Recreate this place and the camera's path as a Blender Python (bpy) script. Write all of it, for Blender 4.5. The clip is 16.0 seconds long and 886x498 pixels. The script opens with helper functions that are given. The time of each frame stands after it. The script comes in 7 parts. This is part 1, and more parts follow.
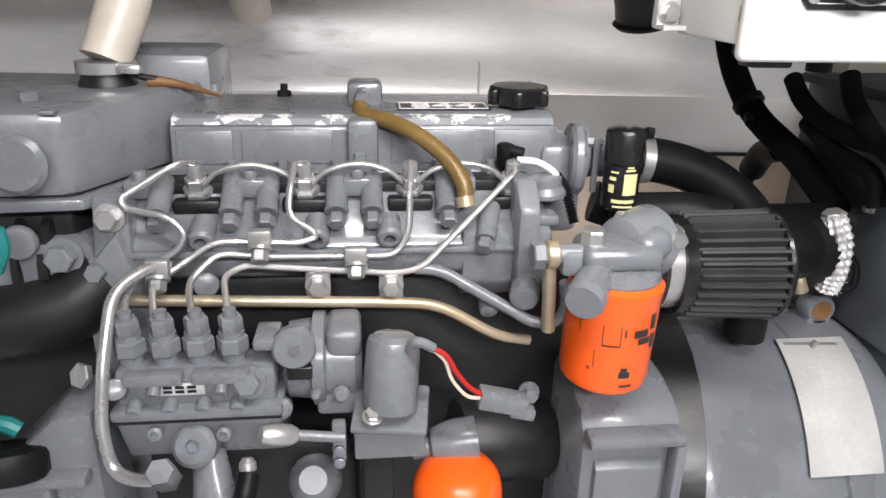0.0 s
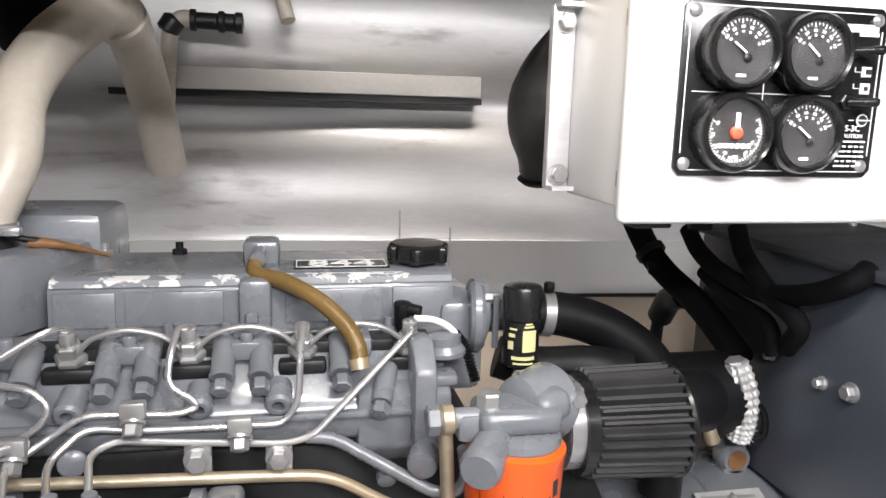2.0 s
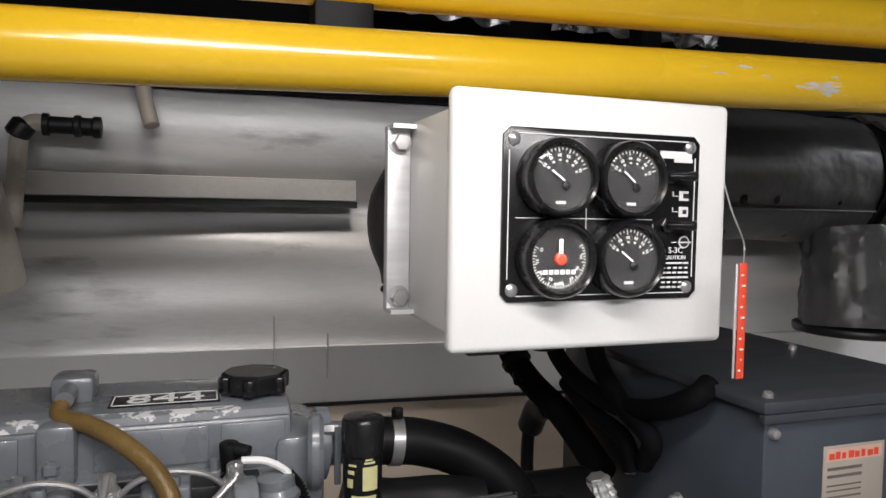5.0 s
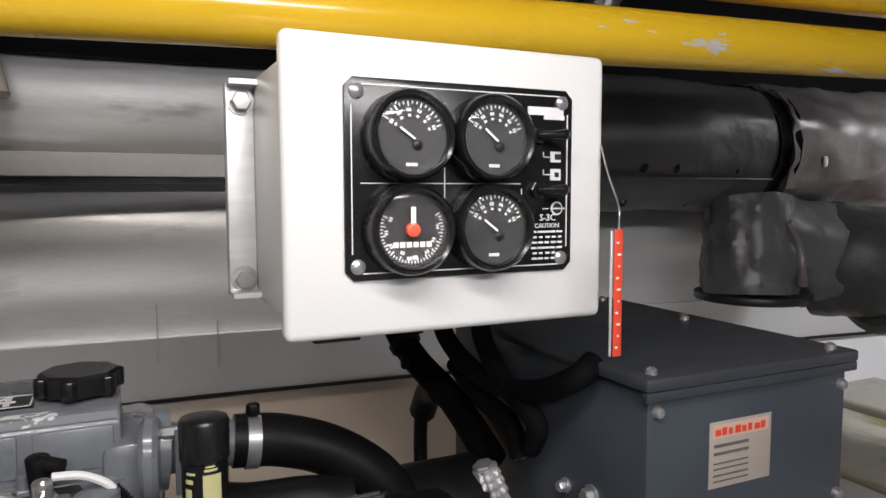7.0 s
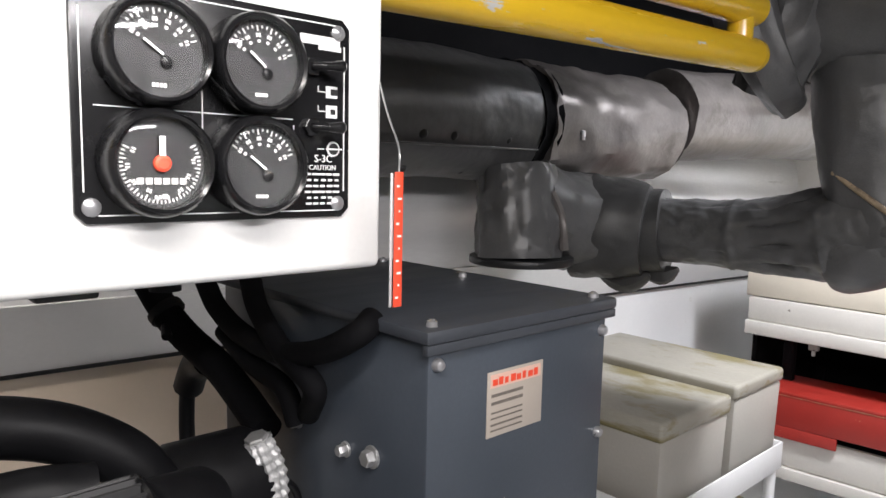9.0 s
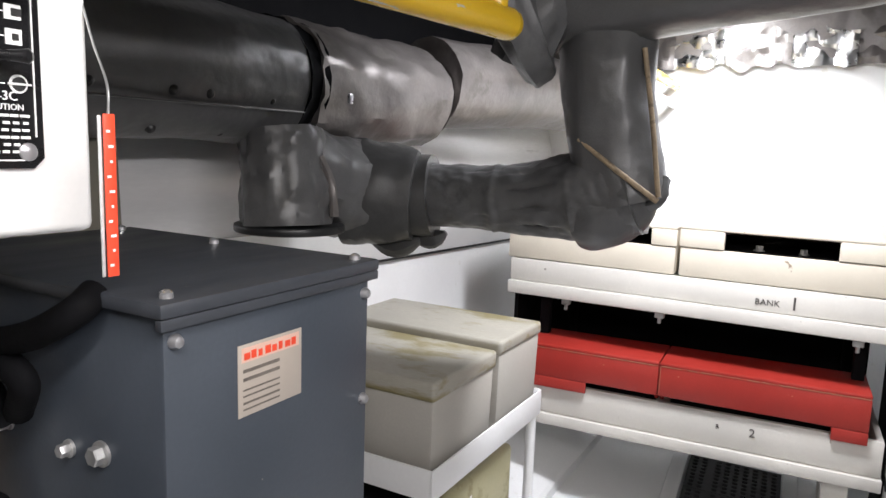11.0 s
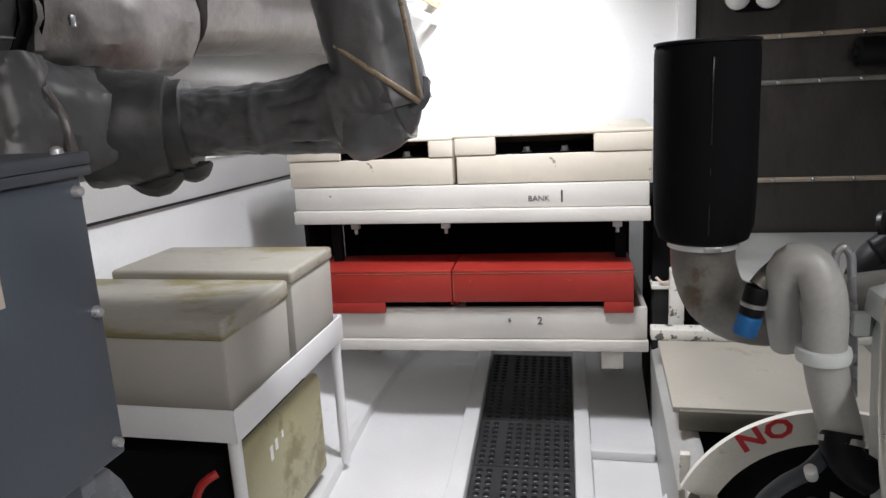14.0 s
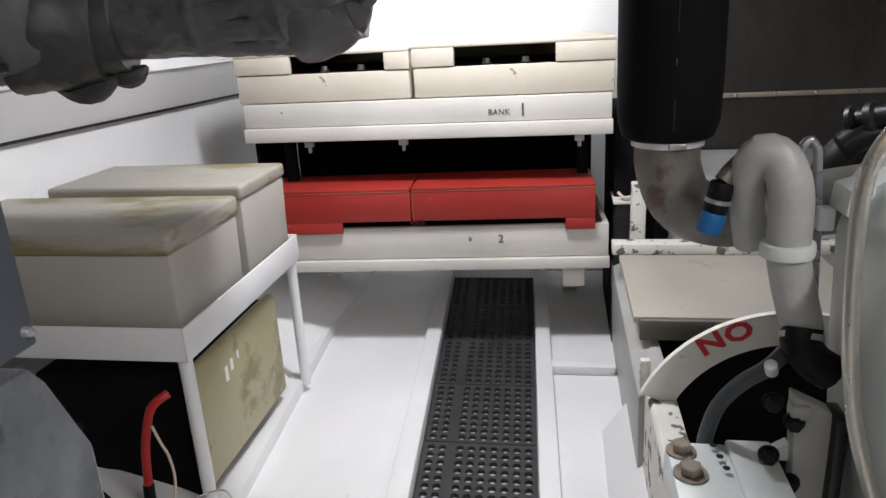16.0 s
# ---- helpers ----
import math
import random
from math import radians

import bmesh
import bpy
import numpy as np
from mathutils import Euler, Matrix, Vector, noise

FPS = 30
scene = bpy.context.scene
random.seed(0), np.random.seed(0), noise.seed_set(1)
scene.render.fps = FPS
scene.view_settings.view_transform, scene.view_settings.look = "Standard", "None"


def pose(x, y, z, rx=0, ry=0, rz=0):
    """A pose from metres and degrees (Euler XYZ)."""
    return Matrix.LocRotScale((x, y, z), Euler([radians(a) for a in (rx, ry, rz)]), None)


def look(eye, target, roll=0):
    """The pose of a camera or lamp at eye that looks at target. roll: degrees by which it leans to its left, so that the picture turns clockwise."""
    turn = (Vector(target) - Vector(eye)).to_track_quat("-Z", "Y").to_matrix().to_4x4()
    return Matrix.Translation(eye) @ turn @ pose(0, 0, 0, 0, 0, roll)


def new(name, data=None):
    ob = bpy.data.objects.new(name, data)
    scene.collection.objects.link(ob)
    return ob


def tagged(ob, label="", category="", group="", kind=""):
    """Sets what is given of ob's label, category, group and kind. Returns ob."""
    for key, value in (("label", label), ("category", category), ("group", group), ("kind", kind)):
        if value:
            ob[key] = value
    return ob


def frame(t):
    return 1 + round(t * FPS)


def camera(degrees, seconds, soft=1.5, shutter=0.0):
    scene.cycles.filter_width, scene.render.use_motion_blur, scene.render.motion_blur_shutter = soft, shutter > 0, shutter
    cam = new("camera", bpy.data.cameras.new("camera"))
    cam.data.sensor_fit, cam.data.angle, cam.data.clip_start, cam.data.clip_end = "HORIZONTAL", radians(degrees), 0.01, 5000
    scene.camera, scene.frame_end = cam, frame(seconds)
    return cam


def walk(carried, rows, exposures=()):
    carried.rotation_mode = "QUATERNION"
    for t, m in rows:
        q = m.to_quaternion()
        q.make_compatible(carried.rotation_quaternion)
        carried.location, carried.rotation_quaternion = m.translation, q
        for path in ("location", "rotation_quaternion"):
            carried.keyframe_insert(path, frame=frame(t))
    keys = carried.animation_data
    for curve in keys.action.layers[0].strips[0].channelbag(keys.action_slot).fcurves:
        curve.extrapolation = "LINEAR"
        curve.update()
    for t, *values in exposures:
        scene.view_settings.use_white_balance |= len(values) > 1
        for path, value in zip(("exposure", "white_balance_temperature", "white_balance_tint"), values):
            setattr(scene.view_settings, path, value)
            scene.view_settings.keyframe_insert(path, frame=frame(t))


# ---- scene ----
cam = camera(64.5, 16.0)
PATH = [
    (0, (0.21, 0.264, 1.281), (0.433, 2.111, 0.548), 1.3),
    (0.5, (0.226, 0.272, 1.283), (0.539, 2.128, 0.608), 1.7),
    (1, (0.241, 0.277, 1.286), (0.612, 2.143, 0.668), 1.9),
    (1.5, (0.249, 0.278, 1.294), (0.638, 2.188, 0.846), 1.7),
    (2, (0.254, 0.279, 1.298), (0.648, 2.207, 0.94), 1.5),
    (2.5, (0.26, 0.278, 1.307), (0.657, 2.224, 1.069), 0.9),
    (3, (0.268, 0.278, 1.318), (0.689, 2.229, 1.185), 0.4),
    (3.5, (0.279, 0.278, 1.326), (0.75, 2.22, 1.237), -0.1),
    (4, (0.295, 0.281, 1.329), (0.843, 2.203, 1.253), 0.1),
    (4.2, (0.299, 0.284, 1.329), (0.875, 2.197, 1.252), 0.4),
    (6.3, (0.38, 0.324, 1.329), (1.123, 2.175, 1.18), -0.1),
    (6.5, (0.387, 0.33, 1.328), (1.155, 2.172, 1.187), -0.4),
    (7, (0.403, 0.341, 1.32), (1.246, 2.147, 1.158), -0.1),
    (7.5, (0.419, 0.348, 1.313), (1.393, 2.085, 1.12), 0.7),
    (8, (0.419, 0.349, 1.308), (1.54, 1.993, 1.102), 1.4),
    (8.5, (0.42, 0.359, 1.303), (1.655, 1.919, 1.097), 1.4),
    (9, (0.429, 0.373, 1.295), (1.779, 1.831, 1.071), 1.3),
    (9.5, (0.442, 0.385, 1.29), (1.904, 1.728, 1.051), 1.4),
    (10, (0.456, 0.387, 1.285), (2.029, 1.597, 1.038), 1.0),
    (10.2, (0.46, 0.386, 1.284), (2.073, 1.543, 1.039), 1.2),
    (12.3, (0.492, 0.373, 1.256), (2.325, 1.079, 0.876), 0.4),
    (12.5, (0.494, 0.364, 1.248), (2.339, 1.033, 0.868), -0.4),
    (13, (0.499, 0.353, 1.234), (2.374, 0.913, 0.823), -1.7),
    (13.5, (0.512, 0.346, 1.218), (2.407, 0.827, 0.794), -2.6),
    (14, (0.512, 0.342, 1.205), (2.413, 0.778, 0.763), -3.1),
    (14.5, (0.516, 0.338, 1.188), (2.415, 0.736, 0.702), -3.4),
    (15, (0.53, 0.333, 1.174), (2.431, 0.681, 0.657), -3.7),
    (15.5, (0.54, 0.333, 1.156), (2.429, 0.676, 0.594), -3.4),
    (16, (0.558, 0.342, 1.132), (2.429, 0.675, 0.508), -3.2),
]
walk(cam, [(t, look(eye, target, roll)) for t, eye, target, roll in PATH], [(0, 0.75), (1.5, 0.75), (3, 0.3), (4.2, -0.3), (7, -0.4), (8, -0.15), (9.5, 0.35), (10.2, 0.45), (12.5, -0.05), (16, -0.05)])

# ---- world and lights ----
world = bpy.data.worlds.new("world")
scene.world = world
world.use_nodes = True
world.node_tree.nodes["Background"].inputs[0].default_value = (0.75, 0.83, 1.0, 1)
world.node_tree.nodes["Background"].inputs[1].default_value = 0.006


def area_lamp(name, where, target, sx, sy, watts, colour=(1, 0.97, 0.93)):
    d = bpy.data.lights.new(name, "AREA")
    d.shape, d.size, d.size_y, d.energy, d.color = "RECTANGLE", sx, sy, watts, colour
    ob = new(name, d)
    ob.matrix_world = look(where, target)
    return ob


area_lamp("tube_lamp_light", (0.45, -0.65, 1.85), (0.45, 0.25, 0.9), 1.2, 0.08, 22.0, (1, 0.965, 0.98))
# Unseen lamp, added to brighten the lower hull side behind the engine.
area_lamp("hull_fill_light", (0.48, 1.36, 1.845), (0.60, 1.90, 0.75), 0.6, 0.05, 0.65, (1, 0.91, 0.84)).data.spread = radians(62)
area_lamp("hanging_lamp_light", (0.42, 0.40, 1.64), (0.62, 0.80, 0.95), 0.55, 0.05, 4.6, (1, 0.95, 0.92))
area_lamp("bulkhead_lamp_light", (3.28, 0.78, 1.84), (3.60, 0.76, 1.3), 0.12, 0.5, 12.3, (0.93, 0.955, 1.0)).data.spread = radians(115)
# Unseen fill lamp, added to brighten the floor and the rack.
area_lamp("walkway_fill_light", (2.32, 0.62, 1.85), (2.40, 0.80, 0.0), 0.12, 0.4, 26.0, (0.93, 0.94, 1.0))

# ---- materials ----
def material(name, colour, rough=0.5, metal=0.0, vary=0.12, scale=6.0, fine=90.0, bump=0.08, stain=None, stain_at=0.62, stain_scale=9.0, coat=0.0, chips=None, chip_at=0.7, chip_scale=30.0, aniso=None, spec=0.5, folds=0.0):
    """A worn surface: broad and fine variation of tone, roughness and relief, with optional stains and chips."""
    m = bpy.data.materials.new(name)
    m.use_nodes = True
    n, l = m.node_tree.nodes, m.node_tree.links
    p = n["Principled BSDF"]
    tc = n.new("ShaderNodeTexCoord")
    mp = n.new("ShaderNodeMapping")
    l.new(tc.outputs["Object"], mp.inputs[0])
    if aniso:
        mp.inputs["Scale"].default_value = aniso

    def noise_node(s, detail=4.0, rg=0.55):
        t = n.new("ShaderNodeTexNoise")
        t.inputs["Scale"].default_value, t.inputs["Detail"].default_value, t.inputs["Roughness"].default_value = s, detail, rg
        l.new(mp.outputs[0], t.inputs["Vector"])
        return t.outputs["Fac"]

    def ramp(src, a, b, c0, c1):
        r = n.new("ShaderNodeMapRange")
        r.inputs["From Min"].default_value, r.inputs["From Max"].default_value = a, b
        r.inputs["To Min"].default_value, r.inputs["To Max"].default_value = c0, c1
        l.new(src, r.inputs["Value"])
        return r.outputs[0]

    def mix(fac, a, b):
        x = n.new("ShaderNodeMix")
        x.data_type = "RGBA"
        l.new(fac, x.inputs[0]) if not isinstance(fac, float) else None
        for sock, v in ((x.inputs[6], a), (x.inputs[7], b)):
            if isinstance(v, tuple):
                sock.default_value = (*v[:3], 1)
            else:
                l.new(v, sock)
        return x.outputs[2]

    big, small = noise_node(scale, 5), noise_node(fine, 3)
    lo = tuple(max(0, c * (1 - vary)) for c in colour)
    hi = tuple(min(1, c * (1 + vary)) for c in colour)
    col = mix(ramp(big, 0.3, 0.7, 0, 1), lo, hi)
    grain = mix(ramp(small, 0.35, 0.65, 0, 0.35), col, tuple(c * (1 - vary * 1.3) for c in colour))
    col = grain
    rsrc = ramp(big, 0.3, 0.7, max(0.03, rough - 0.08), min(1, rough + 0.1))
    if stain:
        s = ramp(noise_node(stain_scale, 8, 0.65), stain_at, stain_at + 0.08, 0, 0.85)
        col = mix(s, col, stain)
    if chips:
        s = ramp(noise_node(chip_scale, 6, 0.6), chip_at, chip_at + 0.02, 0, 1)
        col = mix(s, col, chips)
    l.new(col, p.inputs["Base Color"])
    l.new(rsrc, p.inputs["Roughness"])
    p.inputs["Metallic"].default_value = metal
    p.inputs["Coat Weight"].default_value = coat
    p.inputs["Specular IOR Level"].default_value = spec
    if bump:
        b = n.new("ShaderNodeBump")
        b.inputs["Strength"].default_value, b.inputs["Distance"].default_value = bump, 0.002
        l.new(small, b.inputs["Height"])
        if folds:
            f = n.new("ShaderNodeBump")
            f.inputs["Strength"].default_value, f.inputs["Distance"].default_value = 0.7, folds
            l.new(noise_node(15, 2, 0.45), f.inputs["Height"])
            l.new(f.outputs[0], b.inputs["Normal"])
        l.new(b.outputs[0], p.inputs["Normal"])
    return m


ENGINE = material("engine_grey_paint", (0.160, 0.172, 0.190), 0.28, 0.0, 0.14, 14, 160, 0.10, stain=(0.08, 0.08, 0.085), stain_at=0.68, chips=(0.55, 0.55, 0.55), chip_at=0.735, chip_scale=38, coat=0.3)
ENGINE_WORN = material("engine_grey_paint_worn", (0.160, 0.172, 0.190), 0.28, 0.0, 0.14, 14, 160, 0.10, stain=(0.10, 0.10, 0.105), stain_at=0.66, chips=(0.62, 0.62, 0.62), chip_at=0.70, chip_scale=30, coat=0.35)
GENBOX = material("slate_blue_paint", (0.052, 0.062, 0.078), 0.36, 0.0, 0.12, 7, 220, 0.06, chips=(0.45, 0.38, 0.3), chip_at=0.76, chip_scale=24)
GENTOP = material("slate_top_paint", (0.045, 0.05, 0.06), 0.38, 0.0, 0.2, 9, 120, 0.08, chips=(0.5, 0.4, 0.28), chip_at=0.71, chip_scale=20, aniso=(0.6, 2.2, 1))
# Near black: shade deep inside the engine is mixed into this colour.
DARKSHADE = material("dark_parts_and_shade", (0.010, 0.0105, 0.0115), 0.40, 0.0, 0.3, 12, 130, 0.15, stain=(0.015, 0.014, 0.013))
BLACK = material("black_rubber", (0.006, 0.006, 0.007), 0.48, 0.0, 0.25, 20, 200, 0.10, spec=0.2)
FILTERGREY = material("dark_grey_filter_pleats", (0.028, 0.028, 0.029), 0.5, 0.0, 0.2, 20, 200, 0.1)
DIALPRINT = material("dull_dial_print", (0.66, 0.66, 0.64), 0.5, 0.0, 0.1)
BLACKGLOSS = material("black_plastic", (0.010, 0.010, 0.011), 0.22, 0.0, 0.2, 20, 200, 0.03)
# Serves the real black foam and also blackened parts that stand for shade.
MATTBLACK = material("black_foam_and_shade", (0.004, 0.004, 0.005), 0.8, 0.0, 0.3, 20, 150, 0.2, spec=0.12)
STEEL = material("zinc_steel", (0.52, 0.52, 0.52), 0.34, 0.75, 0.15, 20, 160, 0.06, stain=(0.3, 0.25, 0.2), stain_at=0.7)
CHROME = material("bright_steel", (0.46, 0.46, 0.475), 0.27, 0.7, 0.08, 20, 160, 0.03)
PLATE = material("dull_name_plate", (0.62, 0.62, 0.61), 0.42, 0.4, 0.15, 12, 200, 0.1)
ALU = material("brushed_aluminium", (0.78, 0.78, 0.79), 0.45, 0.55, 0.1, 10, 260, 0.10, aniso=(1, 1, 12))
BRASS = material("aged_brass_pipe", (0.45, 0.385, 0.28), 0.36, 0.55, 0.25, 16, 150, 0.05, stain=(0.45, 0.36, 0.24), stain_at=0.5)
WIREHOSE = material("braided_brown_hose", (0.20, 0.125, 0.04), 0.40, 0.15, 0.3, 22, 420, 0.35, stain=(0.08, 0.05, 0.02), stain_at=0.6)
ORANGE = material("orange_filter_paint", (0.90, 0.115, 0.008), 0.34, 0.0, 0.06, 9, 140, 0.03, coat=0.3)
REDRUBBER = material("red_wire", (0.42, 0.015, 0.012), 0.4, 0.0, 0.1)
PINKWIRE = material("pink_cream_wire", (0.7, 0.55, 0.45), 0.45, 0.0, 0.1)
WHITEBOX = material("white_enclosure_paint", (0.80, 0.80, 0.79), 0.38, 0.0, 0.03, 5, 260, 0.05)
WHITEHULL = material("white_gelcoat", (0.80, 0.80, 0.80), 0.42, 0.0, 0.05, 3, 90, 0.10, stain=(0.62, 0.60, 0.56), stain_at=0.66)
# Cream tint puts the warm light on the white lining into the colour.
WARMPANEL = material("warm_lit_panel", (0.72, 0.61, 0.50), 0.5, 0.0, 0.06, 3, 110, 0.06, stain=(0.62, 0.5, 0.4), stain_at=0.68)
CRATE = material("cream_painted_plywood", (0.66, 0.60, 0.50), 0.52, 0.0, 0.06, 5, 120, 0.14, chips=(0.28, 0.22, 0.16), chip_at=0.695, chip_scale=22)
CRATEWHITE = material("white_painted_timber", (0.70, 0.67, 0.62), 0.5, 0.0, 0.06, 5, 120, 0.14, chips=(0.2, 0.17, 0.13), chip_at=0.70, chip_scale=20)
RED = material("red_painted_plywood", (0.37, 0.028, 0.02), 0.45, 0.0, 0.12, 6, 120, 0.12, chips=(0.5, 0.25, 0.14), chip_at=0.69, chip_scale=24)
BATTERY = material("grey_plastic_battery", (0.42, 0.40, 0.36), 0.45, 0.0, 0.08, 5, 150, 0.05)
BATLID = material("yellowed_battery_lid", (0.36, 0.34, 0.29), 0.5, 0.0, 0.16, 4, 130, 0.08, stain=(0.20, 0.165, 0.06), stain_at=0.50, stain_scale=3.5, aniso=(1, 0.5, 3))
LOWBAT = material("translucent_olive_case", (0.40, 0.37, 0.22), 0.4, 0.0, 0.12, 5, 130, 0.05, stain=(0.22, 0.19, 0.09), stain_at=0.55, stain_scale=5)
YELLOW = material("yellow_rail_paint", (0.78, 0.49, 0.022), 0.24, 0.0, 0.06, 5, 140, 0.03, coat=0.5)
YELLOWCHIP = material("chipped_yellow_rail_paint", (0.78, 0.49, 0.022), 0.26, 0.0, 0.06, 5, 140, 0.05, chips=(0.58, 0.57, 0.56), chip_at=0.625, chip_scale=24, aniso=(0.28, 1.6, 1.6))
LAGGING = material("grey_silicone_lagging", (0.095, 0.095, 0.096), 0.36, 0.0, 0.22, 7, 300, 0.20, folds=0.010, stain=(0.05, 0.05, 0.05), stain_at=0.6, stain_scale=5)
LAGFOIL = material("foil_lagging_cloth", (0.17, 0.155, 0.148), 0.38, 0.4, 0.2, 8, 120, 0.3, folds=0.007, stain=(0.12, 0.11, 0.10), stain_at=0.55, stain_scale=6)
WALLFOIL = material("silver_insulation_facing", (0.70, 0.70, 0.705), 0.36, 0.25, 0.10, 4, 60, 0.15, stain=(0.38, 0.37, 0.37), stain_at=0.6, stain_scale=3, aniso=(0.5, 1, 2.5))
BROWNSHEET = material("smoked_metal_sheet", (0.075, 0.068, 0.062), 0.34, 0.7, 0.25, 3, 80, 0.10, stain=(0.05, 0.045, 0.04), stain_at=0.5, stain_scale=3, aniso=(1, 1, 0.4))
CREAMPIPE = material("cream_painted_pipe", (0.50, 0.46, 0.40), 0.36, 0.0, 0.15, 8, 110, 0.06, stain=(0.28, 0.23, 0.18), stain_at=0.62)
GREYPIPE = material("grey_painted_exhaust_pipe", (0.42, 0.42, 0.40), 0.40, 0.0, 0.14, 8, 120, 0.12, stain=(0.33, 0.25, 0.15), stain_at=0.64)
DULLSTEEL = material("sooty_steel_pipe", (0.20, 0.19, 0.17), 0.42, 0.5, 0.25, 7, 90, 0.08, stain=(0.12, 0.08, 0.05), stain_at=0.6)
ENGINEWHITE = material("pale_green_white_engine_paint", (0.66, 0.70, 0.69), 0.36, 0.0, 0.06, 6, 110, 0.06, chips=(0.3, 0.28, 0.24), chip_at=0.75, chip_scale=22, coat=0.2)
GUARD = material("dirty_white_guard_paint", (0.78, 0.76, 0.70), 0.48, 0.0, 0.08, 7, 110, 0.10, stain=(0.42, 0.34, 0.22), stain_at=0.6, stain_scale=11)
FLAKED = material("flaking_white_paint", (0.72, 0.70, 0.64), 0.55, 0.0, 0.1, 9, 120, 0.12, chips=(0.13, 0.12, 0.10), chip_at=0.56, chip_scale=24)
HATCH = material("grey_beige_deck_panel", (0.44, 0.41, 0.35), 0.4, 0.0, 0.08, 4, 100, 0.06, stain=(0.33, 0.29, 0.22), stain_at=0.62)
MATRUBBER = material("rubber_mat", (0.034, 0.034, 0.035), 0.6, 0.0, 0.3, 12, 160, 0.15)
DRAIN = material("pale_wet_pan", (0.50, 0.51, 0.52), 0.3, 0.0, 0.2, 14, 90, 0.1)
REDPAINT = material("red_stencil_paint", (0.60, 0.03, 0.04), 0.5, 0.0, 0.12, 30, 160, 0.05)
STENCIL = material("dark_stencil_paint", (0.07, 0.06, 0.055), 0.55, 0.0, 0.2, 30)
PRINTWHITE = material("white_print", (0.82, 0.82, 0.82), 0.45, 0.0, 0.05)
PRINTBLACK = material("black_print", (0.02, 0.02, 0.02), 0.45, 0.0, 0.1)
DECALRED = material("red_print", (0.75, 0.07, 0.03), 0.45, 0.0, 0.1)
DECAL = material("cream_decal_film", (0.42, 0.37, 0.32), 0.4, 0.0, 0.06)
TEAL = material("teal_rubber", (0.01, 0.16, 0.16), 0.45)
BLUE = material("blue_silicone_hose", (0.012, 0.13, 0.36), 0.4)
COPPER = material("rusty_steel", (0.24, 0.12, 0.05), 0.6, 0.3, 0.3, 14, 120, 0.2)
GAUGEFACE = material("black_gauge_face", (0.011, 0.011, 0.012), 0.5, 0.0, 0.05, 8, 40, 0.0)
YELLOWTAG = material("pale_yellow_print", (0.62, 0.60, 0.30), 0.45, 0.0, 0.05)
SILVERFOIL = material("crumpled_silver_foil", (0.6, 0.6, 0.6), 0.3, 1.0, 0.2, 30, 60, 0.9)

WALLPAINT = material("pale_grey_batten_paint", (0.80, 0.79, 0.78), 0.42, 0.0, 0.08, 5, 110, 0.08)
LIPGREY = material("olive_grey", (0.16, 0.15, 0.12), 0.5, 0.0, 0.12)
STRIPTAN = material("tan_metal_strip", (0.36, 0.30, 0.23), 0.4, 0.4, 0.15)
DECALTEXT = material("faded_decal_text", (0.15, 0.13, 0.115), 0.5, 0.0, 0.3, 200, 400, 0.0)
DECALPALE = material("pale_decal_print", (0.66, 0.42, 0.34), 0.45, 0.0, 0.05)
SEAMGREY = material("grey_seam_tape", (0.48, 0.48, 0.48), 0.45, 0.0, 0.05)
WORNRED = material("worn_red_edge", (0.52, 0.20, 0.12), 0.5, 0.0, 0.3, 30, 160, 0.1, stain=(0.46, 0.04, 0.025), stain_at=0.5, stain_scale=30)
LENS = material("milky_lens", (0.75, 0.75, 0.73), 0.25, 0.0, 0.03)


def glass_material():
    m = bpy.data.materials.new("gauge_glass")
    m.use_nodes = True
    p = m.node_tree.nodes["Principled BSDF"]
    p.inputs["Base Color"].default_value = (1, 1, 1, 1)
    p.inputs["Transmission Weight"].default_value = 1.0
    p.inputs["Roughness"].default_value = 0.0
    p.inputs["IOR"].default_value = 1.45
    return m


GLASS = glass_material()


def lamp_material():
    m = bpy.data.materials.new("lit_diffuser")
    m.use_nodes = True
    p = m.node_tree.nodes["Principled BSDF"]
    p.inputs["Emission Color"].default_value = (1, 0.97, 0.93, 1)
    p.inputs["Emission Strength"].default_value = 4.0
    return m


LIT = lamp_material()

# ---- mesh tools ----
BASE = {}


def thing(name, label, category, at=(0, 0, 0), group="", kind=""):
    e = new(name)
    e.empty_display_size = 0.05
    e.location = at
    BASE[e] = Vector(at)
    return tagged(e, label, category, group, kind)


def finish(bm, name, mat, base, sharp=32):
    bmesh.ops.recalc_face_normals(bm, faces=bm.faces)
    bmesh.ops.translate(bm, verts=bm.verts, vec=-base)
    me = bpy.data.meshes.new(name)
    bm.to_mesh(me)
    bm.free()
    me.materials.append(mat)
    me.polygons.foreach_set("use_smooth", [True] * len(me.polygons))
    me.set_sharp_from_angle(angle=radians(sharp))
    return me


def part(name, bm, mat, parent, label="", sharp=32):
    base = BASE[parent]
    ob = new(name, finish(bm, name, mat, base, sharp))
    ob.parent = parent
    BASE[ob] = base
    if label:
        ob["label"] = label
    return ob


def solo(name, bm, mat, label, category, at=(0, 0, 0), group="", kind="", sharp=32):
    ob = new(name, finish(bm, name, mat, Vector(at), sharp))
    ob.location = at
    BASE[ob] = Vector(at)
    return tagged(ob, label, category, group, kind)


def join(*bms):
    out = bmesh.new()
    for b in bms:
        me = bpy.data.meshes.new("tmp")
        b.to_mesh(me)
        b.free()
        out.from_mesh(me)
        bpy.data.meshes.remove(me)
    return out


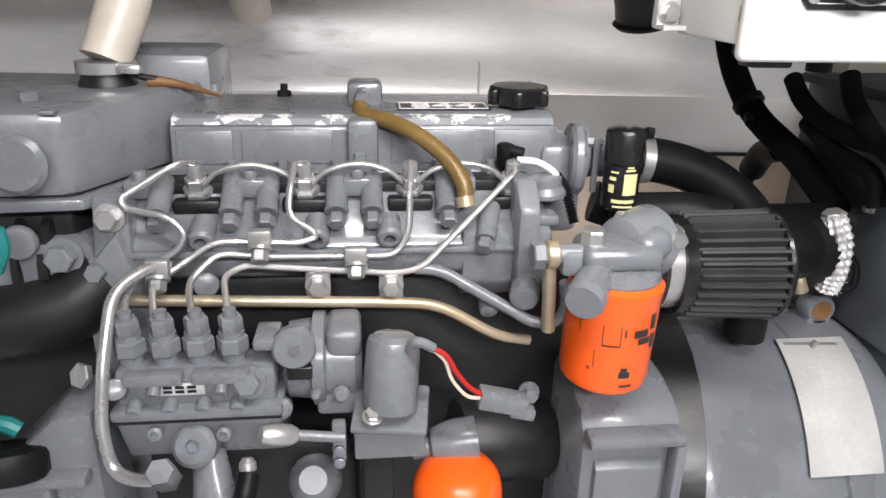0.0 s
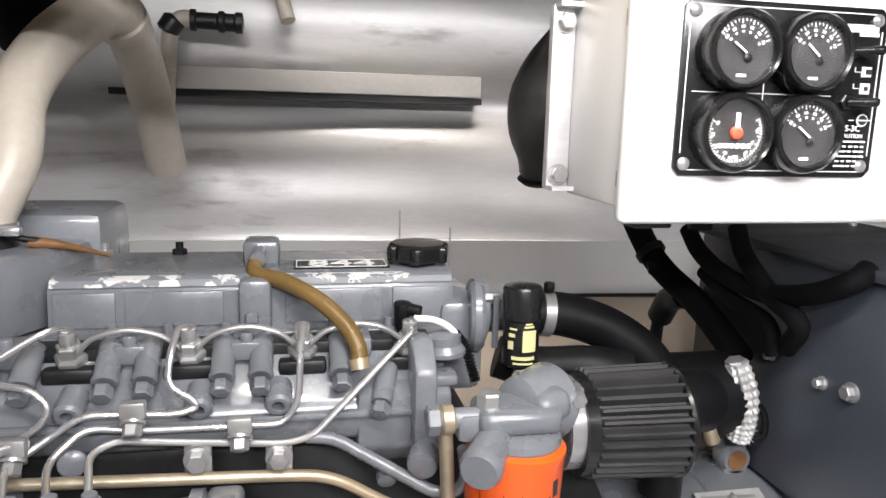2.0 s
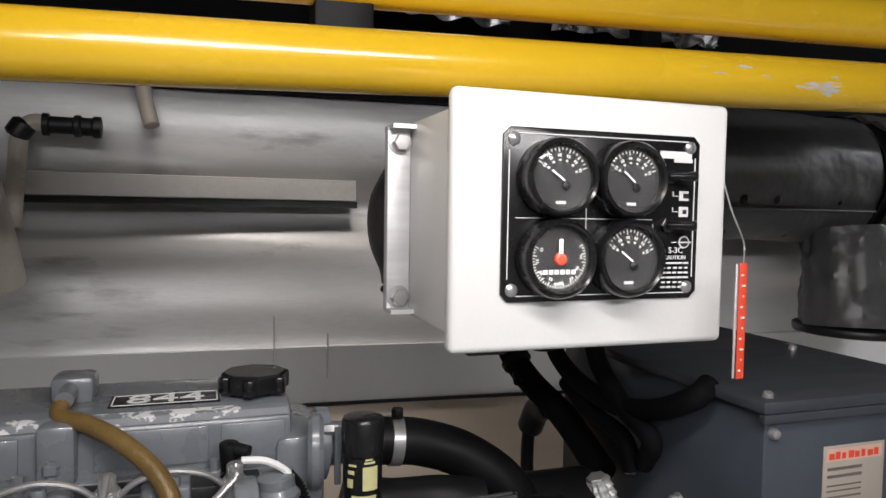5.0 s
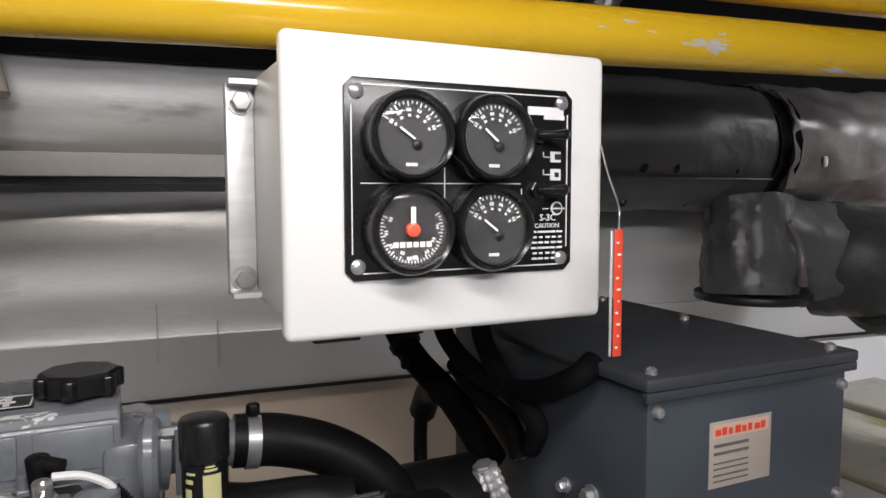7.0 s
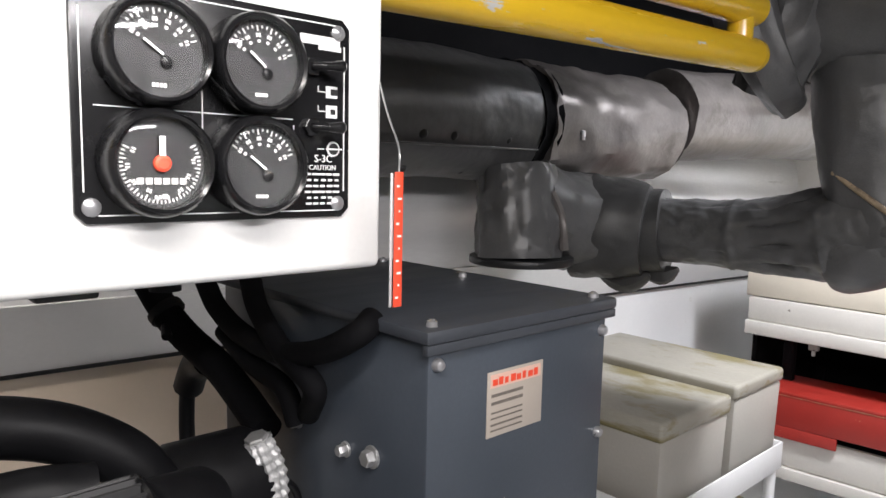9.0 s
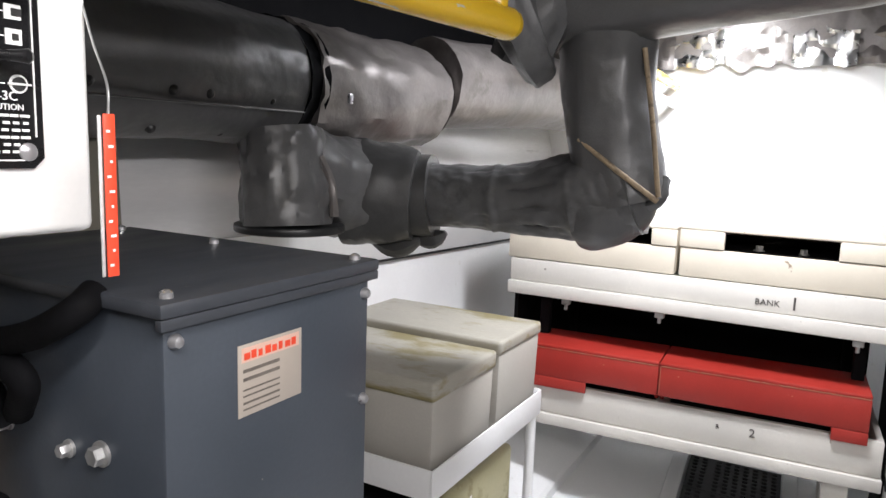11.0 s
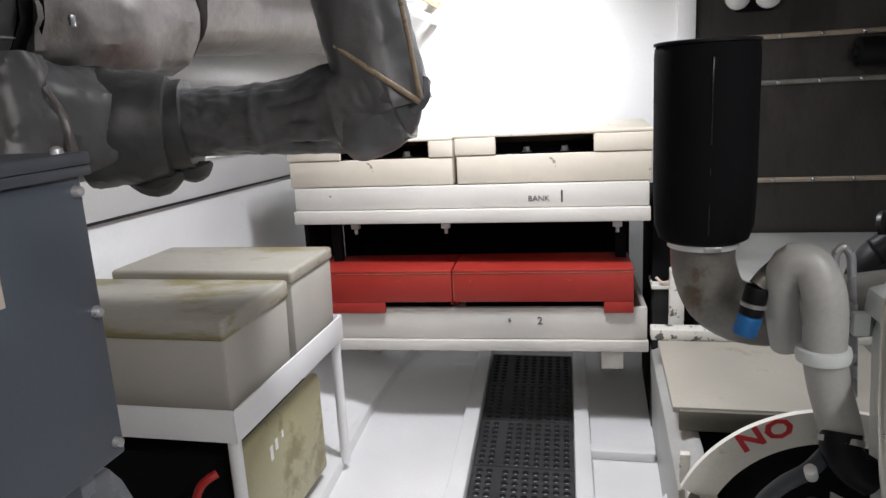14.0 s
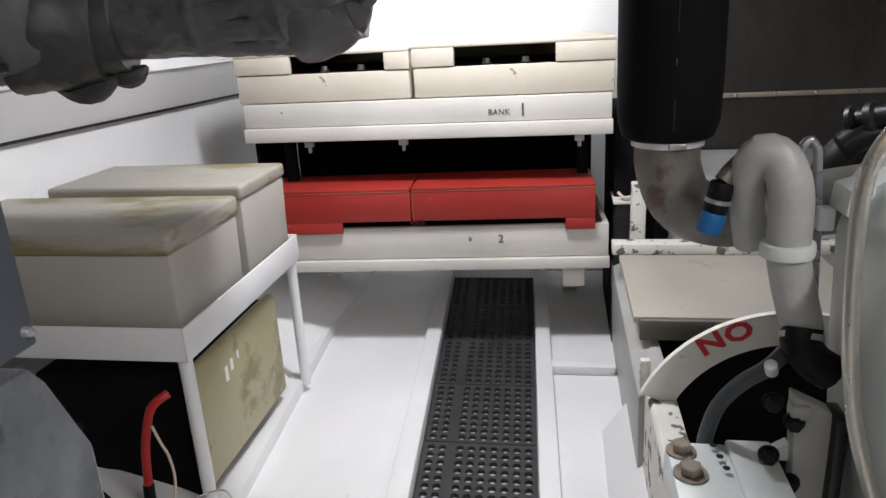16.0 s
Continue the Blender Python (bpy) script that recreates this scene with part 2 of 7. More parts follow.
def box(x0, x1, y0, y1, z0, z1, bev=0.0, seg=2, turn=None):
    """A box between two corners with rounded edges; turn is a pose about its centre."""
    bm = bmesh.new()
    bmesh.ops.create_cube(bm, size=1)
    sx, sy, sz = x1 - x0, y1 - y0, z1 - z0
    bmesh.ops.scale(bm, vec=(sx, sy, sz), verts=bm.verts)
    if bev:
        bmesh.ops.bevel(bm, geom=bm.edges[:], offset=min(bev, 0.45 * min(sx, sy, sz)), segments=seg, affect="EDGES", profile=0.5)
    m = Matrix.Translation(((x0 + x1) / 2, (y0 + y1) / 2, (z0 + z1) / 2))
    bm.transform(m @ turn if turn else m)
    return bm


def frame_to(a, b):
    a, b = Vector(a), Vector(b)
    return Matrix.Translation(a) @ (b - a).to_track_quat("Z", "Y").to_matrix().to_4x4(), (b - a).length


def lathe(a, b, profile, seg=24):
    """A turned body along a to b: profile of (distance along, radius)."""
    m, _ = frame_to(a, b)
    bm = bmesh.new()
    rings = []
    for d, r in profile:
        rings.append([bm.verts.new((max(r, 1e-5) * math.cos(2 * math.pi * i / seg), max(r, 1e-5) * math.sin(2 * math.pi * i / seg), d)) for i in range(seg)])
    for p, q in zip(rings, rings[1:]):
        for i in range(seg):
            bm.faces.new((p[i], p[(i + 1) % seg], q[(i + 1) % seg], q[i]))
    bm.faces.new(rings[0][::-1])
    bm.faces.new(rings[-1])
    bm.transform(m)
    return bm


def cyl(a, b, r, r2=None, seg=20, bev=0.0):
    L = (Vector(b) - Vector(a)).length
    r2 = r if r2 is None else r2
    e = min(bev, L * 0.4, r * 0.6)
    prof = [(0, r - e), (e * 0.3, r - e * 0.3), (e, r), (L - e, r2), (L - e * 0.3, r2 - e * 0.3), (L, r2 - e)] if e else [(0, r), (L, r2)]
    return lathe(a, b, prof, seg)


def curve_points(pts, steps=8):
    """A smooth line through the points."""
    P = [Vector(p) for p in pts]
    P = [P[0] * 2 - P[1]] + P + [P[-1] * 2 - P[-2]]
    out = []
    for i in range(1, len(P) - 2):
        p0, p1, p2, p3 = P[i - 1:i + 3]
        for k in range(steps):
            t = k / steps
            out.append(0.5 * ((2 * p1) + (p2 - p0) * t + (2 * p0 - 5 * p1 + 4 * p2 - p3) * t * t + (3 * p1 - p0 - 3 * p2 + p3) * t ** 3))
    out.append(P[-2])
    return out


def bend_points(pts, r, steps=5):
    """A line of straight runs with bends of radius about r."""
    P = [Vector(p) for p in pts]
    out = [P[0]]
    for a, b, c in zip(P, P[1:], P[2:]):
        u, v = (a - b), (c - b)
        d = min(r, u.length * 0.48, v.length * 0.48)
        p, q = b + u.normalized() * d, b + v.normalized() * d
        for k in range(steps + 1):
            t = k / steps
            out.append(p * (1 - t) ** 2 + b * 2 * t * (1 - t) + q * t * t)
    return out + [P[-1]]


def sweep(points, radius, seg=10, wob=None):
    """A tube along the points; radius a number or a function of the place along it (0 to 1)."""
    bm = bmesh.new()
    n = len(points)
    rings = []
    up = None
    for i, p in enumerate(points):
        d = (points[min(i + 1, n - 1)] - points[max(i - 1, 0)]).normalized()
        if up is None:
            up = d.orthogonal().normalized()
        up = (up - d * up.dot(d)).normalized()
        side = d.cross(up)
        r = radius(i / (n - 1)) if callable(radius) else radius
        ring = []
        for k in range(seg):
            a = 2 * math.pi * k / seg
            rr = r * (1 + (wob(i, a) if wob else 0))
            ring.append(bm.verts.new(p + (up * math.cos(a) + side * math.sin(a)) * rr))
        rings.append(ring)
    for p, q in zip(rings, rings[1:]):
        for k in range(seg):
            bm.faces.new((p[k], p[(k + 1) % seg], q[(k + 1) % seg], q[k]))
    bm.faces.new(rings[0][::-1])
    bm.faces.new(rings[-1])
    return bm


def pipe(pts, r, bend=0.02, seg=10):
    return sweep(bend_points(pts, bend), r, seg)


def hose(pts, r, seg=12, steps=8):
    return sweep(curve_points(pts, steps), r, seg)


def prism(poly, lo, hi, axis="x", bev=0.0):
    """A solid with the outline poly, drawn in the two other axes, from lo to hi along axis."""
    bm = bmesh.new()
    def place(u, v, w):
        return {"x": (w, u, v), "y": (u, w, v), "z": (u, v, w)}[axis]
    A = [bm.verts.new(place(u, v, lo)) for u, v in poly]
    B = [bm.verts.new(place(u, v, hi)) for u, v in poly]
    n = len(poly)
    bm.faces.new(A[::-1])
    bm.faces.new(B)
    for i in range(n):
        bm.faces.new((A[i], A[(i + 1) % n], B[(i + 1) % n], B[i]))
    bmesh.ops.recalc_face_normals(bm, faces=bm.faces)
    if bev:
        bmesh.ops.bevel(bm, geom=bm.edges[:], offset=bev, segments=2, affect="EDGES", profile=0.5)
    return bm


def hexnut(a, b, r, chamfer=0.12):
    L = (Vector(b) - Vector(a)).length
    return lathe(a, b, [(0, r * (1 - chamfer)), (L * 0.12, r), (L * 0.88, r), (L, r * (1 - chamfer))], 6)


def bolt(at, way, r, h=None):
    """A hexagon head on a washer."""
    at, way = Vector(at), Vector(way).normalized()
    h = h or r * 1.0
    return join(cyl(at, at + way * h * 0.25, r * 1.35, seg=16), hexnut(at + way * h * 0.25, at + way * h * 1.25, r))


def dome_bolt(at, way, r, h):
    at, way = Vector(at), Vector(way).normalized()
    return lathe(at, at + way * h, [(0, r), (h * 0.7, r), (h * 0.9, r * 0.85), (h, r * 0.55)], 14)


def letters(text, size, m, thick=0.0004, bold=0.0):
    """Built-in lettering as a mesh at the pose m (x along the line, y up)."""
    c = bpy.data.curves.new("text", "FONT")
    c.body, c.size, c.extrude, c.align_x, c.align_y = text, size, thick, "CENTER", "CENTER"
    c.resolution_u, c.offset = 2, bold
    o = bpy.data.objects.new("text", c)
    scene.collection.objects.link(o)
    me = o.to_mesh()
    bm = bmesh.new()
    bm.from_mesh(me)
    o.to_mesh_clear()
    bpy.data.objects.remove(o)
    bpy.data.curves.remove(c)
    bm.transform(m)
    return bm


def facing(x, y, z, way="-y", roll=0):
    """A pose for flat lettering that faces along way."""
    base = {"-y": pose(x, y, z, 90, 0, 0), "-x": pose(x, y, z, 90, 0, -90), "z": pose(x, y, z, 0, 0, 0)}[way]
    return base @ pose(0, 0, 0, 0, 0, roll)


def flat(x0, x1, z0, z1, y, thick=0.0006):
    return box(x0, x1, y - thick, y, z0, z1)

# ---- structure ----
HULL = [(-1.6, 2.0), (0.6, 1.92), (2.2, 1.79), (3.5, 1.64), (3.8, 1.60)]


def hull_y(x):
    for (a, ya), (b, yb) in zip(HULL, HULL[1:]):
        if x <= b:
            return ya + (yb - ya) * (x - a) / (b - a)
    return HULL[-1][1]


def hull_strip(z0, z1, off, thick, nx=60, nz=2, wave=None, xa=-1.6, xb=3.8):
    """A panel that follows the hull side, off metres in front of it, between two heights."""
    bm = bmesh.new()
    xs = [xa + (xb - xa) * i / nx for i in range(nx + 1)]
    zs = [z0 + (z1 - z0) * k / nz for k in range(nz + 1)]
    front = [[bm.verts.new((x, hull_y(x) - off - (wave(x, z) if wave else 0), z)) for z in zs] for x in xs]
    back = [[bm.verts.new((x, hull_y(x) - off + thick, z)) for z in (z0, z1)] for x in xs]
    for i in range(nx):
        for k in range(nz):
            bm.faces.new((front[i][k], front[i + 1][k], front[i + 1][k + 1], front[i][k + 1]))
        bm.faces.new((back[i][0], back[i][1], back[i + 1][1], back[i + 1][0]))
        bm.faces.new((front[i][0], back[i][0], back[i + 1][0], front[i + 1][0]))
        bm.faces.new((front[i][-1], front[i + 1][-1], back[i + 1][1], back[i][1]))
    for i in (0, nx):
        bm.faces.new([*front[i], back[i][1], back[i][0]])
    return bm


def quilt(x, z):
    """Long soft horizontal billows of the insulation facing."""
    return 0.11 * (1.70 - z) + 0.010 * math.sin(z * 22 + 0.5 * math.sin(x * 1.7)) + 0.006 * math.sin(z * 41 + x * 1.1) + 0.003 * math.sin(x * 9 + z * 13)


solo("wall_north_aft", hull_strip(0.0, 0.888, 0.0, 0.05, 40, 2, None, 1.3, 3.8), WHITEHULL, "white lower lining panel of the hull side by the batteries", "wall", kind="structure")
# Same lining as further aft, tinted where warm light falls on it.
wall_north = solo("wall_north", hull_strip(0.0, 0.888, 0.0, 0.05, 40, 2, None, -1.6, 1.3), WARMPANEL, "lower lining panel of the hull side, tinted cream for warm light", "wall", kind="structure")
wall_upper = solo("wall_north_upper", hull_strip(0.884, 1.03, 0.012, 0.05, 60, 4, lambda x, z: 0.56 * max(0, z - 0.884)), WHITEHULL, "white painted upper lining panel with a dark seam", "wall", kind="structure")
wall_foil = solo("wall_north_insulation", hull_strip(1.02, 1.60, 0.016, 0.06, 90, 40, quilt), WALLFOIL, "silver-grey faced insulation in long horizontal billows", "wall", kind="structure")
solo("wall_east", box(3.6, 3.68, 0.02, 1.75, -0.12, 1.9), WHITEHULL, "white painted bulkhead behind the battery rack", "wall", kind="structure")
solo("wall_east_sheet", box(3.6, 3.68, -1.7, 0.0, -0.12, 1.9), BROWNSHEET, "smoke-stained bare metal bulkhead beside the engine", "wall", kind="structure")
solo("wall_south", box(-1.6, 3.6, -1.78, -1.7, -0.12, 1.9), WHITEHULL, "white painted wall on the far side", "wall", kind="structure")
solo("wall_west", box(-1.68, -1.6, -1.78, 2.05, -0.12, 1.9), WHITEHULL, "white painted bulkhead behind the walk", "wall", kind="structure")
solo("ceiling", box(-1.68, 3.68, -1.78, 2.05, 1.9, 1.96), MATTBLACK, "black foam insulated deckhead", "ceiling", kind="structure")


def slant(pts, lo, hi):
    """A floor strip: plan outline between two heights."""
    return prism(pts, lo, hi, "z")


# floor pans: the middle channel holds the mat
solo("floor", box(-1.6, 3.6, -1.7, 1.98, -0.16, -0.03), WHITEHULL, "white painted bilge floor of the engine room", "floor", kind="structure")
def ribline(x, y0, slope):
    return y0 + slope * (x - 1.95)
def rib(name, ya, yb, slope, top, lo=-0.03):
    return solo(name, prism([(-0.8, ribline(-0.8, ya, slope)), (3.59, ribline(3.59, ya, slope)), (3.59, ribline(3.59, yb, slope)), (-0.8, ribline(-0.8, yb, slope))], lo, top, "z", 0.006), WHITEHULL, "white painted raised longitudinal beside the mat", "floor rib", kind="structure")
rib("trim_rib_a", 0.705, 0.762, 0.075, 0.05)
rib("trim_rib_b", 0.341, 0.394, 0.045, 0.05)
rib("trim_rib_c", 1.125, 1.20, 0.075, 0.055)
solo("floor_pan_left", prism([(-0.8, 0.56), (3.59, 0.875), (3.59, 1.255), (-0.8, 0.93)], -0.03, 0.012, "z"), WHITEHULL, "smooth white floor pan between two ribs", "floor", kind="structure")
solo("floor_pan_right", prism([(-0.8, 0.15), (3.59, 0.15), (3.59, 0.418), (-0.8, 0.222)], -0.03, 0.016, "z"), WHITEHULL, "white floor pan beside the engine bearer", "floor", kind="structure")
solo("floor_bilge_slope", prism([(1.195, 0.05), (1.26, 0.075), (1.62, 0.17), (1.98, 0.42), (1.98, -0.02), (1.195, -0.02)], -1.59, 3.59, "x"), WHITEHULL, "white painted turn of the bilge under the batteries", "floor", kind="structure")

solo("trim_hull_ledge", hull_strip(0.876, 0.8835, 0.016, 0.03), DARKSHADE, "dark seam strip along the hull lining", "trim", kind="structure")
solo("trim_post", box(3.55, 3.6, -0.03, 0.04, 0.9, 1.88, 0.004), WHITEHULL, "white painted upright post at the bulkhead", "post", kind="structure")

solo("trim_cross_rib", box(2.615, 2.665, 0.172, 0.392, 0.016, 0.048, 0.006), WHITEHULL, "white painted cross rib on the floor pan", "floor rib", kind="structure")
solo("trim_bearer_foot", prism([(0.150, 0.016), (0.232, 0.016), (0.176, 0.10), (0.150, 0.13)], 1.2, 2.30, "x", 0.004), WHITEHULL, "white painted sloping foot of the engine bearer", "trim", kind="structure")

# rubber mat in the channel


def rubber_mat():
    e = thing("rubber_mat", "black perforated rubber drainage mat lying in the white channel", "mat", (2.0, 0.55, 0))
    rows, top, low = 9, 0.006, -0.006

    def y_at(x, v):
        a, b = ribline(x, 0.397, 0.045), ribline(x, 0.702, 0.075)
        return a + (b - a) * v

    # columns of holes across the tile: seven, a plain band, then two
    cols, v = [], 0.02
    for c in range(9):
        cols.append((v, v + 0.1))
        v += 0.1 + (0.06 if c == 6 else 0)

    def tile(x0):
        bm = bmesh.new()
        L = 0.3215
        dx = (L - 0.016) / rows

        def at(x, v, z):
            return bm.verts.new((x, y_at(x, v), z))

        def plain(xa, xb, va, vb):
            bm.faces.new((at(xa, va, top), at(xb, va, top), at(xb, vb, top), at(xa, vb, top)))

        for xa, xb in ((x0, x0 + 0.008), (x0 + L - 0.008, x0 + L)):
            plain(xa, xb, 0.0, 1.0)
        for va, vb in ((0.0, 0.02), (0.72, 0.78), (0.98, 1.0)):
            for i in range(rows * 2):
                plain(x0 + 0.008 + dx * i / 2, x0 + 0.008 + dx * (i + 1) / 2, va, vb)
        for i in range(rows):
            xc = x0 + 0.008 + dx * (i + 0.5)
            for va, vb in cols:
                vc = (va + vb) / 2
                outer = [(dx / 2, 0), (dx / 2, 0.05), (0, 0.05), (-dx / 2, 0.05), (-dx / 2, 0), (-dx / 2, -0.05), (0, -0.05), (dx / 2, -0.05)]
                o = [at(xc + a, vc + b, top) for a, b in outer]
                ring = [(math.cos(math.pi / 4 * k), math.sin(math.pi / 4 * k)) for k in range(8)]
                p = [at(xc + 0.0128 * a, vc + 0.036 * b, top - 0.0012) for a, b in ring]
                q = [at(xc + 0.0115 * a, vc + 0.032 * b, low) for a, b in ring]
                for k in range(8):
                    n = (k + 1) % 8
                    bm.faces.new((o[k], o[n], p[n], p[k]))
                    bm.faces.new((p[k], p[n], q[n], q[k]))
        for xa, xb in ((x0, x0), (x0 + L, x0 + L)):
            bm.faces.new((at(xa, 0, low), at(xb, 1, low), at(xb, 1, top), at(xa, 0, top)))
        bmesh.ops.remove_doubles(bm, verts=bm.verts, dist=0.0002)
        return bm
    for k in range(7):
        part("mat_tile", tile(1.255 + 0.325 * k), MATRUBBER, e)
    part("under_tray", prism([(0.0, ribline(0, 0.4, 0.045)), (3.55, ribline(3.55, 0.4, 0.045)), (3.55, ribline(3.55, 0.7, 0.075)), (0.0, ribline(0, 0.7, 0.075))], -0.029, -0.0075, "z"), DRAIN, e, "pale wet channel floor seen through the holes")


# ---- battery rack ----
def stencil(text, size, x, y, z, parent, mat=STENCIL, name="stencil"):
    return part(name, letters(text, size, facing(x, y, z, "-x")), mat, parent, "dark stencilled marking")


def rack_shelf(z0, front_top, name, label, y0, y1, x0=2.84, x1=3.42, lip=0.047):
    e = thing(name, label, "rack", (3.1, (y0 + y1) / 2, z0))
    part("deck_board", box(x0 + 0.02, x1, y0 + 0.01, y1 - 0.01, z0 + 0.004, z0 + 0.03, 0.003), CRATEWHITE, e)
    part("lip", box(x0 - 0.012, x0 + 0.03, y0 - 0.004, y1 + 0.004, z0, z0 + lip, 0.004), CRATEWHITE, e)
    part("front_board", box(x0, x0 + 0.02, y0, y1, z0 + lip + 0.002, front_top, 0.004), CRATEWHITE, e)
    part("side_board", box(x0 + 0.022, x1, y0, y0 + 0.02, z0 + 0.032, front_top, 0.003), CRATEWHITE, e)
    part("side_board", box(x0 + 0.022, x1, y1 - 0.02, y1, z0 + 0.032, front_top, 0.003), CRATEWHITE, e)
    part("back_board", box(x1, x1 + 0.02, y0, y1, z0 + 0.004, front_top, 0.003), CRATEWHITE, e)
    return e


def crate(name, label, y0, y1, z0, z1, mat, zlid, hole, x0=2.846, x1=3.40, group=""):
    """A lidded battery cover with a hand hole in its front."""
    e = thing(name, label, "battery box", (3.1, (y0 + y1) / 2, z0), group)
    ha, hb, hz0, hz1 = hole
    t = 0.016
    part("front_panel", box(x0, x0 + t, y0, y1, z0, zlid - 0.002, 0.005), mat, e)
    for f0, f1 in ((y0 - 0.003, ha), (hb, y1 + 0.003)):
        part("lid_front", box(x0 - 0.004, x0 + t, f0, f1, zlid, z1 - 0.012, 0.004), mat, e)
    part("lid_top", box(x0 - 0.004, x1, y0 - 0.003, y1 + 0.003, z1 - 0.012, z1, 0.004), mat, e)
    part("side_panel", box(x0 + t, x1, y0, y0 + t, z0, z1 - 0.013, 0.003), mat, e)
    part("side_panel", box(x0 + t, x1, y1 - t, y1, z0, z1 - 0.013, 0.003), mat, e)
    part("back_panel", box(x1 - t, x1, y0 + t, y1 - t, z0, z1 - 0.013, 0.003), mat, e)
    batt = part("battery", box(x0 + 0.05, x1 - 0.05, y0 + 0.04, y1 - 0.04, z0 + 0.002, zlid + 0.0, 0.008), BLACK, e, "black battery case inside the box")
    for yy in ((ha * 0.7 + hb * 0.3), (ha * 0.3 + hb * 0.7)):
        part("terminal_nut", bolt((x0 + 0.07, yy, zlid), (0, 0, 1), 0.012, 0.014), STEEL, batt)
    return e
rubber_mat()
shelf1 = rack_shelf(0.757, 0.885, "battery_shelf", "cream painted upper battery shelf with a stencilled bank mark", 0.185, 1.412)
part("stencil", letters("BANK", 0.027, facing(2.8385, 0.54, 0.835, "-x")), STENCIL, shelf1, "dark stencilled bank marking")
part("stencil", box(2.838, 2.8402, 0.461, 0.467, 0.822, 0.862), STENCIL, shelf1, "dark stencilled numeral")
crate("battery_box", "cream painted battery box with a hand hole and lid", 0.178, 0.815, 0.888, 1.055, CRATE, 0.985, (0.36, 0.68, 0.988, 1.041), group="battery boxes on the upper shelf")
crate("battery_box", "cream painted battery box with a hand hole and lid", 0.829, 1.425, 0.888, 1.05, CRATE, 0.982, (0.91, 1.23, 0.985, 1.036), group="battery boxes on the upper shelf")
shelf2 = rack_shelf(0.306, 0.461, "battery_shelf", "white painted lower battery shelf with chipped edges", 0.187, 1.40, lip=0.040)
part("stencil", letters("2", 0.040, facing(2.8385, 0.544, 0.413, "-x")), STENCIL, shelf2, "dark stencilled numeral")
part("stencil", letters("B", 0.020, facing(2.8385, 0.648, 0.415, "-x")), STENCIL, shelf2, "faded stencilled letter")
part("foot", box(2.89, 2.95, 0.26, 0.335, 0.218, 0.306, 0.004), CRATEWHITE, shelf2)
part("rear_leg", box(3.36, 3.42, 1.26, 1.32, -0.03, 0.306, 0.004), CRATEWHITE, shelf2)
part("rear_leg", box(3.36, 3.42, 0.25, 0.31, -0.03, 0.306, 0.004), CRATEWHITE, shelf2)
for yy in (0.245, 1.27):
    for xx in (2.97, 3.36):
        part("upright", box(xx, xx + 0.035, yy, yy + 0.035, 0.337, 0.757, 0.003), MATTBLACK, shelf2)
for yy in (0.27, 0.85, 1.18):
    part("hook", join(box(2.846, 2.866, yy, yy + 0.03, 0.735, 0.757, 0.002), cyl((2.856, yy + 0.015, 0.738), (2.856, yy + 0.015, 0.716), 0.006)), STEEL, shelf1)


def red_cover(y0, y1, notch):
    e = thing("battery_cover", "red painted plywood battery cover with worn edges", "battery box", (3.0, (y0 + y1) / 2, 0.462), "red covers on the lower shelf")
    a, b = notch
    xf = 2.822
    part("front_panel", box(xf, xf + 0.014, y0, y1, 0.487, 0.588, 0.004), RED, e)
    for f0, f1 in [(y0, a), (b, y1)]:
        if f1 - f0 > 0.02:
            part("foot", box(xf, xf + 0.0125, f0, f1, 0.447, 0.4865, 0.003), RED, e)
    part("top_panel", box(xf, 3.06, y0, y1, 0.590, 0.602, 0.004), RED, e)
    part("worn_edge", box(xf - 0.0012, xf + 0.0012, y0 + 0.004, y1 - 0.004, 0.5885, 0.5905), WORNRED, e, "pale worn line along the front edge")
    part("worn_corner", box(xf - 0.0010, xf + 0.0010, y1 - 0.0035, y1 - 0.0015, 0.492, 0.586), WORNRED, e, "pale worn line down the corner")
    part("side_panel", box(2.868, 3.06, y0, y0 + 0.014, 0.462, 0.588, 0.003), RED, e)
    part("side_panel", box(2.868, 3.06, y1 - 0.014, y1, 0.462, 0.588, 0.003), RED, e)
    part("battery", box(2.90, 3.04, y0 + 0.03, y1 - 0.03, 0.338, 0.48, 0.008), BLACK, e, "black battery case under the cover")
    return e


def swing(e, degrees, x, y):
    """Turns a thing about an upright line."""
    m = Matrix.Translation((x, y, 0)) @ Matrix.Rotation(radians(degrees), 4, "Z") @ Matrix.Translation((-x, -y, 0))
    e.location = m @ e.location
    e.rotation_euler = (0, 0, radians(degrees))


for cover in (red_cover(0.233, 0.838, (0.33, 0.838)), red_cover(0.842, 1.39, (0.842, 1.082))):
    swing(cover, 3.2, 2.836, 0.19)
swing(shelf2, 3.2, 2.836, 0.19)

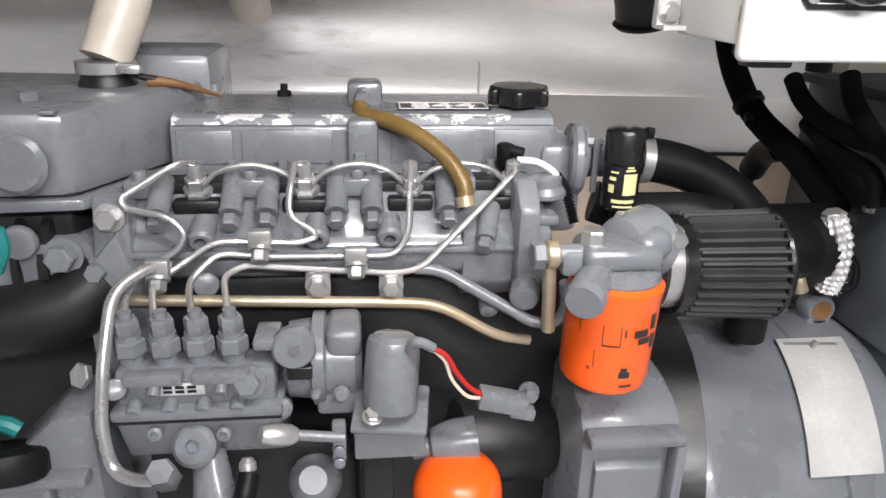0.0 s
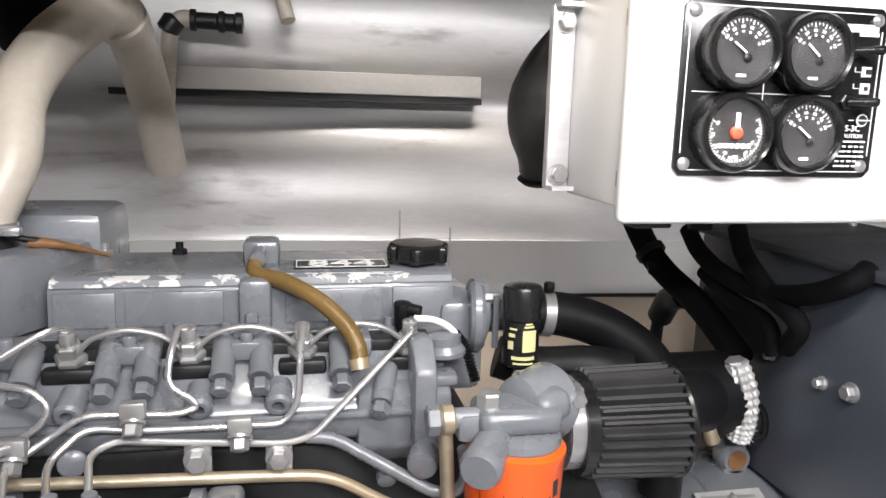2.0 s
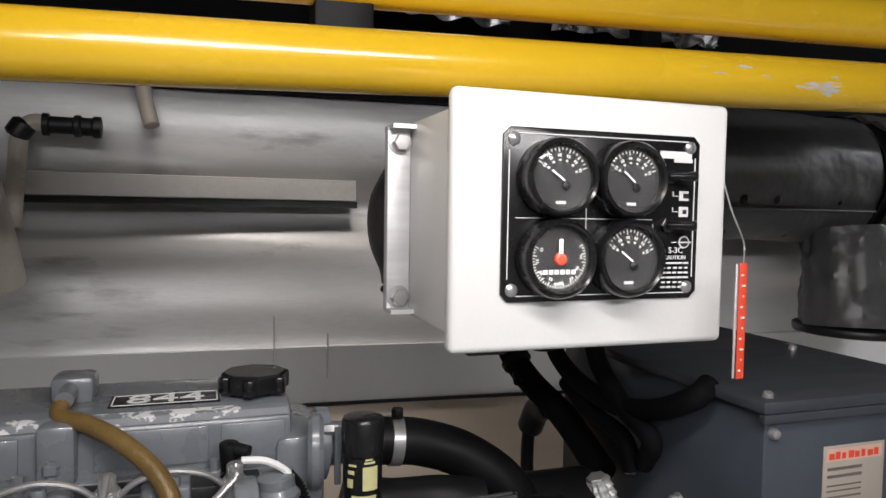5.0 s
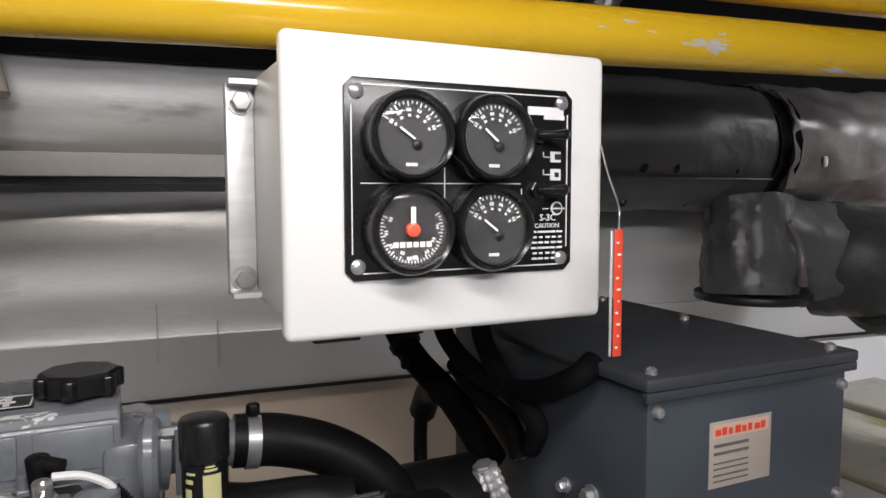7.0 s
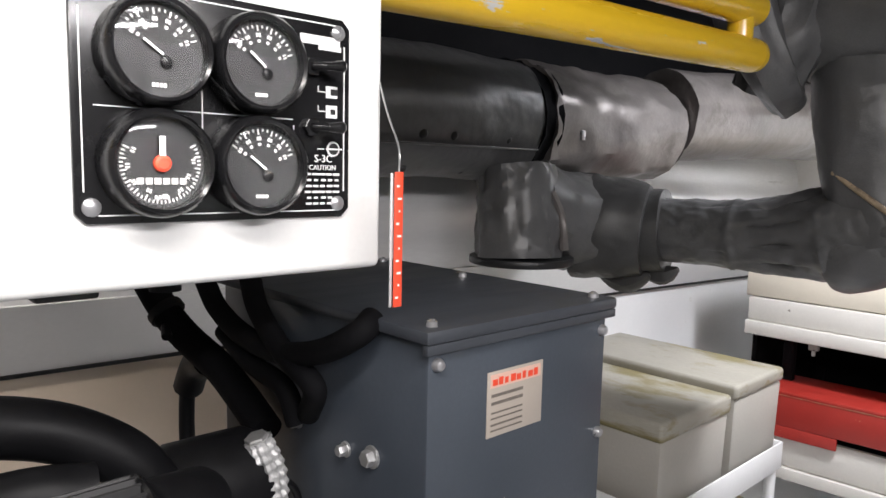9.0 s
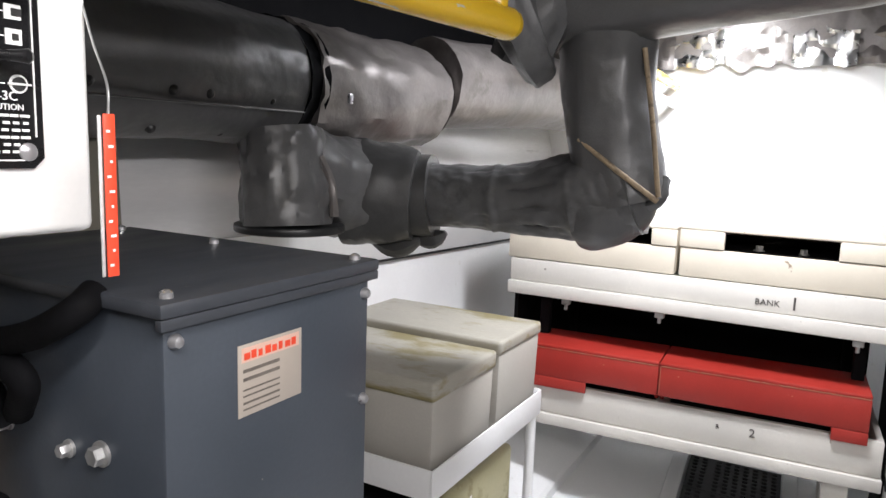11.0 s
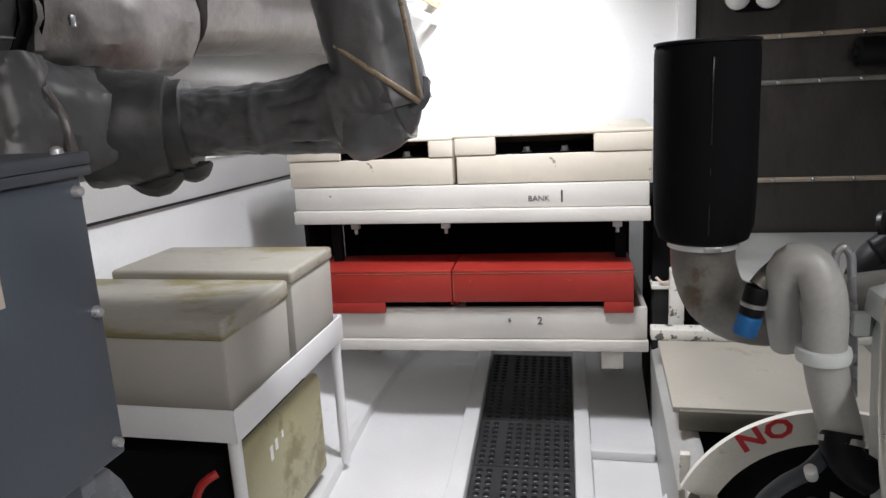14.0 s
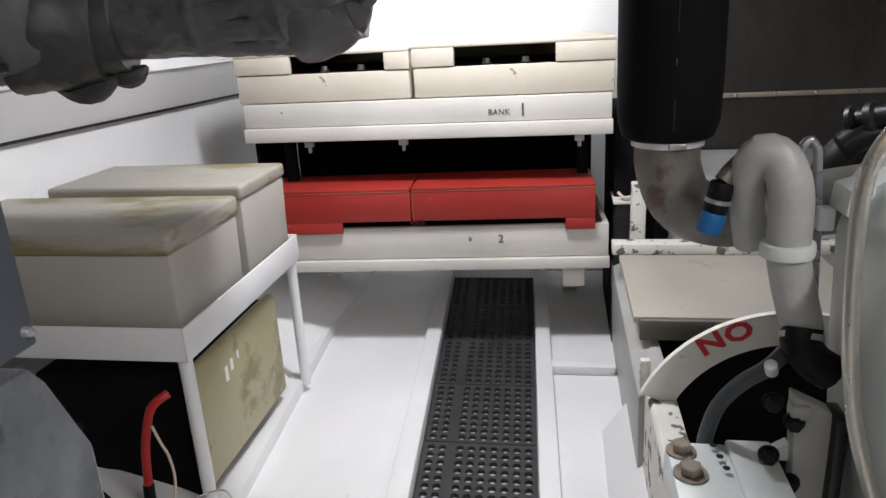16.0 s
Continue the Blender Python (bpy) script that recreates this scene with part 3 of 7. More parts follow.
# ---- gear battery stand ----
def battery_stand():
    e = thing("battery_stand", "white painted steel battery stand on round legs", "stand", (2.1, 1.45, 0.1))
    x0, x1, y0, y1, zt, zb = 1.812, 2.497, 1.135, 1.79, 0.534, 0.455
    part("front_apron", box(x0, x1, y0, y0 + 0.006, zb, zt, 0.002), WHITEHULL, e)
    part("end_apron", box(x0, x0 + 0.006, y0 + 0.006, y1, zb, zt, 0.002), WHITEHULL, e)
    part("end_apron", box(x1 - 0.006, x1, y0 + 0.006, y1, zb, zt, 0.002), WHITEHULL, e)
    part("shelf", box(x0 + 0.006, x1 - 0.006, y0 + 0.006, y1, zb + 0.03, zb + 0.04), WHITEHULL, e)
    for x, y, z in ((x0 + 0.022, y0 + 0.022, 0.055), (x1 - 0.022, y0 + 0.022, 0.055), (x0 + 0.022, y1 - 0.03, 0.17), (x1 - 0.022, y1 - 0.03, 0.17)):
        part("leg", cyl((x, y, z - 0.02), (x, y, zb + 0.035), 0.0155), WHITEHULL, e)


battery_stand()


def battery_case(x0, x1, y0, y1, z0, z1, lid, label, turn=0):
    e = thing("battery_case", label, "battery", ((x0 + x1) / 2, (y0 + y1) / 2, z0), "grey battery cases on the stand")
    bm = box(x0 + 0.006, x1 - 0.006, y0 + 0.006, y1 - 0.006, z0, z1 - lid + 0.004, 0.012)
    for v in bm.verts:
        k = (v.co.z - z0) / (z1 - z0)
        v.co.x += (0.006 if v.co.x > (x0 + x1) / 2 else -0.006) * k
        v.co.y += (0.006 if v.co.y > (y0 + y1) / 2 else -0.006) * k
    part("case", bm, BATTERY, e)
    part("lid", box(x0 - 0.003, x1 + 0.003, y0 - 0.003, y1 + 0.003, z1 - lid, z1, 0.011, 3), BATLID, e, "grey lid stained yellow along its edge")


battery_case(1.832, 2.168, 1.150, 1.80, 0.496, 0.739, 0.05, "yellowed grey plastic battery case with a stained lid")
battery_case(2.180, 2.475, 1.143, 1.685, 0.496, 0.759, 0.040, "grey plastic battery case with a flat lid")
low = thing("lower_battery", "olive translucent plastic battery standing under the stand", "battery", (2.05, 1.4, 0.07))
part("case", box(1.86, 2.355, 1.165, 1.20, 0.085, 0.40, 0.016, 3), LOWBAT, low, "olive translucent plastic side panel")
# Only the front panel is olive; shaded body and plinth are drawn black.
part("shaded_body", box(1.87, 2.345, 1.202, 1.58, 0.12, 0.385, 0.01), MATTBLACK, low, "rest of the battery, drawn black for its shaded side")
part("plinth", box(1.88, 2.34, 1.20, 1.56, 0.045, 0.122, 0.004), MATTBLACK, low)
part("label_mark", box(2.005, 2.02, 1.1642, 1.166, 0.30, 0.34), PRINTWHITE, low)
part("label_mark", box(2.035, 2.05, 1.1642, 1.166, 0.315, 0.345), PRINTWHITE, low)
part("label_mark", box(2.075, 2.085, 1.1642, 1.166, 0.33, 0.35), PRINTWHITE, low)

# ---- red battery cable and loose wires beside the stand ----
cable = thing("battery_cable", "thick red battery cable hanging down beside the stand", "cable", (1.78, 1.24, 0.08))
part("red_sheath", hose([(1.80, 1.19, 0.385), (1.785, 1.205, 0.378), (1.78, 1.222, 0.362), (1.78, 1.239, 0.327), (1.78, 1.26, 0.246), (1.78, 1.272, 0.150)], 0.010), REDRUBBER, cable)
part("black_sleeve", cyl((1.78, 1.271, 0.16), (1.78, 1.278, 0.075), 0.0125, bev=0.003), BLACK, cable, "black heat-shrink sleeve on the cable end")
solo("black_cable", hose([(1.70, 1.34, 0.36), (1.70, 1.373, 0.315), (1.70, 1.388, 0.279), (1.70, 1.382, 0.222), (1.70, 1.342, 0.200), (1.72, 1.30, 0.12), (1.74, 1.27, 0.085)], 0.009), BLACK, "black cable curving down to the floor", "cable", (1.70, 1.35, 0.08))
solo("loose_wire", hose([(1.77, 1.225, 0.32), (1.76, 1.204, 0.284), (1.76, 1.191, 0.249), (1.76, 1.188, 0.19), (1.75, 1.20, 0.12), (1.74, 1.22, 0.075)], 0.0032), PINKWIRE, "thin grey-white loose wire hanging beside the cable", "wire", (1.75, 1.2, 0.08))
solo("loose_wire", hose([(1.72, 1.26, 0.085), (1.76, 1.20, 0.11), (1.80, 1.15, 0.125), (1.84, 1.12, 0.105), (1.82, 1.10, 0.075), (1.77, 1.12, 0.065)], 0.0022), STEEL, "thin bright wire curling on the floor", "wire", (1.8, 1.15, 0.07))
solo("loose_wire", hose([(1.60, 1.36, 0.11), (1.66, 1.33, 0.13), (1.72, 1.29, 0.12), (1.76, 1.25, 0.09)], 0.004), PINKWIRE, "thin grey-white loose wire curling on the floor", "wire", (1.7, 1.3, 0.08))

# ---- yellow rails ----
def yellow_rail():
    e = thing("yellow_rail", "double yellow painted tubular rail, chipped towards its end", "rail", (0.8, 0.95, 1.47))
    r = 0.030
    za, zb = 1.455, 1.484
    def z_at(x, z0): return z0 + 0.034 * (x - 0.06)
    part("lower_tube", cyl((-1.59, 0.95, z_at(-1.59, za)), (0.78, 0.95, z_at(0.78, za)), r, seg=40), YELLOW, e)
    part("lower_tube", sweep(bend_points([(0.78, 0.95, z_at(0.78, za)), (1.70, 0.95, z_at(1.70, za))], 0.05), r, 40), YELLOWCHIP, e, "yellow tube with paint chipped to grey")
    part("end_cap", lathe((1.70, 0.95, z_at(1.70, za)), (1.75, 0.95, z_at(1.75, za)), [(0, r), (0.012, r), (0.024, r * 0.85), (0.032, r * 0.4), (0.034, 0.001)], 40), YELLOW, e)
    part("upper_tube", cyl((-1.59, 0.95, z_at(-1.59, zb + 0.05)), (1.70, 0.95, z_at(1.70, zb + 0.05)), r, seg=40), YELLOW, e)
    part("upright", cyl((1.655, 0.95, z_at(1.655, za)), (1.655, 0.95, z_at(1.655, zb + 0.05)), 0.022, seg=24), YELLOW, e)
    part("hanger", box(0.42, 0.475, 0.94, 0.975, 1.46, 1.92, 0.003), BLACK, e, "black steel hanger strap")
    part("hanger", box(-0.9, -0.85, 0.94, 0.975, 1.46, 1.92, 0.003), BLACK, e, "black steel hanger strap")


yellow_rail()


# ---- instrument box ----
def gauge(parent, x, z, y, needle, red=False):
    r = 0.0308
    g = part("gauge", lathe((x, y, z), (x, y - 0.03, z), [(0, r * 0.97), (0.002, r), (0.016, r), (0.021, r * 0.97), (0.0235, r * 0.90), (0.022, r * 0.84), (0.014, r * 0.80), (0.0138, 0.001)], 48), BLACKGLOSS, parent, "black bezelled round gauge")
    part("dial", lathe((x, y - 0.0141, z), (x, y - 0.0151, z), [(0, r * 0.80), (0.0004, r * 0.80)], 40), GAUGEFACE, g)
    yd = y - 0.0150
    bms = []
    if red:
        span = [(-205 + 6 * k) for k in range(40)]
    else:
        span = [(20 + 128 * k / 15) for k in range(16)]
    for i, a in enumerate(span):
        a = radians(a)
        long = 0.0034 if i % 3 == 0 else 0.0018
        r0, r1 = r * 0.72, r * 0.72 - long
        c, s = math.cos(a), math.sin(a)
        bm = box(-0.00042, 0.00042, -0.0002, 0.0002, r1, r0)
        bm.transform(Matrix.Translation((x, yd, z)) @ Matrix.Rotation(math.pi / 2 - a, 4, "Y"))
        bms.append(bm)
        if i % (5 if red else 3) == 0:
            bm = join(box(-0.0014, -0.0003, -0.0002, 0.0002, r1 - 0.0034, r1 - 0.0012), box(0.0003, 0.0014, -0.0002, 0.0002, r1 - 0.0034, r1 - 0.0012), *([] if red else [box(-0.0009, 0.0009, -0.0002, 0.0002, r1 - 0.0066, r1 - 0.0050)]))
            bm.transform(Matrix.Translation((x, yd, z)) @ Matrix.Rotation(math.pi / 2 - a, 4, "Y"))
            bms.append(bm)
    part("scale_marks", join(*bms), DIALPRINT, g, "white scale marks")
    part("dial_legend", join(*[flat(x - 0.004 + 0.0021 * k, x - 0.0026 + 0.0021 * k, z - r * 0.64, z - r * 0.57, yd) for k in range(4)]), DIALPRINT, g)
    if red:
        part("counter", join(*[flat(x - 0.0135 + 0.0047 * k, x - 0.0135 + 0.0047 * k + 0.0035, z - 0.0115, z - 0.0080, yd) for k in range(6)]), DIALPRINT, g)
        part("hub", lathe((x, yd, z), (x, yd - 0.004, z), [(0, 0.0048), (0.003, 0.0045), (0.004, 0.003)], 20), DECALRED, g, "red hub of the hour meter")
        nb = box(-0.0016, 0.0016, -0.0004, 0.0004, 0.002, 0.015)
    else:
        part("hub", lathe((x + 0.004, yd, z - 0.006), (x + 0.004, yd - 0.002, z - 0.006), [(0, 0.0036), (0.0012, 0.003), (0.002, 0.0015)], 20), BLACKGLOSS, g)
        nb = box(-0.0006, 0.0006, -0.0004, 0.0004, 0.003, 0.0155)
    nb.transform(Matrix.Translation((x + (0 if red else 0.004), yd - 0.0018, z - (0 if red else 0.004))) @ Matrix.Rotation(radians(needle), 4, "Y"))
    part("needle", nb, PRINTWHITE, g, "white needle")
    gl = part("glass", lathe((x, y - 0.0185, z), (x, y - 0.0195, z), [(0, r * 0.83), (0.0006, r * 0.83), (0.0014, r * 0.72), (0.0022, r * 0.52), (0.0027, r * 0.28), (0.0029, 0.0008)], 40), GLASS, g, "clear gauge glass")
    gl.visible_shadow = False


def instrument_box():
    e = thing("instrument_box", "white steel instrument enclosure with a black gauge panel", "control box", (0.625, 0.86, 1.22))
    part("body", box(0.5075, 0.745, 0.806, 0.93, 1.232, 1.412, 0.004), WHITEBOX, e)
    door = part("door", box(0.500, 0.752, 0.790, 0.805, 1.221, 1.424, 0.006, 3), WHITEBOX, e, "white door with rounded edges")
    for hz in (1.25, 1.375):
        part("hinge", cyl((0.506, 0.806, hz), (0.506, 0.806, hz + 0.012), 0.004), STEEL, e)
    part("mounting_strip", join(box(0.485, 0.5075, 0.924, 0.936, 1.236, 1.408, 0.002), box(0.486, 0.5075, 0.908, 0.926, 1.236, 1.240), box(0.486, 0.5075, 0.908, 0.926, 1.404, 1.408)), ALU, e, "grey metal mounting strip")
    part("mounting_bolt", bolt((0.4965, 0.924, 1.392), (0, -1, 0), 0.008, 0.008), STEEL, e)
    part("mounting_bolt", bolt((0.4965, 0.924, 1.250), (0, -1, 0), 0.008, 0.008), STEEL, e)
    part("rubber_plug", cyl((0.535, 0.84, 1.232), (0.535, 0.84, 1.222), 0.014, seg=20), BLACK, e)
    part("cable_gland", cyl((0.62, 0.87, 1.232), (0.62, 0.87, 1.205), 0.011), BLACK, e)
    part("latch_plate", box(0.525, 0.56, 0.815, 0.84, 1.214, 1.222, 0.002), DARKSHADE, e)
    px0, px1, pz0, pz1, y = 0.540, 0.7195, 1.2605, 1.3955, 0.790
    pan = part("gauge_panel", prism([(px0 + 0.006, pz0), (px1 - 0.006, pz0), (px1, pz0 + 0.006), (px1, pz1 - 0.006), (px1 - 0.006, pz1), (px0 + 0.006, pz1), (px0, pz1 - 0.006), (px0, pz0 + 0.006)], y - 0.003, y - 0.0002, "y", 0.0008), BLACKGLOSS, e, "black anodised gauge panel")
    yp = y - 0.003
    for sx, sz in ((0.5485, 1.386), (0.7095, 1.386), (0.5485, 1.270), (0.7095, 1.270)):
        part("panel_screw", lathe((sx, yp, sz), (sx, yp - 0.003, sz), [(0, 0.0052), (0.0012, 0.0052), (0.0026, 0.0035), (0.003, 0.001)], 16), CHROME, pan)
    for gx, gz, nd, rd in ((0.5815, 1.357, -55, False), (0.6435, 1.357, -50, False), (0.5815, 1.295, 0, True), (0.6435, 1.295, -52, False)):
        gauge(e, gx, gz, yp, nd, rd)
    lines = [flat(px0 + 0.012, px1 - 0.012, pz1 - 0.0052, pz1 - 0.0044, yp), flat(px0 + 0.012, px1 - 0.012, pz0 + 0.0044, pz0 + 0.0052, yp), flat(px0 + 0.0044, px0 + 0.0052, pz0 + 0.018, pz1 - 0.018, yp), flat(px1 - 0.0052, px1 - 0.0044, pz0 + 0.018, pz1 - 0.018, yp),
             flat(0.551, 0.674, 1.3255, 1.3262, yp), flat(0.6120, 0.6127, 1.305, 1.347, yp), flat(0.6120, 0.6127, 1.375, 1.381, yp), flat(0.6745, 0.6752, 1.300, 1.322, yp)]
    part("panel_line", join(*lines), PRINTWHITE, pan, "thin white border lines")
    part("maker_mark", join(box(0.680, 0.711, yp - 0.0006, yp, 1.3765, 1.3825), box(0.694, 0.712, yp - 0.0006, yp, 1.3735, 1.3765)), PRINTWHITE, pan, "white maker mark")
    for sz in (1.3615, 1.3215):
        part("toggle_switch", join(hexnut((0.688, yp, sz), (0.688, yp - 0.004, sz), 0.0065), lathe((0.688, yp - 0.004, sz), (0.703, yp - 0.019, sz), [(0, 0.003), (0.012, 0.003), (0.02, 0.0042), (0.022, 0.002)], 14)), BLACKGLOSS, pan)
    marks = [flat(0.700, 0.709, 1.342, 1.350, yp), flat(0.700, 0.709, 1.3285, 1.337, yp), lathe((0.706, yp, 1.3075), (0.706, yp - 0.0006, 1.3075), [(0, 0.0052), (0.0005, 0.0052)], 24)]
    part("switch_symbol", join(*marks), PRINTWHITE, pan, "white switch symbols")
    part("symbol_cutout", join(flat(0.7035, 0.709, 1.344, 1.348, yp - 0.0006), flat(0.7035, 0.707, 1.331, 1.3345, yp - 0.0006), lathe((0.706, yp - 0.0006, 1.3075), (0.706, yp - 0.0012, 1.3075), [(0, 0.0039), (0.0005, 0.0039)], 24)), PRINTBLACK, pan)
    for bracket in (flat(0.6935, 0.6995, 1.3455, 1.3461, yp), flat(0.6935, 0.6995, 1.3325, 1.3331, yp), flat(0.6935, 0.6941, 1.3325, 1.3365, yp), flat(0.6935, 0.6941, 1.3455, 1.3495, yp), flat(0.6935, 0.6985, 1.3070, 1.3076, yp), flat(0.6995, 0.7125, 1.3068, 1.3080, yp - 0.0012)):
        part("symbol_bracket", bracket, PRINTWHITE, pan)
    part("lettering", letters("S-3C", 0.0072, facing(0.698, yp - 0.0003, 1.3005)), PRINTWHITE, pan, "white model lettering")
    part("lettering", letters("CAUTION", 0.0048, facing(0.6975, yp - 0.0003, 1.2945)), PRINTWHITE, pan, "white caution heading")
    part("small_print", join(*[flat(0.6835 + 0.0056 * j + 0.0008 * ((k * 5 + j * 3) % 3), 0.6880 + 0.0056 * j + 0.0004 * ((k + j * 2) % 3), 1.2893 - 0.0040 * k, 1.2908 - 0.0040 * k, yp) for k in range(6) for j in range(5)]), PRINTWHITE, pan, "unreadable lines of white small print")


instrument_box()


def tag():
    e = thing("warning_tag", "narrow red edged clear tag hanging on a thin wire", "tag", (0.732, 0.75, 1.24))
    part("card", box(0.7255, 0.7275, 0.7462, 0.7475, 1.200, 1.292, 0.0004), ALU, e, "clear plastic card")
    part("red_edge", box(0.7278, 0.7350, 0.7445, 0.7458, 1.200, 1.293, 0.0004), DECALRED, e, "red printed strip with white specks")
    part("print_speck", join(*[flat(0.7290 + 0.002 * ((k * 5) % 3) / 2, 0.7312 + 0.001 * (k % 3), 1.206 + 0.0085 * k, 1.2075 + 0.0085 * k, 0.7445) for k in range(10)]), PRINTWHITE, e)
    part("wire", hose([(0.7315, 0.7455, 1.292), (0.733, 0.748, 1.31), (0.744, 0.775, 1.335), (0.7525, 0.800, 1.37)], 0.0008, 6), STEEL, e)


tag()

# ---- generator control cabinet ----
def generator_cabinet():
    e = thing("generator_cabinet", "slate-blue sheet steel generator terminal cabinet with a warning decal", "cabinet", (0.91, 0.95, 0.85))
    part("body", box(0.79, 1.033, 0.777, 1.135, 0.89, 1.158, 0.003), GENBOX, e)
    part("top_cover", box(0.782, 1.040, 0.769, 1.143, 1.1585, 1.170, 0.003), GENTOP, e, "scuffed dark top cover with a folded edge")
    part("cover_fold", box(0.783, 1.039, 0.770, 0.7765, 1.150, 1.1584, 0.001), GENTOP, e)
    for sx, sz in ((0.799, 1.140), (1.0245, 1.137), (0.800, 1.010), (1.024, 1.03), (0.802, 0.905), (1.022, 0.905)):
        part("screw", join(lathe((sx, 0.777, sz), (sx, 0.770, sz), [(0, 0.0058), (0.002, 0.0058), (0.006, 0.004), (0.007, 0.002)], 12)), CHROME, e)
    for sx, sy in ((0.80, 0.785), (1.02, 0.785), (1.005, 0.96), (1.01, 1.12)):
        part("screw", lathe((sx, sy, 1.170), (sx, sy, 1.176), [(0, 0.0055), (0.004, 0.005), (0.006, 0.002)], 12), CHROME, e)
    for sy, sz, s in ((0.970, 1.039, 0.8), (0.888, 1.037, 1.0), (0.848, 1.0425, 1.4), (0.80, 0.93, 1)):
        part("side_bolt", bolt((0.79, sy, sz), (-1, 0, 0), 0.0055 * s, 0.008), STEEL, e)
    d = part("decal", box(0.8585, 0.9325, 0.7762, 0.7772, 1.063, 1.122, 0.0002), DECAL, e, "cream warning decal with a red heading")
    part("decal_heading", flat(0.862, 0.929, 1.1075, 1.1195, 0.7762, 0.0003), DECALPALE, d, "faded red heading band")
    part("decal_text", join(*[flat(0.8635, 0.905 + 0.008 * ((k * 3) % 3), z, z + h, 0.7762, 0.0003) for k, (z, h) in enumerate(((1.0990, 0.0028), (1.0920, 0.0028), (1.084, 0.0014), (1.0790, 0.0014), (1.0730, 0.0018), (1.0680, 0.0014)))]), DECALTEXT, d)
    part("decal_glyphs", join(*[flat(0.8645 + 0.0078 * k, 0.8645 + 0.0078 * k + 0.0064 - 0.001 * (k % 3), 1.1095, 1.1150 + 0.0012 * (k % 2), 0.7759, 0.0003) for k in range(8)]), DECALRED, d, "red heading letters")


generator_cabinet()

# ---- diesel generator set ----
def generator_set():
    e = thing("diesel_generator", "grey painted four-cylinder marine diesel generator set with bright fuel pipes", "generator", (0.4, 1.0, 0.0))
    # base and block
    part("base_frame", join(box(-0.3, 1.15, 0.80, 0.86, -0.03, 0.12, 0.004), box(-0.3, 1.15, 1.18, 1.24, -0.03, 0.12, 0.004)), DARKSHADE, e)
    part("sump", box(-0.02, 0.42, 0.86, 1.14, 0.11, 0.55, 0.02), DARKSHADE, e)
    # Block drawn near black, so the shade under the head is built in.
    part("engine_block", box(-0.02, 0.42, 0.885, 1.12, 0.55, 1.0125, 0.012), DARKSHADE, e, "cylinder block, drawn near black for the shade on it")
    head = part("cylinder_head", prism([(0.878, 1.013), (0.868, 1.019), (0.862, 1.036), (0.869, 1.052), (0.900, 1.090), (0.925, 1.096), (1.09, 1.098), (1.09, 0.998)], -0.012, 0.372, "x", 0.004), ENGINE, e, "grey painted cylinder head with bolts")
    part("intake_ridge", box(-0.005, 0.36, 0.858, 0.868, 1.040, 1.047, 0.003), ENGINE, e)
    # rocker cover with panels
    cov = part("rocker_cover", prism([(0.938, 1.099), (0.942, 1.140), (0.949, 1.1495), (0.965, 1.153), (1.062, 1.153), (1.074, 1.146), (1.078, 1.099)], 0.030, 0.402, "x", 0.004), ENGINE_WORN, e, "grey rocker cover with paint worn off its upper edge")
    part("cover_flange", box(0.026, 0.406, 0.930, 1.084, 1.0925, 1.100, 0.003), ENGINE, cov)
    for x0, x1 in ((0.036, 0.088), (0.096, 0.182), (0.238, 0.330), (0.340, 0.396)):
        part("raised_panel", prism([(0.9365, 1.106), (0.9398, 1.138), (0.944, 1.138), (0.944, 1.106)], x0, x1, "x", 0.0012), ENGINE, cov)
    part("worn_edge", prism([(0.9414, 1.1425), (0.9440, 1.1484), (0.9490, 1.1509), (0.9520, 1.1512), (0.9500, 1.1495), (0.9455, 1.1472), (0.9428, 1.1425)], 0.033, 0.399, "x"), EDGEWEAR, cov, "bare white primer where the paint has chipped")
    part("cover_boss", box(0.196, 0.226, 0.928, 0.96, 1.099, 1.150, 0.006), ENGINE, cov)
    part("cover_stud", join(cyl((0.208, 0.932, 1.100), (0.208, 0.932, 1.122), 0.006), hexnut((0.208, 0.932, 1.110), (0.208, 0.932, 1.119), 0.009)), ENGINE, cov)
    part("breather_cap", join(box(0.196, 0.232, 0.99, 1.028, 1.150, 1.176, 0.006), cyl((0.212, 1.0, 1.165), (0.212, 0.965, 1.162), 0.0075)), ENGINE, cov)
    for x in (0.055, 0.128):
        part("cover_nut", join(hexnut((x, 1.045, 1.152), (x, 1.045, 1.159), 0.0075), cyl((x, 1.045, 1.158), (x, 1.045, 1.166), 0.004)), STEEL if x < 0.1 else BLACK, cov)
    cap = part("oil_cap", lathe((0.372, 0.985, 1.152), (0.372, 0.985, 1.182), [(0, 0.020), (0.004, 0.020), (0.0045, 0.029), (0.007, 0.031), (0.020, 0.031), (0.0225, 0.029), (0.023, 0.002)], 8), BLACKGLOSS, cov, "black faceted oil filler cap")
    for k in range(6):
        a = math.pi / 3 * k + 0.3
        part("grip", cyl((0.372 + 0.0285 * math.cos(a), 0.985 + 0.0285 * math.sin(a), 1.156), (0.372 + 0.0285 * math.cos(a), 0.985 + 0.0285 * math.sin(a), 1.172), 0.0062, seg=10, bev=0.002), BLACKGLOSS, cap)
    badge = part("number_badge", box(0.246, 0.340, 0.962, 1.000, 1.153, 1.1542), BLACKGLOSS, cov, "black number plate with a white border")
    part("badge_border", join(box(0.248, 0.338, 0.9635, 0.9647, 1.154, 1.1546), box(0.248, 0.338, 0.9973, 0.9985, 1.154, 1.1546), box(0.248, 0.2492, 0.9635, 0.9985, 1.154, 1.1546), box(0.3368, 0.338, 0.9635, 0.9985, 1.154, 1.1546)), PRINTWHITE, badge)
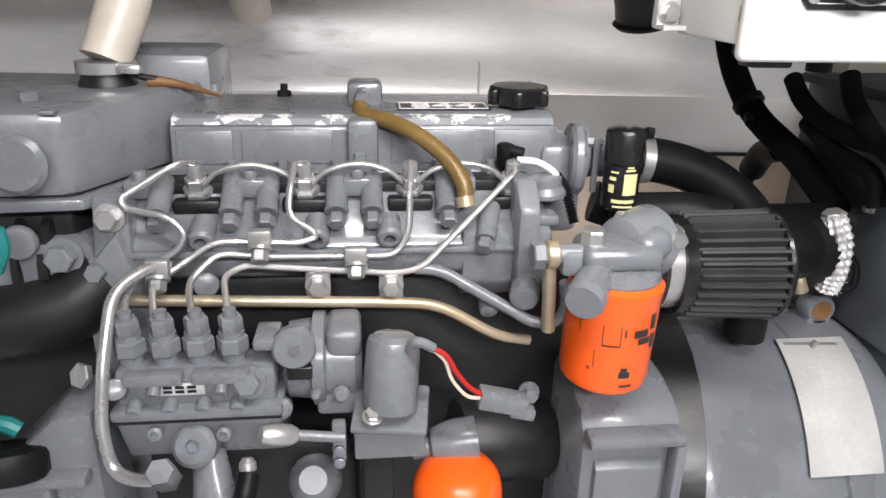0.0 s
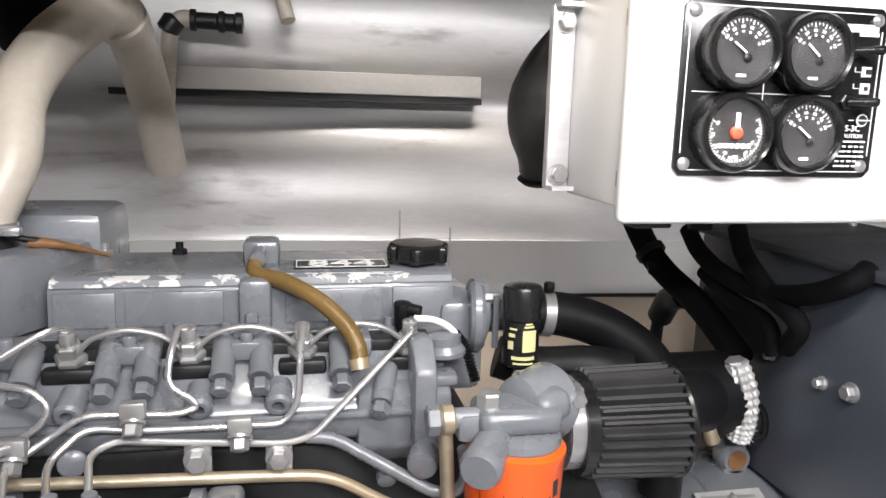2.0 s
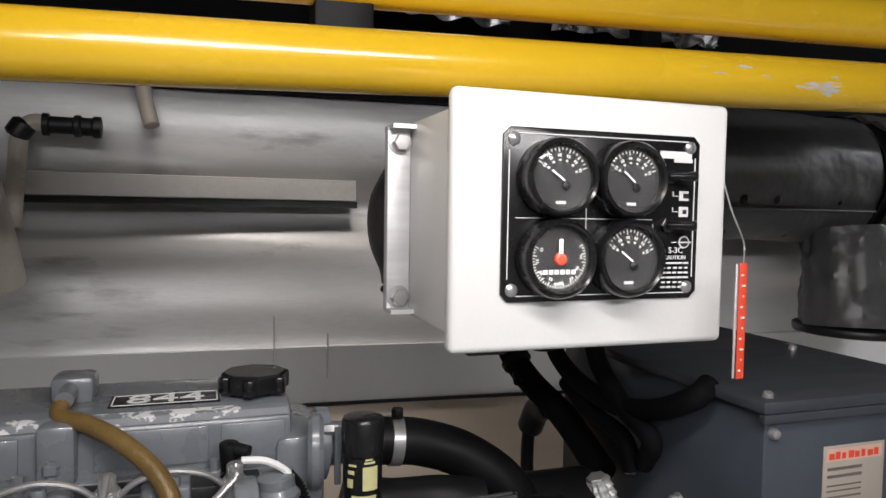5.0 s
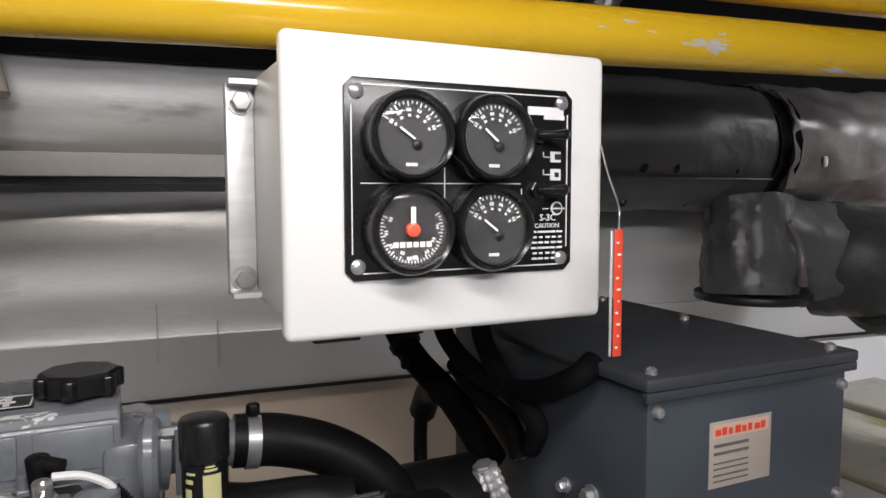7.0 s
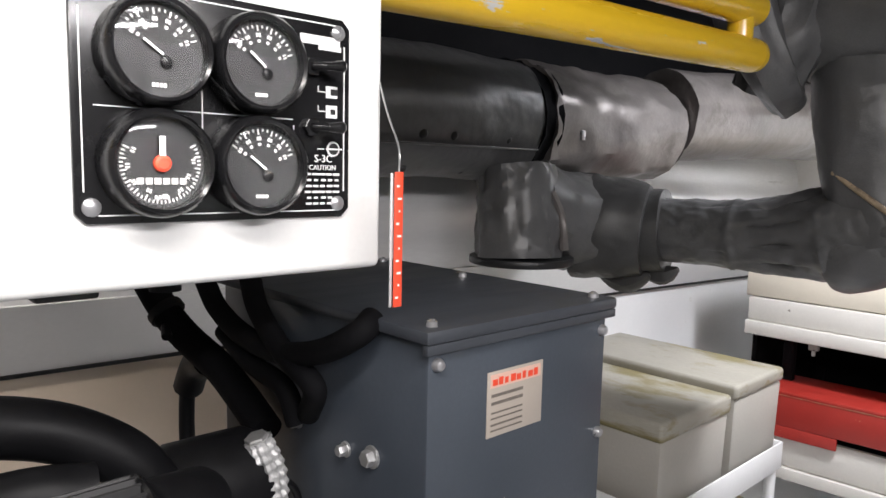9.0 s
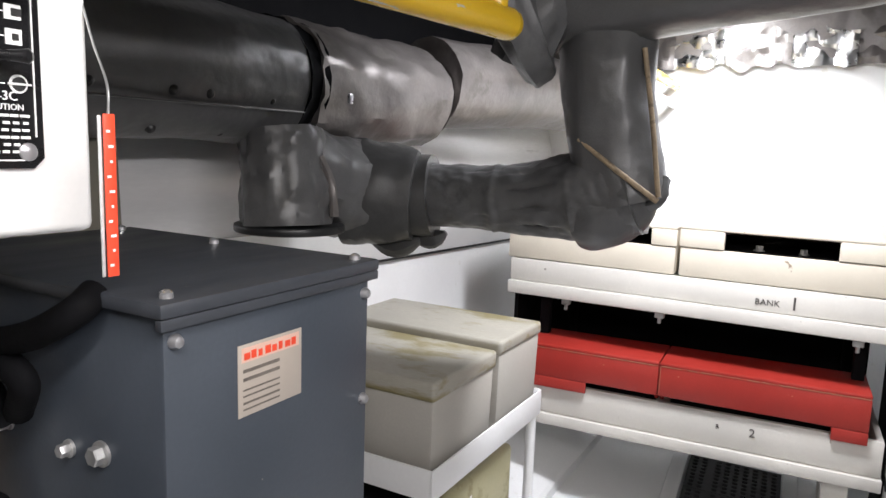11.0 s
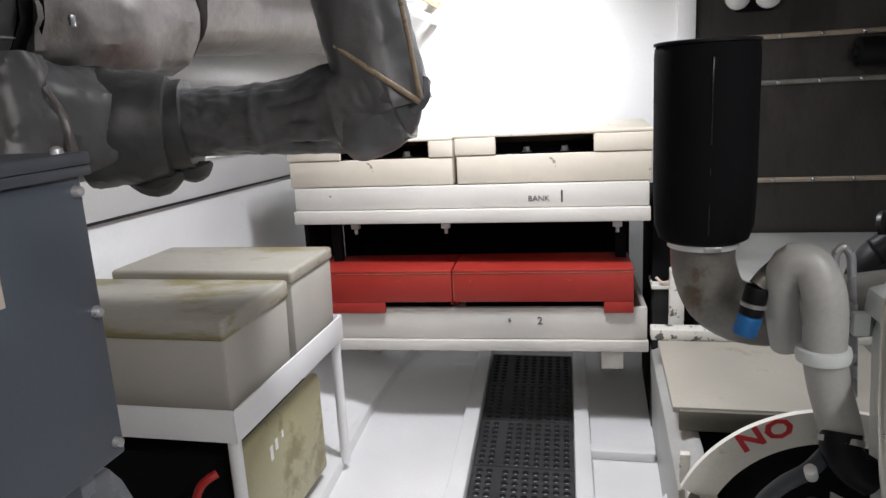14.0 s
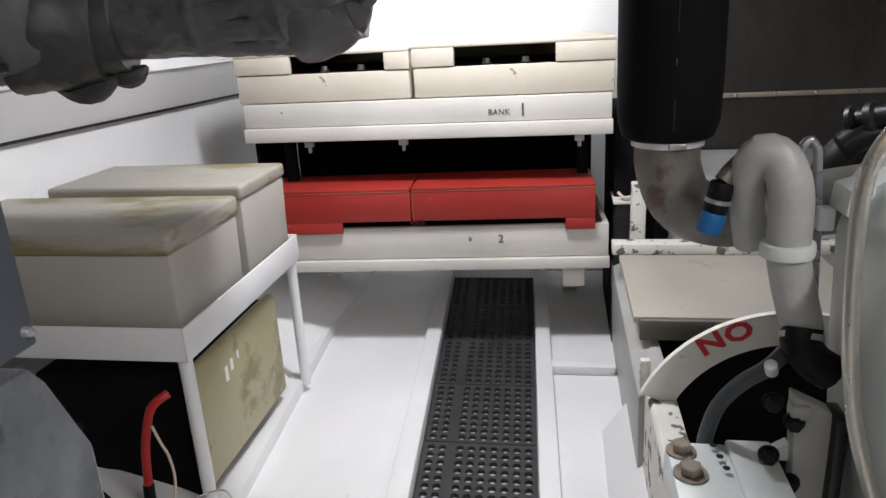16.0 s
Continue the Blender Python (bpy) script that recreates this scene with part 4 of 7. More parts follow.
    part("badge_number", letters("844", 0.040, pose(0.293, 0.981, 1.1544) @ Matrix.Diagonal((1.15, 1, 1, 1)), 0.0003), PRINTWHITE, badge, "white number lettering")
    # cover studs along the lower edge
    for x in (0.088, 0.135, 0.185, 0.282, 0.335):
        part("flange_bolt", join(cyl((x, 0.926, 1.092), (x, 0.926, 1.112), 0.0045, seg=10), hexnut((x, 0.926, 1.094), (x, 0.926, 1.103), 0.008)), ENGINE, e)
    # injectors
    for i in range(4):
        x = 0.061 + 0.0963 * i
        inj = part("injector", join(hexnut((x, 0.905, 1.080), (x, 0.897, 1.096), 0.0135), hexnut((x, 0.898, 1.095), (x, 0.894, 1.106), 0.0105), cyl((x, 0.894, 1.105), (x, 0.891, 1.118), 0.0068, bev=0.001)), STEEL, e, "bright steel injector with hexagon nuts")
        # Plate made wide and black to darken the recess round the injector.
        part("clamp_plate", box(x - 0.021, x + 0.021, 0.884, 0.916, 1.073, 1.086, 0.003), DARKSHADE, inj)
    # Dark strip painted where shade falls below the rocker flange.
    part("valley_shade", box(0.02, 0.372, 0.899, 0.9295, 1.085, 1.0988, 0.002), DARKSHADE, e, "dark strip painted as the shade behind the injectors")
    # leak-off arches between the injectors
    for i in range(3):
        x = 0.061 + 0.0963 * i
        part("leak_off_pipe", hose([(x + 0.006, 0.893, 1.098), (x + 0.022, 0.890, 1.112), (x + 0.048, 0.889, 1.118), (x + 0.074, 0.890, 1.112), (x + 0.091, 0.893, 1.098)], 0.0026, 8), STEEL, e)
    for i in range(4):
        x = 0.109 + 0.0963 * i - 0.0963
        part("head_pad", join(box(x - 0.014, x + 0.014, 0.888, 0.93, 1.086, 1.104, 0.004), cyl((x, 0.895, 1.10), (x, 0.895, 1.112), 0.006, bev=0.002)), ENGINE, e)
    # head bolts lying on the sloped face
    for x in (0.030, 0.093, 0.124, 0.186, 0.218, 0.287):
        part("head_bolt", join(lathe((x, 0.905, 1.100), (x, 0.864, 1.072), [(0, 0.0105), (0.034, 0.0105), (0.038, 0.0112), (0.040, 0.009)], 14), hexnut((x, 0.869, 1.0755), (x, 0.860, 1.069), 0.0085)), ENGINE, e)
    part("head_bolt", join(lathe((0.330, 0.89, 1.075), (0.319, 0.852, 1.050), [(0, 0.010), (0.034, 0.010), (0.040, 0.009)], 14), hexnut((0.321, 0.857, 1.053), (0.318, 0.848, 1.047), 0.0085)), ENGINE, e)
    for x in (0.068, 0.168, 0.233):
        part("plug_socket", lathe((x, 0.880, 1.066), (x, 0.853, 1.056), [(0, 0.0115), (0.024, 0.0115), (0.027, 0.009), (0.027, 0.0055), (0.015, 0.005), (0.015, 0.001)], 18), ENGINE, e)
    # timing end bracket and head end
    part("end_bracket", prism([(0.845, 1.00), (0.842, 1.085), (0.868, 1.108), (0.90, 1.105), (0.90, 0.995)], 0.348, 0.368, "x", 0.004), ENGINE, e)
    part("end_casting", prism([(0.880, 0.988), (0.862, 1.010), (0.862, 1.058), (0.90, 1.075), (0.96, 1.075), (0.96, 0.988)], 0.300, 0.386, "x", 0.006), ENGINE, e)
    part("head_end", box(0.385, 0.432, 0.93, 1.05, 1.03, 1.125, 0.012), ENGINE, e)
    part("side_web", prism([(-0.02, 1.10), (-0.03, 1.00), (0.005, 0.985), (0.01, 1.085)], 0.862, 0.94, "y", 0.005), ENGINE, e)
    part("side_bolt", bolt((-0.0059, 0.8620, 1.0795), (0, -1, 0.1), 0.0095, 0.012), STEEL, e)
    part("side_bolt", bolt((-0.0197, 0.8550, 1.0338), (0, -1, 0.1), 0.0085, 0.012), ENGINE, e)
    part("front_cover", prism([(-0.035, 0.60), (-0.035, 1.03), (0.0, 1.07), (0.02, 1.0), (0.02, 0.60)], 0.85, 1.10, "y", 0.006), ENGINE, e)
    # injection pipes
    pipes = [
        [(0.061, 0.891, 1.118), (0.0550, 0.8840, 1.1230), (0.0438, 0.8750, 1.1189), (0.0057, 0.8580, 1.0973), (0.0101, 0.8550, 1.0892), (0.0450, 0.8520, 1.0825), (0.0579, 0.8500, 1.0687), (0.0527, 0.8460, 1.0558), (0.0260, 0.8400, 1.0390), (0.0134, 0.8150, 1.0288), (0.0186, 0.7900, 1.0194)],
        [(0.157, 0.891, 1.118), (0.1502, 0.8860, 1.1202), (0.1460, 0.8660, 1.1016), (0.1446, 0.8560, 1.0789), (0.1648, 0.8520, 1.0679), (0.1685, 0.8500, 1.0622), (0.1538, 0.8480, 1.0580), (0.0825, 0.8460, 1.0619), (0.0535, 0.8400, 1.0425), (0.0334, 0.8200, 1.0336), (0.0411, 0.7900, 1.0186)],
        [(0.254, 0.891, 1.118), (0.2538, 0.8860, 1.1194), (0.2520, 0.8660, 1.1029), (0.2502, 0.8520, 1.0625), (0.2378, 0.8480, 1.0442), (0.1242, 0.8460, 1.0462), (0.0842, 0.8440, 1.0517), (0.0627, 0.8200, 1.0353), (0.0708, 0.7900, 1.0176)],
        [(0.350, 0.891, 1.118), (0.3512, 0.8860, 1.1095), (0.2895, 0.8560, 1.0575), (0.2606, 0.8460, 1.0318), (0.2375, 0.8440, 1.0283), (0.1050, 0.8420, 1.0403), (0.0899, 0.8300, 1.0353), (0.0991, 0.7900, 1.0165)],
    ]
    for p in pipes:
        part("injection_pipe", pipe(p, 0.0030, 0.012, 10), CHROME if p[0][0] < 0.3 else STEEL, e, "thin bright steel injection pipe")
    for c in ((0.1211, 0.8420, 1.0636), (0.2027, 0.8420, 1.0459), (0.0374, 0.8300, 1.0430)):
        c = Vector(c)
        part("pipe_clip", join(box(c.x - 0.010, c.x + 0.010, c.y - 0.006, c.y + 0.004, c.z - 0.004, c.z + 0.010, 0.002), bolt((c.x, c.y - 0.003, c.z - 0.006), (0, -0.6, -0.8), 0.0075, 0.010)), STEEL, e)
    # long fuel pipe and brackets under the head
    part("fuel_pipe", pipe([(-0.0027, 0.8300, 1.0009), (0.0054, 0.8350, 1.0132), (0.2321, 0.8400, 1.0017), (0.2762, 0.8420, 0.9975), (0.3334, 0.8420, 0.9618), (0.3659, 0.8500, 0.9519)], 0.0052, 0.03, 12), BRASS, e, "tarnished pale brass fuel pipe")
    part("breather_pipe", pipe([(0.2558, 0.8500, 1.0302), (0.2791, 0.8500, 1.0279), (0.3647, 0.8300, 0.9807), (0.3838, 0.8220, 0.9842), (0.3892, 0.8150, 1.0030), (0.3844, 0.8100, 1.0304)], 0.0056, 0.02, 12), ENGINE, e, "grey painted return pipe")
    for c in ((0.1684, 0.8450, 1.0193), (0.2335, 0.8450, 1.0174)):
        c = Vector(c)
        part("pipe_bracket", join(box(c.x - 0.011, c.x + 0.011, c.y - 0.001, c.y + 0.003, c.z - 0.022, c.z + 0.012, 0.002), bolt((c.x, c.y - 0.001, c.z), (0, -1, 0), 0.0085, 0.009)), STEEL, e)
    part("filler_neck", cyl((0.0680, 0.8600, 1.0144), (0.0590, 0.9000, 1.0024), 0.012, bev=0.003), ENGINE, e)
    # feed pipe down the side
    part("feed_pipe", pipe([(0.0456, 0.8350, 1.0448), (0.0311, 0.8250, 1.0474), (0.0088, 0.8000, 1.0384), (0.0045, 0.7700, 0.9915), (0.0019, 0.7500, 0.9425), (0.0095, 0.7400, 0.9093), (0.0291, 0.7300, 0.9069), (0.0502, 0.7300, 0.9064)], 0.0052, 0.02, 12), CHROME, e, "thick bright steel feed pipe")
    part("banjo_nut", hexnut((0.0511, 0.7400, 0.8981), (0.0583, 0.7000, 0.9383), 0.011), ENGINE, e)
    part("banjo_nut", hexnut((-0.0240, 0.8000, 0.9616), (-0.0271, 0.7950, 0.9648), 0.011), STEEL, e)
    # brown braided hose over the rocker cover
    part("breather_hose", hose([(0.212, 0.985, 1.163), (0.2104, 0.9550, 1.1517), (0.2368, 0.9300, 1.1483), (0.2645, 0.9050, 1.1386), (0.2889, 0.8850, 1.1210), (0.3006, 0.8720, 1.1032), (0.3024, 0.8660, 1.0863)], 0.0078, 14), WIREHOSE, e, "ochre braided hose over the rocker cover")
    part("hose_clip", cyl((0.3015, 0.8680, 1.0922), (0.3029, 0.8650, 1.0834), 0.0088), BRASS, e)
    # sender with corrugated lead
    part("sender_boot", join(cyl((0.346, 0.915, 1.105), (0.346, 0.912, 1.130), 0.007, 0.0085, bev=0.002), cyl((0.346, 0.913, 1.125), (0.362, 0.905, 1.122), 0.006)), BLACK, e)
    part("white_lead", hose([(0.3553, 0.9000, 1.1177), (0.3746, 0.9000, 1.1154), (0.3907, 0.9000, 1.1064), (0.3982, 0.9000, 1.0957)], 0.0032, 8), PRINTWHITE, e)
    corr = curve_points([Vector((0.3950, 0.9000, 1.1013)), Vector((0.4045, 0.9000, 1.0882)), Vector((0.4103, 0.8950, 1.0697)), Vector((0.4134, 0.8900, 1.0568))], 12)
    part("corrugated_lead", sweep(corr, lambda t: 0.0046 + 0.0011 * math.cos(t * 36 * math.pi), 10), BLACK, e, "black corrugated cable sleeve")
    part("thermostat_top", lathe((0.3853, 0.9000, 1.0828), (0.3840, 0.9000, 1.0998), [(0, 0.020), (0.004, 0.020), (0.010, 0.016), (0.018, 0.016), (0.020, 0.010)], 20), ENGINE, e)
    part("worn_flange", box(0.352, 0.392, 0.868, 0.90, 1.062, 1.072, 0.003), ENGINE_WORN, e)
    # injection pump
    part("pump_body", box(0.008, 0.135, 0.775, 0.811, 0.945, 0.977, 0.004), ENGINE, e, "grey inline injection pump")
    part("pump_ledge", box(0.003, 0.140, 0.765, 0.822, 0.936, 0.946, 0.003), ENGINE, e)
    lower = prism([(0.770, 0.935), (0.790, 0.885), (0.86, 0.885), (0.86, 0.935)], 0.005, 0.138, "x", 0.003)
    part("pump_cam_box", lower, ENGINE, e)
    part("pump_joint", box(0.004, 0.139, 0.7665, 0.82, 0.9335, 0.9362), DARKSHADE, e, "dark joint line of the pump casing")
    part("pump_shoulder", box(0.118, 0.139, 0.778, 0.815, 0.99, 1.0, 0.003), ENGINE, e)
    # Pump base in near black, holding the shade low on the engine.
    part("pump_base", box(0.015, 0.20, 0.80, 0.88, 0.70, 0.886, 0.01), DARKSHADE, e, "base of the pump, drawn near black for the shade there")
    for k in range(4):
        x = 0.0185 + 0.0272 * k
        part("delivery_valve", join(cyl((x, 0.792, 0.974), (x, 0.792, 0.987), 0.0095), hexnut((x, 0.792, 0.985), (x, 0.792, 1.000), 0.0130), cyl((x, 0.792, 0.996), (x, 0.792, 1.004), 0.0105), hexnut((x, 0.792, 1.003), (x, 0.791, 1.018), 0.0100), cyl((x, 0.791, 1.017), (x, 0.791, 1.024), 0.0055)), ENGINE, e, "grey delivery valve nut")
        part("pump_screw", lathe((x + 0.004, 0.776, 0.948), (x + 0.004, 0.764, 0.944), [(0, 0.0065), (0.010, 0.0065), (0.012, 0.004), (0.009, 0.0035), (0.009, 0.001)], 14), ENGINE, e)
    for x0, x1 in ((0.018, 0.063), (0.071, 0.115)):
        part("lock_bar", join(box(x0, x1, 0.764, 0.778, 0.969, 0.979, 0.002), cyl(((x0 + x1) / 2, 0.77, 0.968), ((x0 + x1) / 2, 0.762, 0.962), 0.005)), ENGINE, e)
    plate = part("pump_plate", box(0.034, 0.078, 0.7735, 0.7752, 0.955, 0.966, 0.0005), ALU, e, "small maker's plate")
    part("plate_print", join(*[box(0.036 + 0.0095 * (k % 4), 0.043 + 0.0095 * (k % 4), 0.7730, 0.7736, 0.9575 + 0.004 * (k // 4), 0.960 + 0.004 * (k // 4)) for k in range(8)]), DARKSHADE, plate)
    part("pump_bolt", bolt((0.1133, 0.7750, 0.9650), (0, -1, 0.3), 0.0105, 0.010), ENGINE, e)
    part("pump_plug", cyl((0.0046, 0.7850, 0.9560), (0.0116, 0.7650, 0.9685), 0.009, bev=0.002), ENGINE, e)
    for q in ((0.0359, 0.7720, 0.9218), (0.0907, 0.7720, 0.9185)):
        part("cap_screw", lathe(q, Vector(q) + Vector((0, -0.008, 0.002)), [(0, 0.0065), (0.006, 0.006), (0.007, 0.003), (0.004, 0.0025)], 12), ENGINE, e)
    part("lift_pump_disc", lathe((0.0677, 0.7750, 0.9063), Vector((0.0677, 0.7750, 0.9063)) + Vector((-0.002, -0.016, 0.008)), [(0, 0.0185), (0.012, 0.0185), (0.015, 0.016), (0.0165, 0.014), (0.0165, 0.006), (0.012, 0.005), (0.012, 0.001)], 28), ENGINE, e)
    part("lift_pump", lathe((0.0738, 0.7800, 0.8933), (0.0830, 0.7500, 0.8582), [(0, 0.014), (0.02, 0.016), (0.04, 0.019), (0.07, 0.019)], 18), ENGINE, e)
    part("stop_stub", lathe((0.1521, 0.7500, 0.9280), (0.1248, 0.7400, 0.9370), [(0, 0.006), (0.006, 0.009), (0.018, 0.009), (0.028, 0.0075), (0.03, 0.006)], 16), STEEL, e)
    part("stop_rod", cyl((0.1521, 0.7500, 0.9280), (0.1907, 0.7500, 0.9229), 0.0045), ENGINE, e)
    part("fuel_union", lathe((0.1115, 0.7500, 0.9083), (0.1122, 0.7400, 0.8880), [(0, 0.004), (0.004, 0.007), (0.010, 0.007), (0.012, 0.005), (0.03, 0.005)], 14), STEEL, e)
    part("fuel_hose", hose([(0.1131, 0.7400, 0.8993), (0.1116, 0.7300, 0.8908), (0.1071, 0.7200, 0.8717)], 0.009, 12), BLACK, e)
    # governor housing
    gov = part("governor", join(lathe((0.140, 0.822, 0.958), (0.206, 0.822, 0.958), [(0, 0.030), (0.003, 0.034), (0.022, 0.036), (0.024, 0.042), (0.034, 0.042), (0.036, 0.037), (0.060, 0.036), (0.066, 0.031)], 32), box(0.176, 0.206, 0.790, 0.840, 0.972, 0.999, 0.007, 3), box(0.142, 0.168, 0.782, 0.822, 0.975, 0.992, 0.006, 3), box(0.166, 0.204, 0.789, 0.84, 0.918, 0.940, 0.005)), ENGINE, e, "rounded grey governor housing with a raised ring")
    part("governor_eye", lathe((0.1514, 0.7750, 0.9925), (0.1500, 0.7900, 0.9905), [(0, 0.016), (0.003, 0.018), (0.012, 0.018)], 22), ENGINE, gov)
    part("eye_hole", lathe(Vector((0.1515, 0.7745, 0.9933)), Vector((0.1515, 0.7740, 0.9936)), [(0, 0.005), (0.0004, 0.005)], 14), DARKSHADE, gov)
    part("governor_pocket", prism([(0.786, 0.957), (0.78, 0.962), (0.78, 0.972), (0.786, 0.975)], 0.144, 0.165, "x", 0.001), DARKSHADE, gov)
    for q, r in (((0.1885, 0.7800, 0.9470), 0.0075), ((0.1673, 0.7800, 0.9481), 0.005), ((0.1384, 0.7800, 0.9356), 0.009)):
        part("governor_bolt", lathe(q, Vector(q) + Vector((0, -0.010, 0.003)), [(0, r), (0.007, r), (0.010, r * 0.6)], 14), ENGINE, gov)
    part("governor_lower", lathe((0.1623, 0.7900, 0.8487), (0.1622, 0.7500, 0.8818), [(0, 0.024), (0.02, 0.023), (0.03, 0.018), (0.04, 0.012)], 22), ENGINE, gov)
    part("lever", box(0.180, 0.192, 0.752, 0.762, 0.895, 0.935, 0.003), ENGINE, gov)
    for k in range(3):
        q = Vector((0.1860, 0.7520, 0.9217)) + Vector((0, 0, -0.012 * k))
        part("lever_bolt", lathe(q, q + Vector((0, -0.005, 0.001)), [(0, 0.0048), (0.004, 0.0048), (0.005, 0.003)], 12), ENGINE, gov)
    # stop solenoid
    sol = part("stop_solenoid", lathe((0.2286, 0.7650, 0.9397), (0.2329, 0.7800, 1.0022), [(0, 0.0225), (0.004, 0.0235), (0.055, 0.0225), (0.060, 0.021), (0.064, 0.016), (0.065, 0.004)], 28), ENGINE, e, "grey stop solenoid can")
    part("solenoid_flange", box(0.198, 0.262, 0.745, 0.80, 0.930, 0.937, 0.004, 2, pose(0, 0, 0, 12, 0, -8)), ENGINE, sol)
    part("flange_bolt", bolt((0.2142, 0.7520, 0.9406), (0, -0.4, 1), 0.0065, 0.007), STEEL, sol)
    part("solenoid_bracket", box(0.198, 0.258, 0.755, 0.80, 0.895, 0.931, 0.003), ENGINE, sol)
    part("solenoid_leg", box(0.205, 0.232, 0.765, 0.80, 0.80, 0.897, 0.003), DARKSHADE, sol)
    part("grey_sleeve", hose([(0.2445, 0.7580, 0.9992), (0.2486, 0.7520, 1.0086), (0.2551, 0.7500, 1.0084), (0.2633, 0.7500, 1.0035)], 0.0042, 10), ENGINE, sol)
    part("red_wire", hose([(0.2619, 0.7500, 1.0041), (0.2733, 0.7500, 0.9964), (0.2820, 0.7500, 0.9804), (0.2930, 0.7520, 0.9652), (0.3032, 0.7550, 0.9562)], 0.0022, 8), REDRUBBER, sol)
    part("pink_wire", hose([(0.2621, 0.7520, 1.0019), (0.2728, 0.7520, 0.9901), (0.2788, 0.7520, 0.9729), (0.2912, 0.7540, 0.9559), (0.3036, 0.7560, 0.9512)], 0.0016, 8), PINKWIRE, sol)
    con = part("connector", join(box(0.302, 0.345, 0.752, 0.772, 0.936, 0.952, 0.003, 2, pose(0, 0, 0, 0, 14, 0)), box(0.330, 0.352, 0.754, 0.768, 0.928, 0.938, 0.002, 2, pose(0, 0, 0, 0, 14, 0))), ENGINE, e, "grey cable connector")
    part("starter_stub", lathe((0.2505, 0.8000, 0.8696), (0.3191, 0.8000, 0.8780), [(0, 0.010), (0.015, 0.010), (0.018, 0.016), (0.03, 0.020), (0.04, 0.022), (0.06, 0.022)], 20), ENGINE, e)
    part("starter_body", cyl((0.2959, 0.8600, 0.8315), (0.3973, 0.8800, 0.8177), 0.045, bev=0.006), DARKSHADE, e)
    part("block_bolt", bolt((0.3670, 0.8400, 0.9008), (0, -1, 0), 0.008, 0.010), ENGINE, e)
    part("grey_lead_end", box(0.335, 0.355, 0.73, 0.745, 0.838, 0.848, 0.002, 2, pose(0, 0, 0, 0, -25, 15)), ALU, e)
    # orange filters
    def canister(parent_name, cx, cy, ztop, zbot, r, tilt):
        c = part(parent_name, lathe((cx, cy, ztop), (cx + tilt, cy, zbot), [(0, r * 0.9), (0.003, r * 1.02), (0.008, r * 1.02), (0.010, r), (ztop - zbot - 0.014, r * 0.985), (ztop - zbot - 0.005, r * 0.93), (ztop - zbot, r * 0.80)], 48), ORANGE, e, "bright orange spin-on filter canister")
        return c
    c1 = canister("fuel_filter", 0.428, 0.803, 1.040, 0.938, 0.0405, -0.004)
    def on_can(a0, a1, z0, z1):
        """A printed patch that follows the canister."""
        bm = bmesh.new()
        n = max(2, int(abs(a1 - a0) / 6))
        vs = []
        for i in range(n + 1):
            a = radians(a0 + (a1 - a0) * i / n)
            vs.append([bm.verts.new((0.4265 + 0.0409 * math.sin(a), 0.803 - 0.0409 * math.cos(a), z + 0.013)) for z in (z0, z1)])
        for p, q in zip(vs, vs[1:]):
            bm.faces.new((p[0], q[0], q[1], p[1]))
        return bm
    for spec in ((-28, -27, 0.978, 0.997), (-28, -6, 0.977, 0.9785), (-7, -6, 0.978, 0.997), (10, 30, 0.985, 0.992), (16, 34, 0.978, 0.984), (-4, 10, 0.947, 0.953), (-2, 6, 0.953, 0.957), (-2, 14, 0.938, 0.9405), (-50, -40, 0.952, 0.955), (34, 44, 0.990, 1.004), (36, 46, 0.972, 0.985), (-2, 0, 0.986, 0.994), (-36, -35, 0.955, 0.972), (-58, -57, 0.985, 0.999)):
        part("print", on_can(*spec), PRINTBLACK, c1)
    c2 = part("oil_filter", lathe((0.292, 0.775, 0.80), (0.287, 0.768, 0.875), [(0, 0.041), (0.045, 0.041), (0.058, 0.039), (0.066, 0.034), (0.072, 0.024), (0.0745, 0.01), (0.075, 0.001)], 40), ORANGE, e, "bright orange spin-on filter canister")
    # filter head casting
    part("filter_head", join(lathe((0.428, 0.803, 1.038), (0.428, 0.803, 1.050), [(0, 0.036), (0.004, 0.0375), (0.009, 0.036), (0.012, 0.030)], 32), box(0.392, 0.462, 0.782, 0.832, 1.048, 1.071, 0.009, 3), box(0.432, 0.468, 0.79, 0.85, 1.052, 1.080, 0.011, 3, pose(0, 0, 0, 0, -12, 20)), box(0.375, 0.43, 0.792, 0.815, 1.042, 1.066, 0.006), cyl((0.43, 0.815, 1.062), (0.470, 0.84, 1.056), 0.026, 0.034, seg=32, bev=0.006)), ENGINE, e, "grey filter head casting")
    part("filter_port", lathe((0.405, 0.79, 1.044), (0.383, 0.755, 1.036), [(0, 0.015), (0.03, 0.017), (0.036, 0.0175), (0.041, 0.015)], 24), ENGINE, e)
    part("filter_pipe", cyl((0.360, 0.803, 1.060), (0.425, 0.803, 1.060), 0.009, bev=0.002), ENGINE, e)
    part("brass_ring", lathe((0.362, 0.803, 1.06), (0.374, 0.803, 1.06), [(0, 0.010), (0.002, 0.0125), (0.010, 0.0125), (0.012, 0.010)], 24), BRASS, e, "brass banjo ring")
    part("brass_drop", cyl((0.367, 0.803, 1.052), (0.372, 0.808, 0.985), 0.006), BRASS, e)
    part("banjo_bolt", hexnut((0.351, 0.803, 1.06), (0.362, 0.803, 1.06), 0.0125), ENGINE, e)
    part("head_cap", join(hexnut((0.403, 0.803, 1.068), (0.403, 0.803, 1.082), 0.0105), hexnut((0.440, 0.83, 1.068), (0.440, 0.83, 1.086), 0.0105)), STEEL, e)
